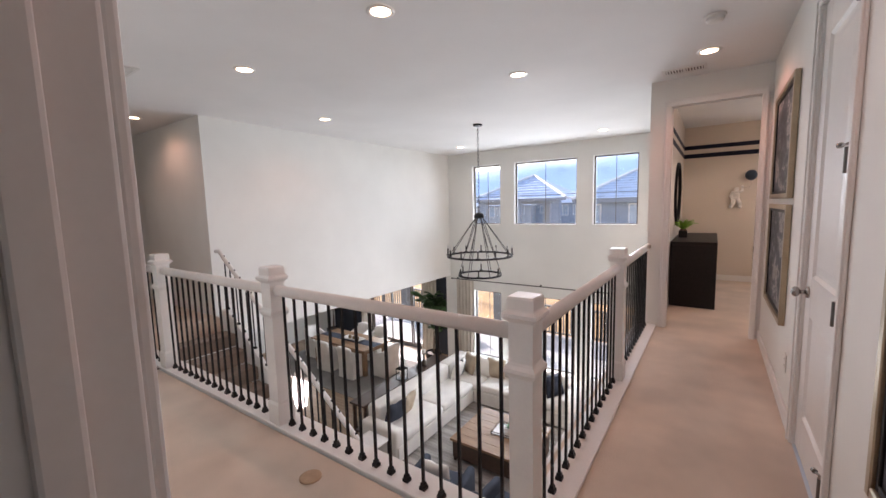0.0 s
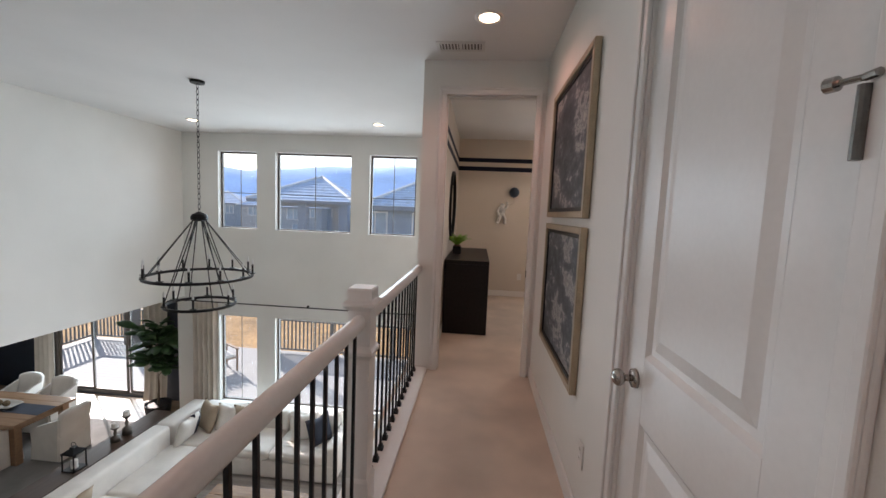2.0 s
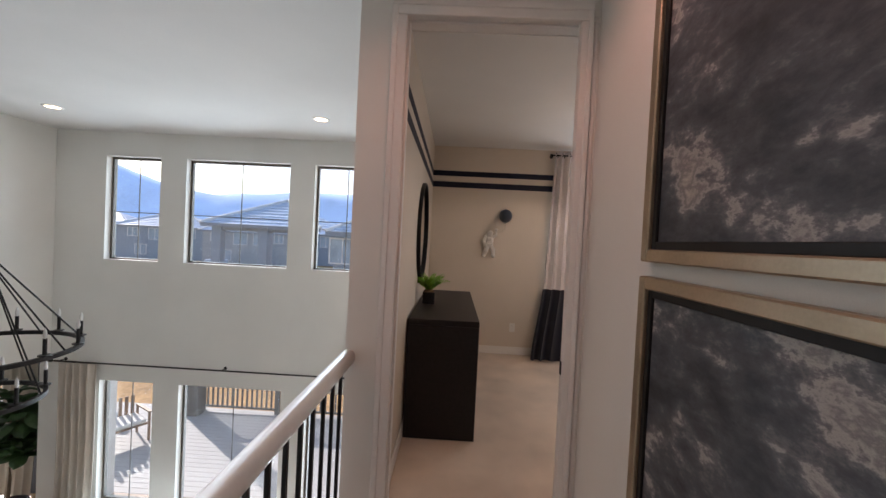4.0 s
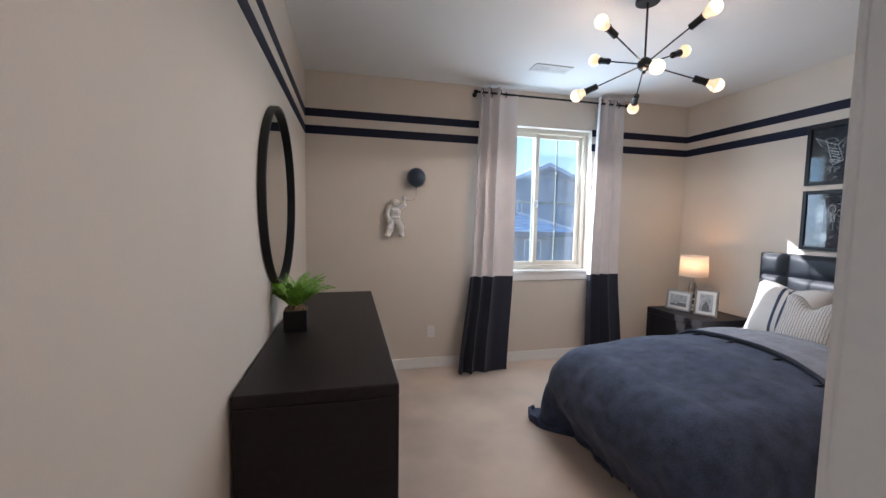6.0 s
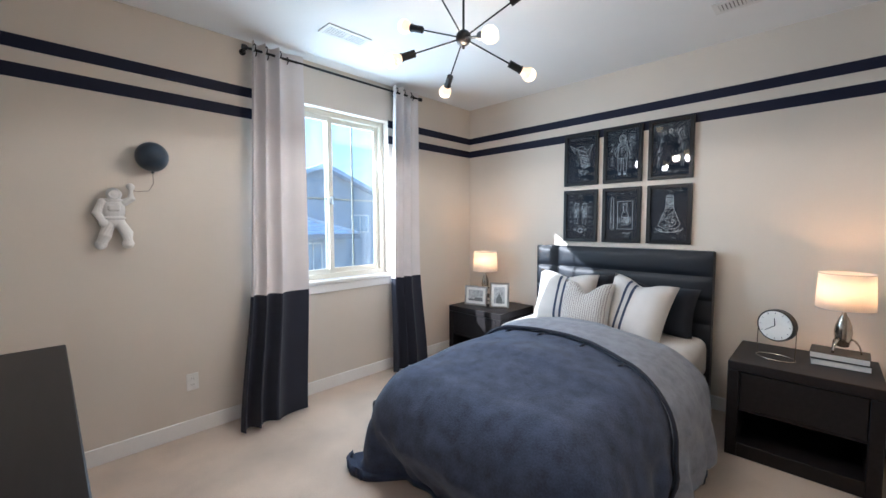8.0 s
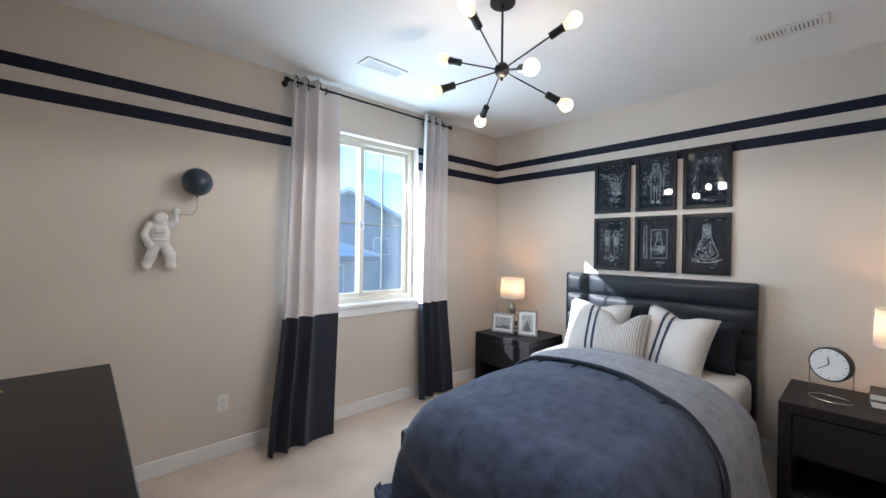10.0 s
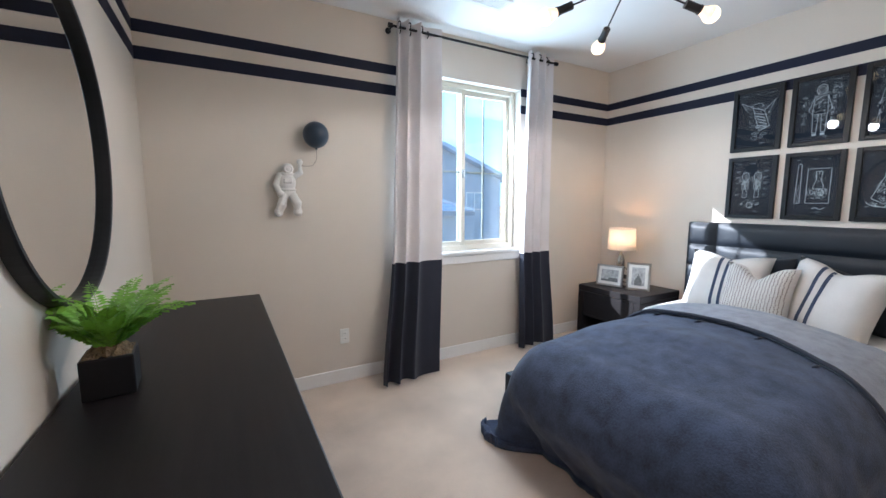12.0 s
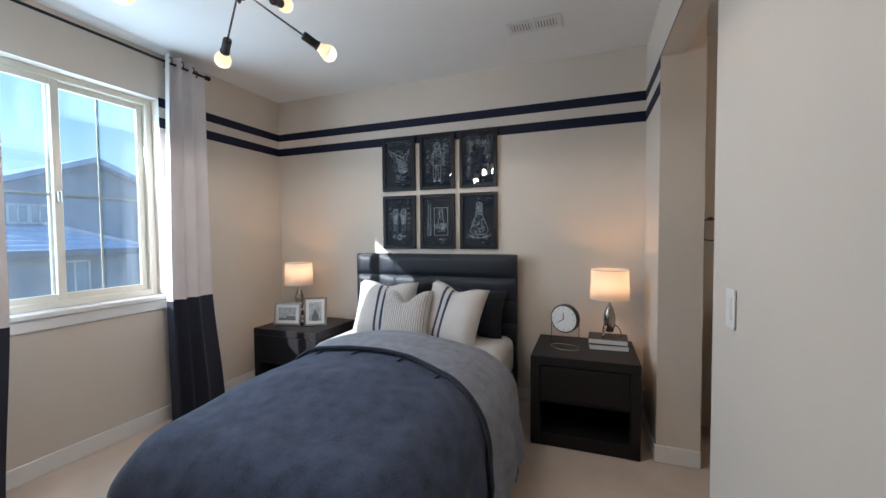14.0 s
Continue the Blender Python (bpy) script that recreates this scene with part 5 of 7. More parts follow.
part("post", tube(B(), (0, 0, 0.055), (-0.055, 0, 0.055), 0.013, seg=12), M_BRONZE, tr_)
# added fill light to brighten the nook; it belongs to no fixture
bulb_light("nook_fill", (2.6, 6.1, 2.5), 2.5, (1.0, 0.68, 0.40), 0.12)

# ---- hall railing ----
M_RAIL = paint("painted_handrail", (0.76, 0.74, 0.71), 0.32, 0.02, 5, 90, 0.03)
NEWEL = [(0.06, 0.0), (0.06, 0.16), (0.055, 0.172), (0.051, 0.178), (0.051, 0.752), (0.056, 0.762), (0.067, 0.777), (0.067, 0.792), (0.057, 0.805), (0.0515, 0.818), (0.0515, 0.980), (0.056, 0.987), (0.073, 1.004), (0.073, 1.018), (0.06, 1.028), (0.057, 1.034), (0.057, 1.076), (0.052, 1.085)]


def baluster_mesh():
    bm = B()
    box(bm, -0.0065, 0.0065, -0.0065, 0.0065, 0.02, 0.905)
    return to_mesh("baluster", bm, M_IRON)


def shoe_mesh():
    bm = B()
    square_turn(bm, (0, 0, 0), [(0.017, 0.021), (0.017, 0.038), (0.0125, 0.044), (0.0115, 0.056), (0.009, 0.060)])
    return to_mesh("shoe", bm, M_IRON)


BAL, SHOE = baluster_mesh(), shoe_mesh()


def guard(label, m, length, posts, spacing=0.108, start=0.09):
    """A railing along its own x axis, with newels at the given places."""
    g = thing("guard_rail", label, "railing", m, "white railings round the stairwell")
    part("shoe_plate", box(B(), 0, length, -0.106, 0.068, 0.0, 0.021, 0.004), M_TRIM, g, "white floor plate")
    bm = B()
    prof = [(-0.022, 0.900), (0.022, 0.900), (0.030, 0.915), (0.030, 0.932), (0.024, 0.952), (0.010, 0.962), (-0.010, 0.962), (-0.024, 0.952), (-0.030, 0.932), (-0.030, 0.915)]
    extrude_poly(bm, prof, "x", 0.0, length)
    part("handrail", bm, M_RAIL, g, "white rounded handrail", True)
    for x in posts:
        bm = B()
        square_turn(bm, (x, 0, 0.0), NEWEL)
        part("newel", bm, M_TRIM, g, "square white newel post with cap")
    marks = sorted(posts) if posts else []
    edges = [0.0] + marks + [length]
    for a, b in zip(edges, edges[1:]):
        if b - a < 0.25:
            continue
        n = max(1, round((b - a) / spacing) - 1)
        for k in range(1, n + 1):
            ob = new("baluster", BAL)
            ob.parent, ob.location = g, (a + (b - a) * k / (n + 1), 0, 0)
            sh = new("shoe", SHOE)
            sh.parent = ob
    return g


guard("white railing with black iron balusters along the hall", pose(RX, RY, 0, 0, 0, 90), YD - RY - 0.002, [0.0, 1.86])
guard("white railing with black iron balusters across the loft", pose(RX, RY, 0, 0, 0, 180), 5.07, [1.765, 3.55, 5.0])
bm = B()
box(bm, RX - 0.125, RX - 0.101, RY + 0.14, YD, -0.37, -0.001, 0.004)
box(bm, -4.95, RX - 0.125, RY + 0.121, RY + 0.14, -0.37, -0.001, 0.004)
structure("trim_floor_edge", bm, M_TRIM, "white fascia along the edge of the upper floor", "trim")

# ---- stairs ----
M_STAIR = paint("taupe_stair_carpet", (0.23, 0.175, 0.14), 0.95, 0.1, 3, 300, 0.5, sheen=0.2, depth=0.005)
st_ = thing("staircase", "carpeted straight staircase down to the great room", "stairs", kind="structure")
N, RISE, RUN, SX = 17, 3.04 / 17, 0.245, -4.9
for k in range(1, N):
    x0 = SX + RUN * (k - 1)
    part("step", box(B(), x0, x0 + RUN + 0.025, RY + 0.15, 4.58, -RISE * k - 0.17, -RISE * k, 0.018, 2), M_STAIR, st_, "")
bm = B()
for y0, y1 in ((4.585, 4.64),):
    extrude_poly(bm, [(SX - 0.12, 0.10), (SX + 0.08, 0.10), (SX + RUN * 16, -3.04 + 0.26), (SX + RUN * 16, -3.04), (SX + RUN * 14.6, -3.04), (SX - 0.12, -0.28)], "y", y0, y1)
part("stringer", bm, M_TRIM, st_, "white stair stringer")
bm = B()
sl = -RISE / RUN
p0, p1 = Vector((SX - 0.1, 4.61, 0.93)), Vector((SX + RUN * 15.6, 4.61, -3.04 + 0.20 + 0.95))
sweep(bm, [p0 + Vector((-0.05, 0, -0.02)), p0 + Vector((0.04, 0, -0.01))] + [p0.lerp(p1, t) for t in (0.05, 0.3, 0.6, 1)], 0.028, 10)
part("handrail", bm, M_RAIL, st_)
for k in range(32):
    x = SX + 0.06 + 0.122 * k
    zb = 0.10 + (x - SX - 0.08) * sl * 0.985
    bm = B()
    box(bm, x - 0.0065, x + 0.0065, 4.604, 4.617, zb, zb + 0.75)
    square_turn(bm, (x, 4.61, zb), [(0.017, 0.0), (0.017, 0.02), (0.010, 0.03)])
    part("baluster", bm, M_IRON, st_)

# ---- paintings in the hall ----
M_CHAMP = paint("champagne_frame", (0.44, 0.36, 0.26), 0.34, 0.06, 9, 120, 0.05, metal=0.75)


def storm(name, seed):
    """Layered strokes of grey, black and white."""
    m = bpy.data.materials.new(name)
    m.use_nodes = True
    n, l = m.node_tree.nodes, m.node_tree.links
    p = n["Principled BSDF"]
    p.inputs["Roughness"].default_value = 0.55
    co, mp = n.new("ShaderNodeTexCoord"), n.new("ShaderNodeMapping")
    mp.inputs["Scale"].default_value, mp.inputs["Location"].default_value, mp.inputs["Rotation"].default_value = (1.5, 1, 2.7), (seed, seed * 2, seed), (0, radians(14), 0)
    l.new(co.outputs["Object"], mp.inputs[0])
    a, b = n.new("ShaderNodeTexNoise"), n.new("ShaderNodeTexNoise")
    a.inputs["Scale"].default_value, a.inputs["Detail"].default_value, a.inputs["Distortion"].default_value = 1.6, 9, 0.15
    b.inputs["Scale"].default_value, b.inputs["Detail"].default_value, b.inputs["Distortion"].default_value = 8.0, 10, 0.2
    a.inputs["Roughness"].default_value, b.inputs["Roughness"].default_value = 0.62, 0.7
    l.new(mp.outputs[0], a.inputs[0])
    l.new(mp.outputs[0], b.inputs[0])
    ad = n.new("ShaderNodeMath")
    ad.operation = "MULTIPLY_ADD"
    ad.inputs[1].default_value = 0.45
    l.new(b.outputs[0], ad.inputs[0])
    l.new(a.outputs[0], ad.inputs[2])
    r = n.new("ShaderNodeValToRGB")
    e = r.color_ramp.elements
    e[0].position, e[0].color = 0.47, (0.018, 0.020, 0.024, 1)
    e[1].position, e[1].color = 0.93, (0.52, 0.49, 0.45, 1)
    for pos, c in ((0.62, (0.045, 0.053, 0.066, 1)), (0.72, (0.085, 0.097, 0.115, 1)), (0.77, (0.17, 0.175, 0.19, 1)), (0.80, (0.42, 0.41, 0.40, 1)), (0.85, (0.20, 0.20, 0.21, 1))):
        x = e.new(pos)
        x.color = c
    l.new(ad.outputs[0], r.inputs[0])
    l.new(r.outputs[0], p.inputs["Base Color"])
    bu = n.new("ShaderNodeBump")
    bu.inputs["Strength"].default_value, bu.inputs["Distance"].default_value = 0.4, 0.004
    l.new(b.outputs[0], bu.inputs["Height"])
    l.new(bu.outputs[0], p.inputs["Normal"])
    return m


for i, (yc, zc) in enumerate(((5.945, 1.855), (5.945, 0.98), (3.06, 1.876), (3.06, 0.994))):
    w, h, b = 0.985, 0.832, 0.036
    f = thing("painting", "stormy grey abstract painting in a champagne frame", "painting", pose(HX - 0.002, yc, zc, 0, 0, -90), "abstract paintings on the hall wall")
    bm = B()
    for x0, x1, z0, z1 in ((-w / 2, -w / 2 + b, -h / 2, h / 2), (w / 2 - b, w / 2, -h / 2, h / 2), (-w / 2 + b, w / 2 - b, -h / 2, -h / 2 + b), (-w / 2 + b, w / 2 - b, h / 2 - b, h / 2)):
        box(bm, x0, x1, -0.034, 0, z0, z1, 0.004)
    part("frame", bm, M_CHAMP, f)
    bm = B()
    c = b + 0.022
    for x0, x1, z0, z1 in ((-w / 2 + b, -w / 2 + c, -h / 2 + b, h / 2 - b), (w / 2 - c, w / 2 - b, -h / 2 + b, h / 2 - b), (-w / 2 + c, w / 2 - c, -h / 2 + b, -h / 2 + c), (-w / 2 + c, w / 2 - c, h / 2 - c, h / 2 - b)):
        box(bm, x0, x1, -0.022, 0, z0, z1, 0.002)
    part("inner_lip", bm, M_BLACK, f, "black inner lip")
    part("canvas", box(B(), -w / 2 + c, w / 2 - c, -0.014, -0.002, -h / 2 + c, h / 2 - c), storm("storm_canvas", 1.7 + 2.3 * i), f, "painted canvas")

# ---- ceiling fittings ----
M_LED = glow("downlight_lens", (1.0, 0.76, 0.50), 9.0)
for x, y in ((-2.99, 4.04), (-1.27, 4.02), (-4.06, 5.8), (-1.07, 5.78), (-5.85, 4.08), (0.51, 6.27), (-1.09, 9.54), (-4.08, 9.49), (0.50, 3.15)):
    dl = thing("downlight", "lit round recessed ceiling light with white trim", "downlight", pose(x, y, CEIL), "recessed ceiling lights")
    bm = B()
    seg = 32
    rings = [[bm.verts.new((r * math.cos(2 * math.pi * k / seg), r * math.sin(2 * math.pi * k / seg), z)) for k in range(seg)] for r, z in ((0.095, -0.0005), (0.093, -0.007), (0.074, -0.010), (0.066, -0.004))]
    for a, b in zip(rings, rings[1:]):
        for k in range(seg):
            bm.faces.new((a[k], a[(k + 1) % seg], b[(k + 1) % seg], b[k]))
    part("trim_ring", bm, M_TRIM, dl, "", True)
    bm = B()
    tube(bm, (0, 0, -0.0035), (0, 0, -0.0025), 0.067, 0.067, 32)
    part("lens", bm, M_LED, dl, "glowing lens")
    down_light("downlight_lamp", (x, y, CEIL - 0.02), ((6.5 if y < 4 else 9.0) if x > 0 else 7.5 if x > -1.5 else 5.0) if y < 7 else 1.5, (1.0, 0.46, 0.34) if x > 0 else (1.0, 0.56, 0.40))
sd = thing("smoke_detector", "white round smoke detector on the hall ceiling", "smoke detector", pose(0.55, 5.51, CEIL))
part("base", lathe(B(), [(0.070, -0.0005), (0.070, -0.014), (0.062, -0.016)], seg=28), M_PLASTIC, sd)
part("body", lathe(B(), [(0.056, -0.0165), (0.054, -0.035), (0.040, -0.045), (0.010, -0.047)], seg=28), M_PLASTIC, sd)
ceiling_vent(pose(0.30, 6.72, CEIL - 0.0005), 0.38, 0.17, 6)
ceiling_vent(pose(-3.84, 3.39, CEIL - 0.0005), 0.34, 0.15, 6)
fb = thing("floor_outlet", "round brass floor outlet cover set in the carpet", "floor outlet", pose(-1.15, 3.18, 0))
part("cover", lathe(B(), [(0.06, 0.0), (0.06, 0.004), (0.054, 0.007), (0.01, 0.007)], seg=24), paint("dull_brass", (0.42, 0.29, 0.19), 0.45, 0.08, 14, 120, 0.05, metal=0.5), fb)
fv = thing("floor_vent", "brown floor register set in the carpet", "vent", pose(-3.67, 3.27, 0, 0, 0, 90))
part("grille", box(B(), -0.14, 0.14, -0.06, 0.06, 0, 0.006, 0.002), paint("brown_register", (0.10, 0.07, 0.05), 0.5), fv)

# ---- chandelier ----
ch = thing("chandelier", "two-tier black iron wagon-wheel chandelier on a chain", "chandelier", pose(-2.575, 7.62, 0))
bm = B()
lathe(bm, [(0.068, CEIL - 0.028), (0.072, CEIL - 0.024), (0.072, CEIL - 0.0005)], seg=24)
part("canopy", bm, M_IRON, ch)
z = CEIL - 0.03
k = 0
while z > 1.33:
    bm = B()
    pts = [((0.013 * math.cos(t) if k % 2 else 0), (0 if k % 2 else 0.013 * math.cos(t)), z - 0.028 + 0.034 * math.sin(t)) for t in np.linspace(0, 2 * math.pi, 12, endpoint=False)]
    sweep(bm, pts, 0.0034, 5, True)
    part("chain_link", bm, M_IRON, ch)
    z -= 0.056
    k += 1
bm = B()
lathe(bm, [(0.012, 1.34), (0.07, 1.31), (0.085, 1.285), (0.085, 1.25), (0.06, 1.235)][::-1], seg=20)
part("hub", bm, M_IRON, ch)
for R, zr, nc, nr, off in ((0.53, 0.62, 12, 8, 0.2), (0.35, 0.30, 6, 6, 0.45)):
    bm = B()
    seg = 72
    prof = [(R - 0.011, zr - 0.014), (R + 0.011, zr - 0.014), (R + 0.011, zr + 0.014), (R - 0.011, zr + 0.014)]
    rings = [[bm.verts.new((r * math.cos(2 * math.pi * j / seg), r * math.sin(2 * math.pi * j / seg), zz)) for j in range(seg)] for r, zz in prof]
    for q in range(4):
        a, b = rings[q], rings[(q + 1) % 4]
        for j in range(seg):
            bm.faces.new((a[j], a[(j + 1) % seg], b[(j + 1) % seg], b[j]))
    tier = part("ring", bm, M_IRON, ch)
    for j in range(nr):
        a = 2 * math.pi * j / nr + off
        part("rod", tube(B(), (0.06 * math.cos(a), 0.06 * math.sin(a), 1.25), (R * math.cos(a), R * math.sin(a), zr + 0.01), 0.0055, seg=6), M_IRON, tier)
    for j in range(nc):
        a = 2 * math.pi * (j + 0.5) / nc + off
        c = (R * math.cos(a), R * math.sin(a), zr)
        bm = B()
        lathe(bm, [(0.008, 0.01), (0.032, 0.018), (0.034, 0.024), (0.011, 0.026), (0.011, 0.125)], c, 12)
        cs = part("candle_sleeve", bm, M_IRON, tier)
        bm = B()
        lathe(bm, [(0.006, 0.125), (0.011, 0.145), (0.009, 0.168), (0.002, 0.19)], c, 10)
        part("bulb", bm, paint("clear_bulb", (0.75, 0.76, 0.76), 0.1, 0.01, 3, 20, 0) if j == 0 and R > 0.4 else bpy.data.materials["clear_bulb"], cs, "unlit flame bulb")

# ---- great room furniture ----
M_CREAM = paint("cream_slipcover", (0.76, 0.73, 0.68), 0.92, 0.04, 4, 240, 0.25, sheen=0.15)
M_OAK = wood("warm_oak", (0.34, 0.20, 0.11), (0.20, 0.11, 0.06), 0.45, 2.5, (1, 12, 12))
M_WALNUT = wood("dark_walnut", (0.085, 0.050, 0.034), (0.04, 0.024, 0.017), 0.4, 2.5, (12, 1, 12))
M_TAN = paint("tan_linen", (0.42, 0.34, 0.25), 0.92, 0.08, 5, 260, 0.3)
M_BLUE = paint("navy_linen", (0.028, 0.036, 0.055), 0.92, 0.1, 5, 260, 0.3)
M_LEAF = paint("fig_leaf", (0.022, 0.055, 0.018), 0.45, 0.3, 14, 60, 0.1, island=0.2)
M_BARK = paint("fig_bark", (0.16, 0.12, 0.085), 0.9, 0.2, 20, 90, 0.5)
M_DRAPE = paint("sand_drape", (0.60, 0.54, 0.47), 0.92, 0.05, 4, 300, 0.25)


def soft(bm, x0, x1, y0, y1, z0, z1, b=0.06):
    return box(bm, x0, x1, y0, y1, z0, z1, b, 3)


sofa = thing("sectional_sofa", "white L-shaped slipcovered sectional sofa", "sofa", pose(0, 0, LOW))
part("long_base", soft(B(), -4.62, -3.74, 6.72, 10.2, 0.04, 0.33, 0.03), M_CREAM, sofa)
part("short_base", soft(B(), -3.735, -1.60, 9.29, 10.2, 0.04, 0.33, 0.03), M_CREAM, sofa)
for y0, y1 in ((6.92, 8.10), (8.105, 9.28)):
    part("seat_cushion", soft(B(), -4.40, -3.72, y0, y1, 0.332, 0.49), M_CREAM, sofa, "", True)
part("seat_cushion", soft(B(), -4.40, -3.60, 9.285, 10.0, 0.332, 0.49), M_CREAM, sofa, "", True)
for x0, x1 in ((-3.595, -2.72), (-2.715, -1.80)):
    part("seat_cushion", soft(B(), x0, x1, 9.27, 10.0, 0.332, 0.49), M_CREAM, sofa, "", True)
for y0, y1 in ((6.92, 9.28), (9.285, 10.2)):
    part("back_cushion", soft(B(), -4.68, -4.38, y0, y1, 0.30, 0.80, 0.055), M_CREAM, sofa, "", True)
for x0, x1 in ((-4.37, -3.6), (-3.595, -2.72), (-2.715, -1.80)):
    part("back_cushion", soft(B(), x0, x1, 9.98, 10.24, 0.30, 0.80, 0.06), M_CREAM, sofa, "", True)
part("armrest", soft(B(), -4.62, -3.76, 6.68, 6.915, 0.06, 0.62, 0.06), M_CREAM, sofa, "", True)
part("armrest", soft(B(), -1.80, -1.58, 9.31, 10.22, 0.06, 0.62, 0.06), M_CREAM, sofa, "", True)


def cushion(label, at, w, m, lean, yaw, material, band=None):
    c = thing("throw_pillow", label, "pillow", pose(at[0], at[1], LOW + at[2]) @ pose(0, 0, 0, 0, 0, yaw) @ pose(0, 0, 0, -lean, 0, 0), "throw pillows on the sofa")
    bm = B()
    pressed(bm, w, w, m, 10, 0.03)
    part("cover", bm, material, c, "", True)
    if band:
        bm = B()
        pressed(bm, w * 0.40, w * 0.985, m * 0.99, 8)
        ob = part("band", bm, band, c, "", True)
        ob.location = (-w * 0.30, -0.004, 0)
    return c


cushion("tan linen throw pillow on the sofa", (-4.12, 9.80, 0.70), 0.50, 0.16, 18, -30, M_TAN)
cushion("plain cream throw pillow on the sofa", (-3.75, 9.84, 0.68), 0.48, 0.16, 20, 0, M_CREAM)
cushion("cream throw pillow with navy band", (-4.20, 9.40, 0.68), 0.48, 0.16, 18, -88, M_CREAM, M_BLUE)
cushion("tan linen throw pillow on the sofa", (-3.45, 9.86, 0.69), 0.46, 0.15, 16, 8, M_TAN)
cushion("plain navy throw pillow on the sofa", (-4.18, 7.16, 0.68), 0.46, 0.16, 20, -100, M_BLUE)
cushion("plain cream throw pillow on the sofa", (-4.18, 7.50, 0.68), 0.48, 0.16, 18, -84, M_TAN)
cushion("plain navy throw pillow on the sofa", (-2.02, 9.70, 0.70), 0.48, 0.16, 18, 60, M_BLUE)
cushion("plain cream throw pillow on the sofa", (-2.32, 9.78, 0.69), 0.46, 0.16, 18, 20, M_CREAM)

ct = thing("coffee_table", "large square oak coffee table with a dark base", "coffee table", pose(-2.36, 7.935, LOW))
for k in range(6):
    y0 = -0.625 + 1.25 * k / 6
    part("top_plank", box(B(), -0.70, 0.70, y0, y0 + 1.25 / 6 - 0.003, 0.40, 0.445, 0.004), M_OAK, ct)
for s in (-1, 1):
    part("apron", box(B(), -0.66, 0.66, s * 0.58 - 0.02, s * 0.58 + 0.02, 0.10, 0.40, 0.004), M_WALNUT, ct)
    part("end_panel", box(B(), s * 0.65 - 0.02, s * 0.65 + 0.02, -0.56, 0.56, 0.0, 0.40, 0.004), M_WALNUT, ct)
part("lower_shelf", box(B(), -0.63, 0.63, -0.56, 0.56, 0.09, 0.12), M_WALNUT, ct)
tray = thing("tray", "black wire tray on the coffee table", "tray", pose(-2.22, 8.02, LOW + 0.446, 0, 0, 4))
part("tray_base", box(B(), -0.30, 0.30, -0.2, 0.2, 0, 0.012, 0.003), M_CERAMIC, tray)
bm = B()
for zz in (0.05, 0.014):
    sweep(bm, [(-0.3, -0.2, zz), (0.3, -0.2, zz), (0.3, 0.2, zz), (-0.3, 0.2, zz)], 0.006, 6, True)
for x in (-0.3, 0, 0.3):
    for y in (-0.2, 0.2):
        tube(bm, (x, y, 0.01), (x, y, 0.05), 0.005, seg=6)
part("wire_rim", bm, M_IRON, tray)
pp = thing("potted_succulent", "green succulent in a white bowl on the tray", "plant", pose(-2.18, 8.03, LOW + 0.459))
part("pot", box(B(), -0.13, 0.13, -0.11, 0.11, 0, 0.10, 0.015, 2), M_CERAMIC, pp)
bm = B()
rng = random.Random(5)
for i in range(90):
    a, e, r = rng.uniform(0, 6.28), rng.uniform(0.1, 1.4), rng.uniform(0.05, 0.13)
    d = Vector((math.cos(a) * math.cos(e), math.sin(a) * math.cos(e), math.sin(e)))
    o = Vector((rng.uniform(-0.08, 0.08), rng.uniform(-0.06, 0.06), 0.10))
    sd_ = d.cross(Vector((0, 0, 1))).normalized() * 0.016
    bm.faces.new([bm.verts.new(v) for v in (o, o + d * r * 0.5 + sd_, o + d * r, o + d * r * 0.5 - sd_)])
part("leaves", bm, paint("succulent_green", (0.07, 0.16, 0.06), 0.5, 0.3, 20, 80, 0.1, island=0.2), pp)

M_RUG1 = paint("striped_grey_rug", (0.30, 0.28, 0.26), 0.95, 0.30, 1.2, 200, 0.4, stretch=(0.3, 9, 1))
M_RUG2 = paint("grey_dining_rug", (0.20, 0.19, 0.18), 0.95, 0.10, 3, 300, 0.4)
for label, m, x0, x1, y0, y1 in (("grey rug with faded stripes under the coffee table", M_RUG1, -4.15, -0.7, 6.1, 9.75), ("plain grey rug under the dining table", M_RUG2, -10.1, -5.95, 8.0, 10.5)):
    rg = solid("area_rug", box(B(), x0, x1, y0, y1, LOW + 0.0005, LOW + 0.012, 0.003), m, label, "rug")


def armchair(m):
    a = thing("armchair", "dark navy upholstered armchair", "armchair", m, "armchairs facing the sofa")
    part("seat", soft(B(), -0.36, 0.36, -0.34, 0.36, 0.20, 0.44, 0.05), M_BLUE, a, "", True)
    part("backrest", soft(B(), -0.38, 0.38, -0.42, -0.27, 0.20, 0.80, 0.06), M_BLUE, a, "", True)
    for s in (-1, 1):
        part("armrest", soft(B(), s * 0.37 - 0.06, s * 0.37 + 0.06, -0.36, 0.34, 0.20, 0.62, 0.045), M_BLUE, a, "", True)
        for y in (-0.34, 0.3):
            part("leg", tube(B(), (s * 0.33, y, 0), (s * 0.31, y, 0.21), 0.014, 0.02, 8), M_WALNUT, a)
    return a


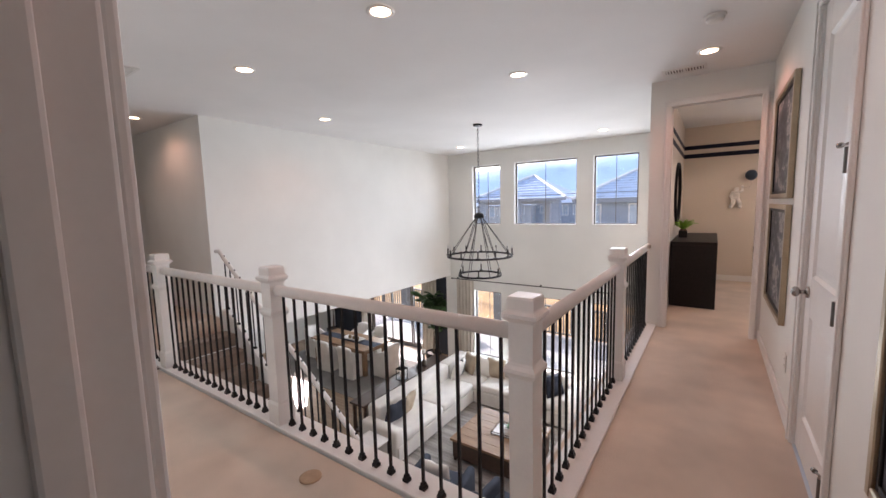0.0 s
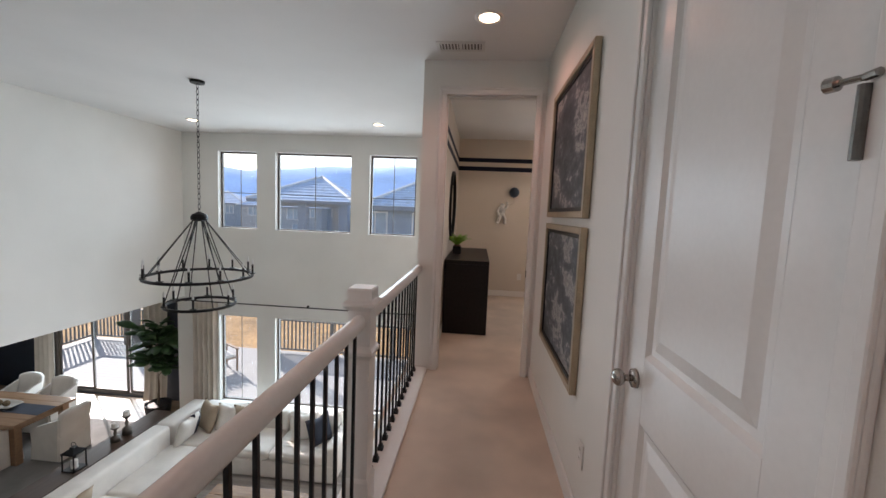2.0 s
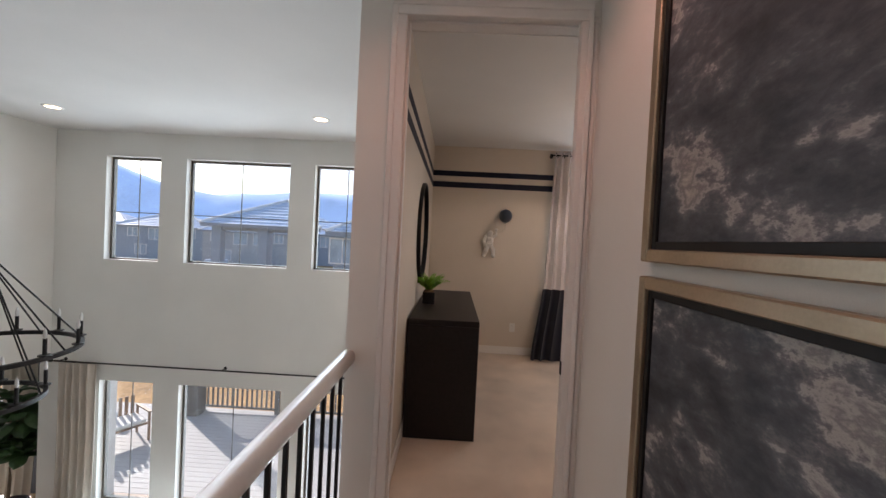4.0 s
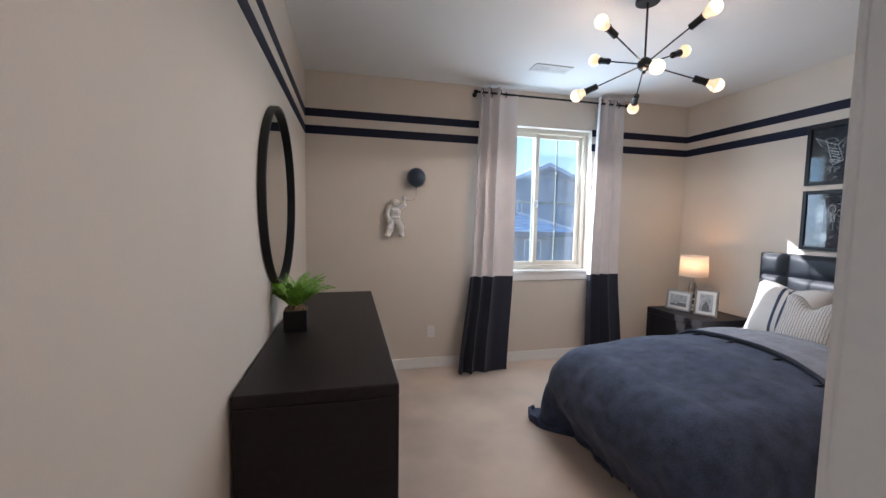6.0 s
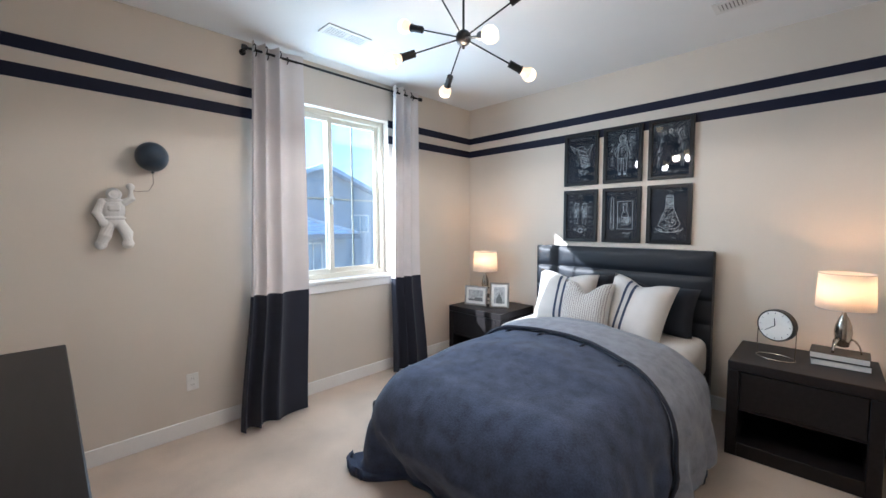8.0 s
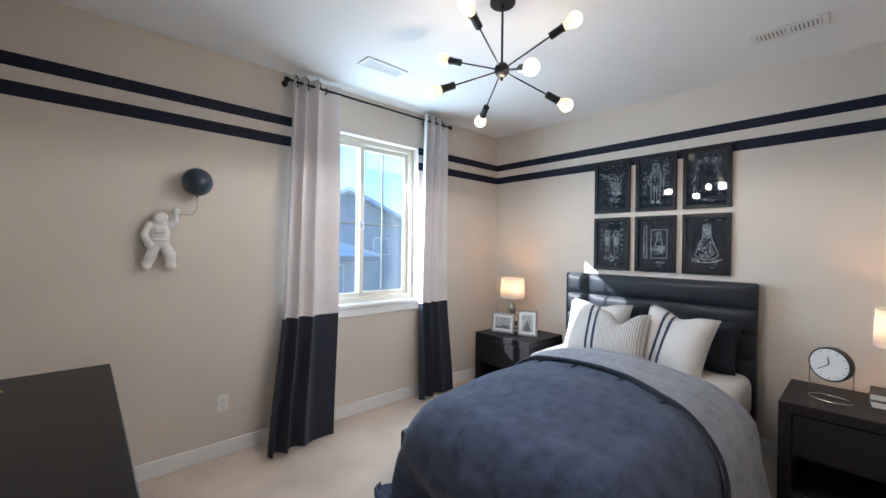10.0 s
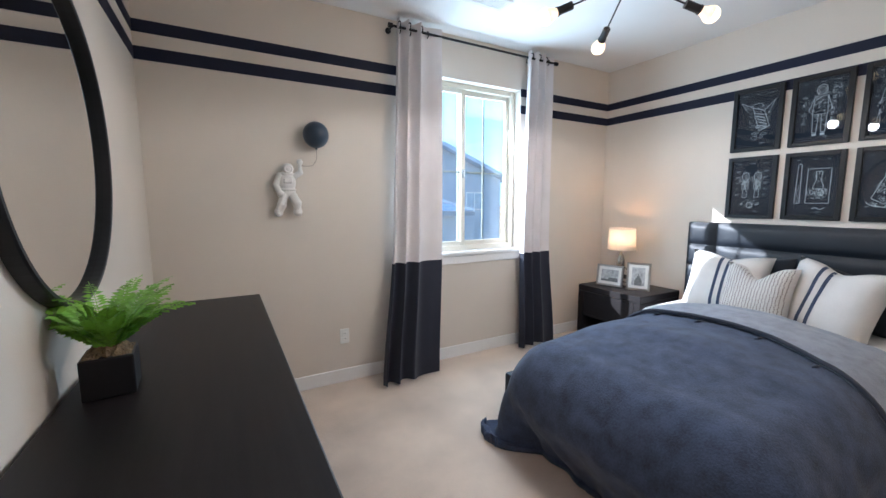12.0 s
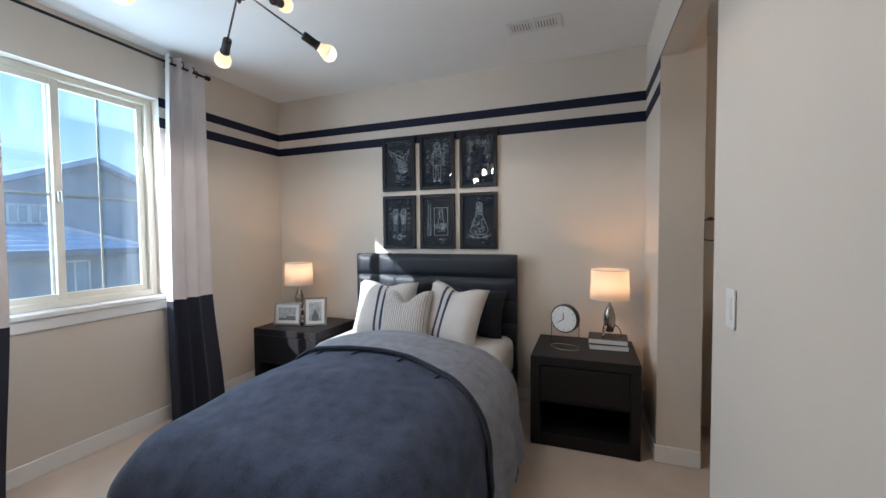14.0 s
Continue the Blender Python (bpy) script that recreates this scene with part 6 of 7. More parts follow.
ac = armchair(pose(-2.55, 6.28, LOW + 0.012, 0, 0, 8))
copy_thing(ac, pose(-1.45, 6.30, LOW + 0.012, 0, 0, -6))
cushion("white lumbar throw pillow", (-2.55, 6.22, 0.64), 0.44, 0.15, 14, 188, M_CREAM)
et = thing("end_table", "thin black metal end table with pale top", "side table", pose(-4.05, 6.38, LOW))
part("top", box(B(), -0.24, 0.24, -0.2, 0.2, 0.54, 0.565, 0.004), M_CERAMIC, et)
for x in (-0.22, 0.22):
    for y in (-0.18, 0.18):
        part("leg", box(B(), x - 0.01, x + 0.01, y - 0.01, y + 0.01, 0, 0.54), M_IRON, et)

cs_ = thing("console_table", "long dark walnut console table behind the sofa", "console table", pose(-4.90, 8.3, LOW))
part("top", box(B(), -0.19, 0.19, -1.45, 1.45, 0.72, 0.765, 0.005), M_WALNUT, cs_)
for y in (-1.36, 1.36):
    for x in (-0.15, 0.15):
        part("leg", box(B(), x - 0.03, x + 0.03, y - 0.03, y + 0.03, 0, 0.72, 0.004), M_WALNUT, cs_)
part("lower_shelf", box(B(), -0.17, 0.17, -1.4, 1.4, 0.15, 0.18, 0.004), M_WALNUT, cs_)


def lantern(m, s=1.0):
    ln = thing("lantern", "black metal lantern with a white candle inside", "lantern", m, "lanterns on the console")
    w, h = 0.10 * s, 0.28 * s
    for x in (-w, w):
        for y in (-w, w):
            part("upright", box(B(), x - 0.006, x + 0.006, y - 0.006, y + 0.006, 0, h), M_IRON, ln)
    part("base", box(B(), -w - 0.01, w + 0.01, -w - 0.01, w + 0.01, 0, 0.012), M_IRON, ln)
    part("roof", square_turn(B(), (0, 0, 0), [(w + 0.012, h), (w + 0.012, h + 0.012), (0.03, h + 0.07 * s), (0.03, h + 0.09 * s)]), M_IRON, ln)
    part("candle", tube(B(), (0, 0, 0.012), (0, 0, 0.15 * s), 0.045 * s, 0.045 * s, 16), M_PAPER, ln, "white pillar candle")
    bm = B()
    sweep(bm, [(0.035 * math.cos(t), 0, h + 0.09 * s + 0.03 + 0.035 * math.sin(t)) for t in np.linspace(0, 6.283, 16, endpoint=False)], 0.004, 6, True)
    part("carry_ring", bm, M_IRON, ln)
    return ln


lantern(pose(-4.86, 8.15, LOW + 0.765), 0.85)
for y, h in ((8.80, 0.22), (9.00, 0.31)):
    cd = thing("candlestick", "turned bronze candlestick with a white pillar candle", "candlestick", pose(-4.90, y, LOW + 0.765), "candlesticks on the console")
    bm = B()
    lathe(bm, [(0.065, 0), (0.062, 0.10 * h / 0.3), (0.02, 0.13 * h / 0.3), (0.026, 0.6 * h), (0.016, 0.8 * h), (0.055, 0.95 * h), (0.058, h)], seg=16)
    part("stem", bm, M_BRONZE, cd, "", True)
    part("candle", tube(B(), (0, 0, h), (0, 0, h + 0.07), 0.045, 0.045, 16), M_PAPER, cd)

# dining
dt = thing("dining_table", "long warm oak dining table", "dining table", pose(-7.93, 9.42, LOW + 0.012))
for k in range(5):
    y0 = -0.5 + 0.2 * k
    part("top_plank", box(B(), -1.12, 1.12, y0, y0 + 0.197, 0.70, 0.745, 0.004), M_OAK, dt)
for x in (-0.98, 0.98):
    for y in (-0.38, 0.38):
        part("leg", box(B(), x - 0.055, x + 0.055, y - 0.055, y + 0.055, 0, 0.70, 0.006), M_OAK, dt)
    part("end_rail", box(B(), x - 0.02, x + 0.02, -0.33, 0.33, 0.58, 0.70), M_OAK, dt)
for y in (-0.38, 0.38):
    part("side_rail", box(B(), -0.93, 0.93, y - 0.02, y + 0.02, 0.58, 0.70), M_OAK, dt)
rn = solid("table_runner", box(B(), -9.05, -6.81, 9.26, 9.58, LOW + 0.7575, LOW + 0.761), M_BLUE, "navy cloth runner along the dining table", "runner")
bw = thing("serving_tray", "long white dough bowl with green moss balls", "bowl", pose(-7.75, 9.42, LOW + 0.762))
bm = B()
sheet(bm, 20, 10, lambda a, b: (0.36 * (2 * a - 1), 0.14 * (2 * b - 1) * (1 - 0.5 * (2 * a - 1) ** 4) ** 0.5, 0.012 + 0.05 * max((2 * a - 1) ** 4, (2 * b - 1) ** 4)))
ob = part("bowl", bm, M_CERAMIC, bw, "", True)
ob.modifiers.new("thick", "SOLIDIFY").thickness = 0.012
for x in (-0.16, 0.0, 0.15):
    part("moss_ball", ball(B(), (x, 0, 0.062), 0.052, u=12, v=8), M_MOSS, bw)


def dining_chair(m):
    c = thing("dining_chair", "white slipcovered dining chair with a skirt to the floor", "chair", m, "chairs round the dining table")
    bm = B()
    square_turn(bm, (0, 0.0, 0), [(0.272, 0.002), (0.262, 0.22), (0.255, 0.43)])
    part("skirt", bm, M_CREAM, c)
    part("seat", soft(B(), -0.255, 0.255, -0.25, 0.26, 0.40, 0.50, 0.035), M_CREAM, c, "", True)
    bm = B()
    sheet(bm, 10, 12, lambda a, b: (0.265 * (2 * a - 1), -0.22 - 0.16 * b + 0.05 * (2 * a - 1) ** 2, 0.03 + 0.84 * b - 0.05 * b * (2 * a - 1) ** 4))
    bk = part("backrest", bm, M_CREAM, c, "", True)
    bk.modifiers.new("thick", "SOLIDIFY").thickness = 0.07
    for s in (-1, 1):
        bm = B()
        extrude_poly(bm, [(-0.24, 0.02), (0.22, 0.02), (0.24, 0.50), (0.12, 0.60), (-0.10, 0.68), (-0.27, 0.74)], "x", s * 0.262 - 0.022, s * 0.262 + 0.022)
        part("side_wing", bm, M_CREAM, c)
    return c


dc = dining_chair(pose(-6.60, 9.45, LOW + 0.012, 0, 0, 90))
for x, y, r in ((-9.36, 9.40, -90), (-7.28, 8.92, 0), (-8.22, 8.94, 2), (-7.62, 10.12, 180), (-8.40, 10.14, 177)):
    copy_thing(dc, pose(x, y, LOW + 0.012, 0, 0, r))

# fig trees


def leaf_mesh():
    bm = B()
    sheet(bm, 6, 4, lambda a, b: (0.20 * a, 0.065 * (2 * b - 1) * math.sin(math.pi * min(1, 0.08 + a * 0.95)) ** 0.6 * (0.6 + 0.6 * a), 0.03 * math.sin(a * 2.6) - 0.02 * (2 * b - 1) ** 2))
    return to_mesh("leaf", bm, M_LEAF, True)


LEAF = leaf_mesh()


def fig_tree(label, at, height, seed, count):
    t = thing("fig_tree", label, "plant", pose(*at))
    part("planter", lathe(B(), [(0.17, 0), (0.20, 0.02), (0.235, 0.36), (0.225, 0.36), (0.21, 0.33), (0.02, 0.33)], seg=28), M_BLACK, t, "dark cylindrical planter")
    rng = random.Random(seed)
    tips = []
    bm = B()
    top = Vector((0.03, 0, height * 0.72))
    sweep(bm, [(0, 0, 0.3), (0.02, 0.01, height * 0.35), (-0.01, 0.02, height * 0.55), top], [0.024, 0.02, 0.016, 0.012], 8)
    for k in range(8):
        b0 = Vector((0, 0.01, height * (0.42 + 0.05 * k)))
        a = k * 2.4 + rng.uniform(-0.3, 0.3)
        e = b0 + Vector((math.cos(a) * 0.30, math.sin(a) * 0.30, 0.26 + 0.1 * rng.random()))
        sweep(bm, [b0, b0.lerp(e, 0.5) + Vector((0, 0, 0.02)), e], [0.011, 0.009, 0.005], 6)
        tips.append((b0, e))
    tips.append((top, top + Vector((0, 0, height * 0.2))))
    part("trunk", bm, M_BARK, t, "", True)
    for i in range(count):
        b0, e = tips[i % len(tips)]
        p = b0.lerp(e, rng.uniform(0.35, 1.08)) + Vector((rng.uniform(-0.05, 0.05), rng.uniform(-0.05, 0.05), rng.uniform(-0.05, 0.08)))
        ob = new("leaf", LEAF)
        ob.parent = t
        s = rng.uniform(1.15, 1.9)
        ob.matrix_local = Matrix.LocRotScale(p, Euler((rng.uniform(-0.5, 0.5), rng.uniform(-0.7, 0.5), rng.uniform(0, 6.283))), (s, s, s))
    return t


fig_tree("leafy fiddle-leaf fig in a dark planter by the sliding door", (-5.85, 10.68, LOW), 2.15, 3, 130)
fig_tree("leafy fiddle-leaf fig in a dark planter by the navy wall", (-10.2, 10.7, LOW), 2.1, 8, 110)

# drapes
rod(-4.95, -0.35, 10.39, -0.42, 0.011, (-4.85, -2.6, -0.5), "long black curtain rod over the lower windows")
curtain("curtain", "sand coloured linen drape hung to the floor", -4.82, -4.34, 10.39, -0.44, -2, LOW + 0.02, 5, 0.04, (M_DRAPE,), (0, 0), 0.7, False, "drapes in the great room")
curtain("curtain", "sand coloured linen drape hung to the floor", -0.58, -0.20, 10.39, -0.44, -2, LOW + 0.02, 4, 0.04, (M_DRAPE,), (0, 0), 1.7, False, "drapes in the great room")
for x0, x1, sd2 in ((-9.45, -9.0, 0.2), (-6.75, -6.22, 0.9)):
    curtain("curtain", "sand coloured linen drape beside the sliding door", x0, x1, 11.37, -0.55, -2, LOW + 0.02, 4, 0.04, (M_DRAPE,), (0, 0), sd2, False, "drapes in the great room")

# window at the end of the dining area
w9 = thing("window_9", "plain white framed window at the end of the dining area", "window", kind="structure")
bm = B()
for y0, y1, z0, z1 in ((9.301, 9.35, -1.699, -0.421), (10.45, 10.499, -1.699, -0.421), (9.35, 10.45, -1.699, -1.65), (9.35, 10.45, -0.47, -0.421), (9.885, 9.915, -1.65, -0.47)):
    box(bm, -11.10, -11.05, y0, y1, z0, z1, 0.003)
part("window_frame", bm, M_TRIM, w9)
ob = part("pane", box(B(), -11.077, -11.073, 9.35, 10.45, -1.65, -0.47), M_GLASS, w9, "clear window glass")
ob.visible_shadow = False

# sliding door
sl_ = thing("door_2", "bronze framed glass sliding door to the deck", "door", kind="structure")
a, b = SLIDE[0], SLIDE[1]
part("door_frame", ring_frame(B(), a, b, DY + 0.03, DY + 0.13, SLIDE[2], SLIDE[3], 0.05), M_BRONZE, sl_)
for k in range(3):
    w = (b - a - 0.1) / 3
    x0 = a + 0.05 + w * k
    s = part("sliding_panel", ring_frame(B(), x0, x0 + w, DY + (0.04 if k % 2 else 0.08), DY + (0.075 if k % 2 else 0.115), SLIDE[2] + 0.05, SLIDE[3] - 0.05, 0.045), M_BRONZE, sl_)
    pane(s, x0 + 0.04, x0 + w - 0.04, DY + (0.055 if k % 2 else 0.095), SLIDE[2] + 0.09, SLIDE[3] - 0.09)

# ---- outside ----
M_GRASS = paint("dry_grass", (0.46, 0.27, 0.11), 0.95, 0.25, 0.8, 9, 0.6, depth=0.05)
M_DECK = wood("weathered_deck", (0.42, 0.41, 0.40), (0.30, 0.29, 0.28), 0.7, 2, (1, 12, 12), island=0.2)
M_POST = paint("taupe_deck_post", (0.14, 0.125, 0.11), 0.7, 0.08, 3, 60, 0.1)
M_SIDING = paint("grey_blue_siding", (0.25, 0.32, 0.42), 0.8, 0.06, 2, 40, 0.1)
# paler copy for the gabled house, with hazy glare put into its colour
M_SIDING3 = paint("haze_paled_siding", (0.40, 0.45, 0.52), 0.8, 0.06, 2, 40, 0.1)
M_SIDING2 = paint("pale_grey_siding", (0.34, 0.38, 0.43), 0.8, 0.06, 2, 40, 0.1)
M_ROOF = paint("slate_roof_tile", (0.42, 0.52, 0.66), 0.38, 0.15, 3, 20, 0.2, island=0.15)
M_EAVE = paint("grey_blue_eaves", (0.22, 0.26, 0.32), 0.7, 0.06, 3, 40, 0.1)
M_RIDGE = paint("pale_ridge_cap", (0.70, 0.72, 0.74), 0.6, 0.08, 3, 20, 0.1)
# light blue base stands in for the sky mirrored in the glass
M_HOUSEGLASS = paint("sky_painted_glass", (0.30, 0.40, 0.52), 0.12, 0.1, 2, 20, 0, spec=1.0)
# hill blue holds the distance haze as well as the woods
M_HILL = paint("hazed_far_hill", (0.42, 0.55, 0.78), 0.95, 0.12, 0.02, 0.3, 0.0)
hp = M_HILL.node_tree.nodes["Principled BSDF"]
hp.inputs["Emission Color"].default_value, hp.inputs["Emission Strength"].default_value = (0.33, 0.56, 0.95, 1), 0.30  # blue glow put in for the haze over the distant hills
M_STREET = paint("pale_concrete", (0.50, 0.48, 0.45), 0.85, 0.06, 1, 30, 0.1)

bm = B()


def land(a, b):
    x = -900 + 1800 * a
    y = 10.72 + (b ** 2.6) * 1500
    rise = 0.9 * math.exp(-((y - 24) / 7) ** 2)
    return (x, y, -3.75 + rise + 0.25 * noise.noise((x * 0.05, y * 0.05, 0)) - (0.0 if y > 12 else 0.2))


sheet(bm, 60, 60, land)
structure("ground", bm, M_GRASS, "dry golden grass running out to the hills", "ground", True)
bm = B()
box(bm, -80, 60, 44, 52, -3.7, -3.42)
structure("road", bm, M_STREET, "pale concrete street beyond the grass", "road")

dk = thing("deck", "weathered grey board deck behind the house", "deck", kind="structure")
part("joists", box(B(), -12.0, 2.0, 10.72, 15.0, -3.45, -3.125), M_POST, dk)
bm = B()
box(bm, -6.99, 6.99, 0, 0.136, -0.026, 0, 0.003)
PLANK = to_mesh("deck_board", bm, M_DECK)
for k in range(31):
    y = 10.72 + 0.1395 * k
    ob = new("deck_board", PLANK)
    ob.parent, ob.location = dk, (-5.0, y, -3.095)


def deck_rail(label, m, length):
    r = thing("deck_railing", label, "railing", m, "deck railings")
    for x in np.arange(0, length + 0.01, length / max(1, round(length / 1.8))):
        part("post", box(B(), x - 0.05, x + 0.05, -0.05, 0.05, 0, 1.02, 0.005), M_POST, r)
    part("top_rail", box(B(), 0, length, -0.07, 0.07, 1.021, 1.06, 0.005), M_POST, r)
    part("bottom_rail", box(B(), 0, length, -0.02, 0.02, 0.09, 0.14), M_POST, r)
    bm = B()
    box(bm, -0.018, 0.018, -0.018, 0.018, 0.14, 1.02)
    me = to_mesh("picket", bm, M_POST)
    for k in range(1, int(length / 0.125)):
        ob = new("picket", me)
        ob.parent, ob.location = r, (k * 0.125, 0, 0)
    return r


deck_rail("brown deck railing with square pickets at the front", pose(-5.7, 14.9, -3.095), 7.6)
deck_rail("brown deck railing with square pickets at the side", pose(-11.8, 11.8, -3.095, 0, 0, 90), 3.1)
deck_rail("brown deck railing with square pickets at the front", pose(-11.8, 14.9, -3.095), 3.6)
for x in (-5.75, -10.2, 1.2):
    pt = solid("deck_post", box(B(), x - 0.16, x + 0.16, 14.5, 14.82, -3.095, -0.62, 0.01), M_POST, "square taupe post holding the deck roof", "post")


def bench(m):
    b = thing("patio_chair", "wooden slatted patio chair with pale cushion on the deck", "chair", m, "patio chairs")
    for k in range(5):
        part("seat_slat", box(B(), -0.33, 0.33, -0.3 + 0.12 * k, -0.2 + 0.12 * k, 0.36, 0.385), M_OAK, b)
    for k in range(6):
        part("back_slat", box(B(), -0.32 + 0.11 * k, -0.26 + 0.11 * k, 0.29, 0.315, 0.385, 0.85), M_OAK, b)
    for s in (-1, 1):
        part("arm", box(B(), s * 0.36 - 0.03, s * 0.36 + 0.03, -0.32, 0.32, 0.60, 0.63), M_OAK, b)
        for y in (-0.29, 0.29):
            part("leg", box(B(), s * 0.35 - 0.02, s * 0.35 + 0.02, y - 0.02, y + 0.02, 0, 0.60), M_OAK, b)
    part("cushion", box(B(), -0.31, 0.31, -0.28, 0.28, 0.386, 0.47, 0.03, 2), M_CREAM, b)
    return b


pc = bench(pose(-6.3, 13.2, -3.095, 0, 0, 60))


def house(label, x, y, yaw, w, d, zg, eave, roof, courses, wins, siding, gable=False, patio=True):
    """A house: walls, tiled roof by courses, windows with frames on its front."""
    h = thing("neighbour_house", label, "house", pose(x, y, zg, 0, 0, yaw), "houses across the grass")
    part("wall", box(B(), -w / 2, w / 2, 0, d, -1.0, eave), siding, h)
    ov = 0.5
    bm = B()
    if gable:
        extrude_poly(bm, [(-w / 2 - ov, eave - 0.15), (0, eave + roof), (w / 2 + ov, eave - 0.15), (w / 2 + ov, eave + 0.05), (0, eave + roof + 0.22), (-w / 2 - ov, eave + 0.05)], "y", -ov, d + ov)
        rf = part("roof", bm, M_ROOF, h, "slate tiled roof")
        bm = B()
        extrude_poly(bm, [(-w / 2, eave - 0.01), (w / 2, eave - 0.01), (0, eave + roof - 0.02)], "y", 0.001, d)
        part("gable_wall", bm, siding, h)
    else:
        ridge = max(0.0, w - d) / 2
        prev = None
        for k in range(courses):
            t0, t1 = k / courses, (k + 1) / courses
            for t, lift in ((t0, 0.11), (t1, 0.0)):
                hx, hy = (w / 2 + ov) * (1 - t) + ridge * t, (d / 2 + ov) * (1 - t) + 0.02 * t
                z = eave + roof * t + lift
                ring = [bm.verts.new((sx * hx, d / 2 + sy * hy, z)) for sx, sy in ((-1, -1), (1, -1), (1, 1), (-1, 1))]
                if prev:
                    for q in range(4):
                        bm.faces.new((prev[q], prev[(q + 1) % 4], ring[(q + 1) % 4], ring[q]))
                else:
                    bm.faces.new(ring[::-1])
                prev = ring
        bm.faces.new(prev)
        rf = part("roof", bm, M_ROOF, h, "slate tiled hip roof")
        for sx in (-1, 1):
            bm = B()
            sweep(bm, [(sx * (w / 2 + ov), -ov, eave + 0.1), (sx * ridge, d / 2, eave + roof + 0.08)], 0.11, 6)
            part("hip_cap", bm, M_RIDGE, rf, "pale hip cap")
        part("fascia", box(B(), -w / 2 - ov, w / 2 + ov, -ov - 0.03, -ov, eave - 0.14, eave + 0.09), M_EAVE, rf)
    for wx, wz, ww, wh in wins:
        wn_ = part("window", box(B(), wx - ww / 2, wx + ww / 2, -0.02, 0.03, wz, wz + wh), M_HOUSEGLASS, h, "window pane with the sky's reflection put into its colour")
        bm = B()
        ring_frame(bm, wx - ww / 2 - 0.06, wx + ww / 2 + 0.06, -0.06, -0.005, wz - 0.06, wz + wh + 0.06, 0.07)
        box(bm, wx - 0.03, wx + 0.03, -0.055, -0.01, wz, wz + wh)
        part("window_frame", bm, M_RIDGE, wn_)
    return h


W1 = [(-4.2, 3.6, 1.4, 1.3), (-1.0, 3.2, 1.8, 1.7), (1.7, 3.2, 1.8, 1.7), (4.3, 3.6, 1.2, 1.3), (-3, 0.8, 1.6, 1.5), (2.5, 0.8, 1.8, 1.6)]
W2 = [(-1.9, 3.3, 1.0, 1.5), (0.2, 3.2, 1.6, 1.7), (2.1, 3.4, 0.9, 1.4), (0.0, 0.6, 1.8, 1.6)]
pavilion = thing("garden_pavilion", "open pavilion with square posts and a slate hip roof", "pavilion", pose(-11.3, 29.0, -3.6, 0, 0, 3))
bm = B()
prev = None
for k in range(9):
    for t, lift in ((k / 9, 0.07), ((k + 1) / 9, 0.0)):
        hx, hy, z = 3.6 * (1 - t) + 0.02 * t, 4.25 * (1 - t) + 0.02 * t, 5.4 + 1.9 * t + lift
        ring = [bm.verts.new((sx * hx, 3.75 + sy * hy, z)) for sx, sy in ((-1, -1), (1, -1), (1, 1), (-1, 1))]
        bm.faces.new(ring[::-1]) if prev is None else [bm.faces.new((prev[q], prev[(q + 1) % 4], ring[(q + 1) % 4], ring[q])) for q in range(4)]
        prev = ring
bm.faces.new(prev)
pavilion_roof = part("roof", bm, M_ROOF, pavilion, "slate tiled hip roof")
for sx in (-1, 1):
    part("hip_cap", sweep(B(), [(sx * 3.6, -0.5, 5.5), (0, 3.75, 7.4)], 0.12, 6), M_RIDGE, pavilion_roof, "pale hip cap")
bm = B()
box(bm, -3.6, 3.6, -0.53, -0.49, 5.27, 5.48)
part("fascia", bm, M_EAVE, pavilion)
part("beam", box(B(), -3.0, 3.0, -0.1, 0.25, 5.05, 5.38), M_EAVE, pavilion)
for x in (-2.8, 0.0, 2.8):
    for y in (0.1, 7.3):
        part("post", box(B(), x - 0.28, x + 0.28, y - 0.28, y + 0.28, -1.0, 5.3, 0.02), M_SIDING, pavilion)
part("low_wall", box(B(), -2.8, 2.8, 7.2, 7.4, -1.0, 1.2), M_SIDING, pavilion)
house("grey-blue house with a tall slate hip roof", -1.4, 26.0, -4, 9.0, 9.0, -3.6, 5.2, 2.9, 19, W1, M_SIDING)
house("grey gabled two-storey house across the grass", 11.09, 26.75, -3, 8.0, 10.0, -3.6, 6.32, 1.7, 8, [(-2.23, 5.55, 0.48, 0.62), (-1.64, 5.55, 0.48, 0.62), (2.2, 4.6, 1.0, 0.9)], M_SIDING3, True)
house("low wing with pale tile courses and a glass door", 7.75, 24.9, -3, 6.9, 3.6, -3.6, 4.45, 0.95, 6, [(1.7, 1.9, 0.8, 2.2), (-0.9, 2.2, 1.4, 1.6)], M_SIDING3)
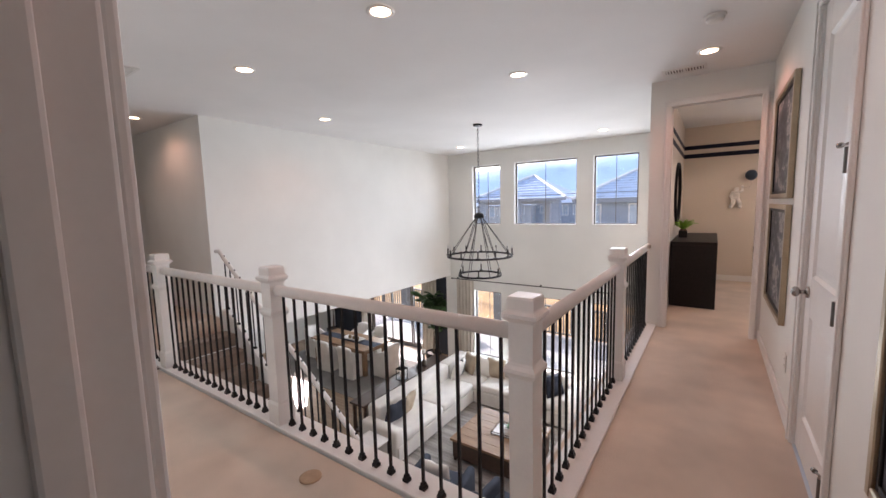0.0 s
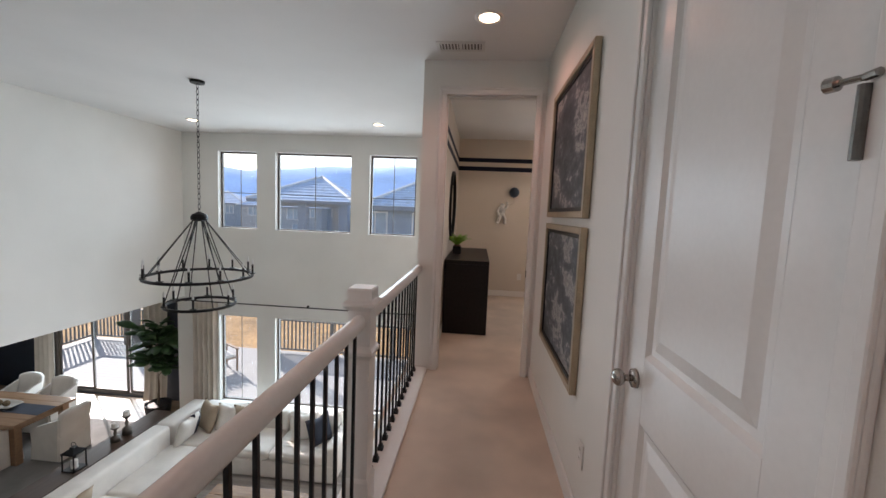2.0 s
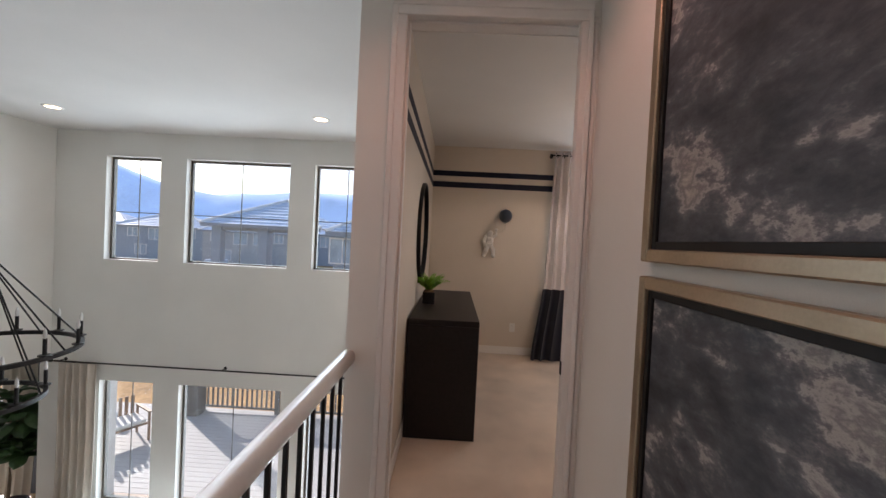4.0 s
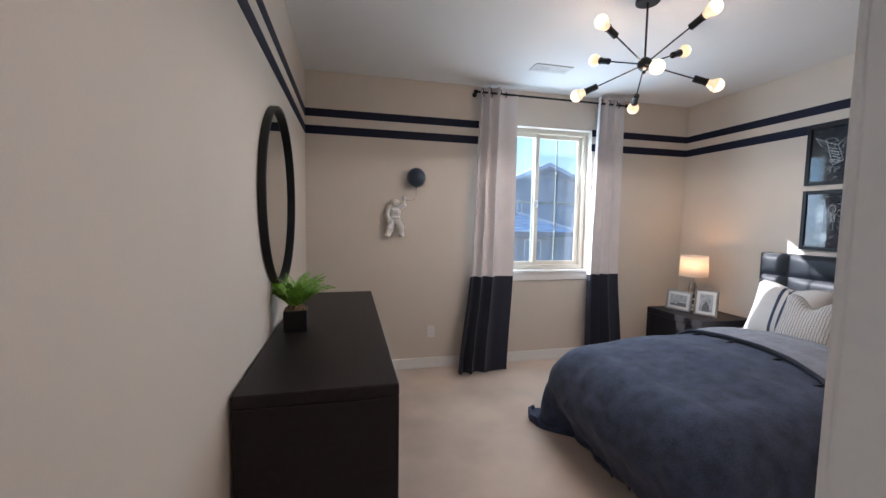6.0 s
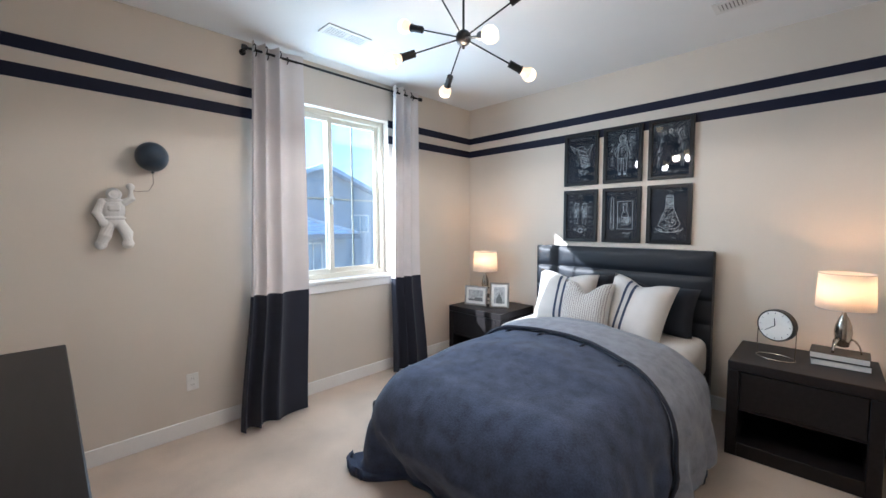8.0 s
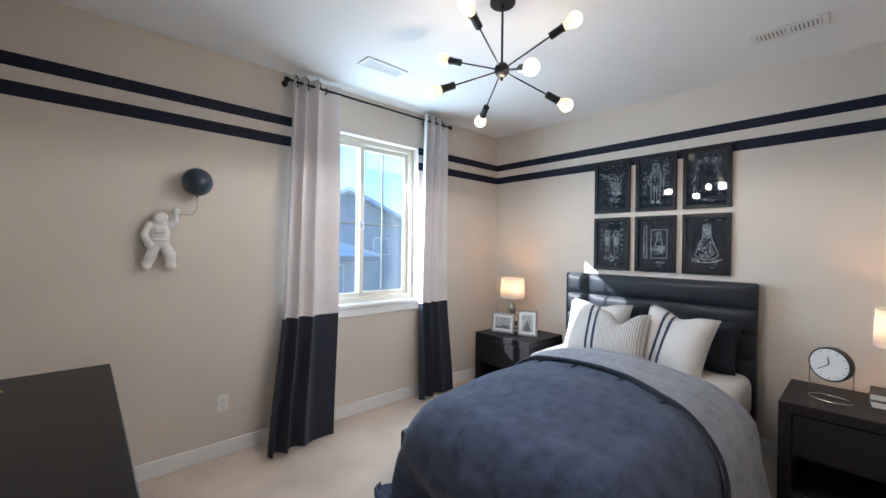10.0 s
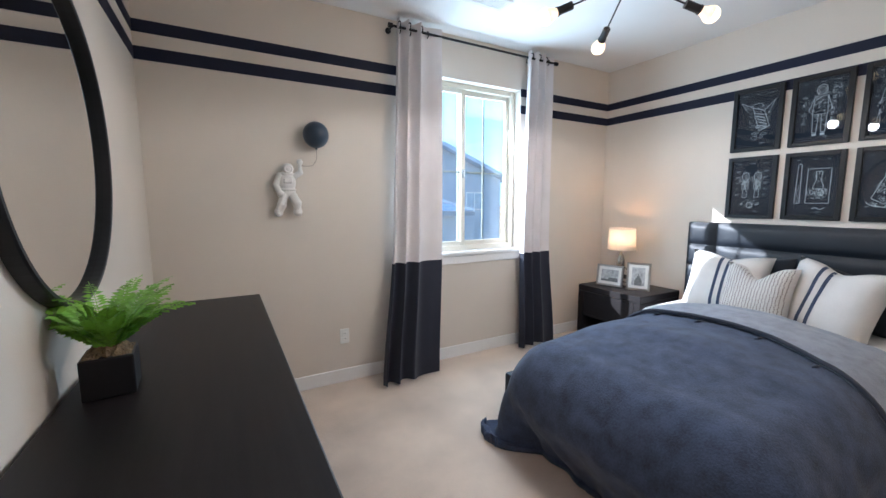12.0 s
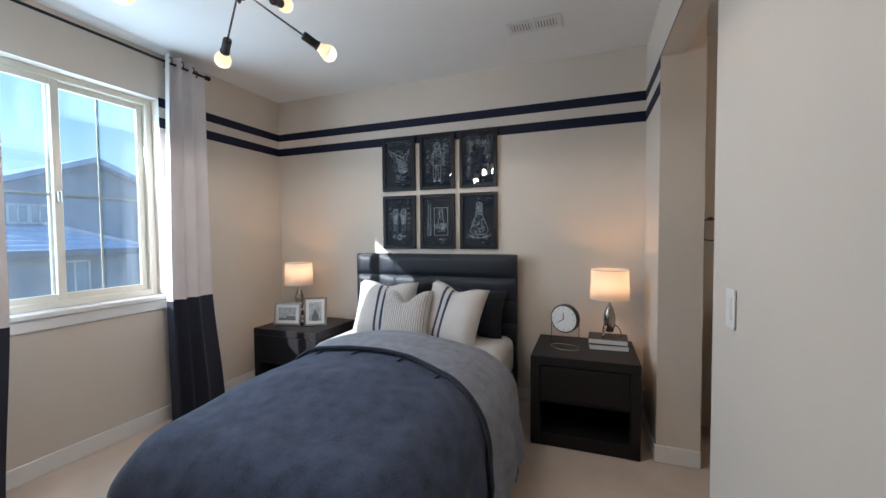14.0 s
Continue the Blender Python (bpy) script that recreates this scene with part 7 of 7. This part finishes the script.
house("grey house with a slate hip roof behind the gable", 4.6, 35.0, -3, 9.0, 8.0, -3.6, 6.5, 2.0, 10, [(2.0, 4.6, 1.2, 1.0)], M_SIDING)
house("grey house with a slate hip roof in the next plot", 31.0, 33.0, -35, 12.0, 10.0, -3.6, 5.6, 2.6, 10, W1, M_SIDING)
house("pale grey two-storey house down the street", -30.0, 62.0, 14, 12.0, 9.0, -3.7, 5.0, 2.2, 8, W1, M_SIDING2)
house("pale grey two-storey house down the street", -46.0, 66.0, 10, 13.0, 9.0, -3.7, 5.2, 2.2, 8, W1, M_SIDING)
house("pale grey two-storey house down the street", -62.0, 70.0, 8, 13.0, 9.0, -3.7, 5.2, 2.2, 8, W1, M_SIDING2)
house("grey two-storey house down the street", -20.0, 70.0, 4, 12.0, 9.0, -3.7, 5.2, 2.2, 8, W1, M_SIDING)

car = thing("parked_car", "dark blue parked pickup on the street", "car", pose(-25.0, 46.5, -3.42, 0, 0, 4))
part("body", box(B(), -2.4, 2.4, -0.9, 0.9, 0.35, 1.05, 0.12, 3), paint("dark_car_paint", (0.02, 0.03, 0.06), 0.25), car, "", True)
part("cabin", box(B(), -0.9, 0.9, -0.82, 0.82, 1.04, 1.75, 0.2, 3), M_HOUSEGLASS, car, "", True)
for x in (-1.5, 1.5):
    for y in (-0.88, 0.88):
        part("wheel", tube(B(), (x, y - 0.1, 0.36), (x, y + 0.1, 0.36), 0.36, 0.36, 20), M_BLACK, car)

bm = B()


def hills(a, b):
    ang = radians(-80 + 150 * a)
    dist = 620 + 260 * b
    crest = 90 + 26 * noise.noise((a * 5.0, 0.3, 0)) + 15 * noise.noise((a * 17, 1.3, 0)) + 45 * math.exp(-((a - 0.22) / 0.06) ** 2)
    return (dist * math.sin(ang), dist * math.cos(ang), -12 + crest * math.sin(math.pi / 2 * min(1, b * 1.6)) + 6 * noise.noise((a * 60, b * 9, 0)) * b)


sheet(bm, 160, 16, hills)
structure("backdrop_hills", bm, M_HILL, "distant wooded hills with blue haze put into colour and glow", "hills", True)
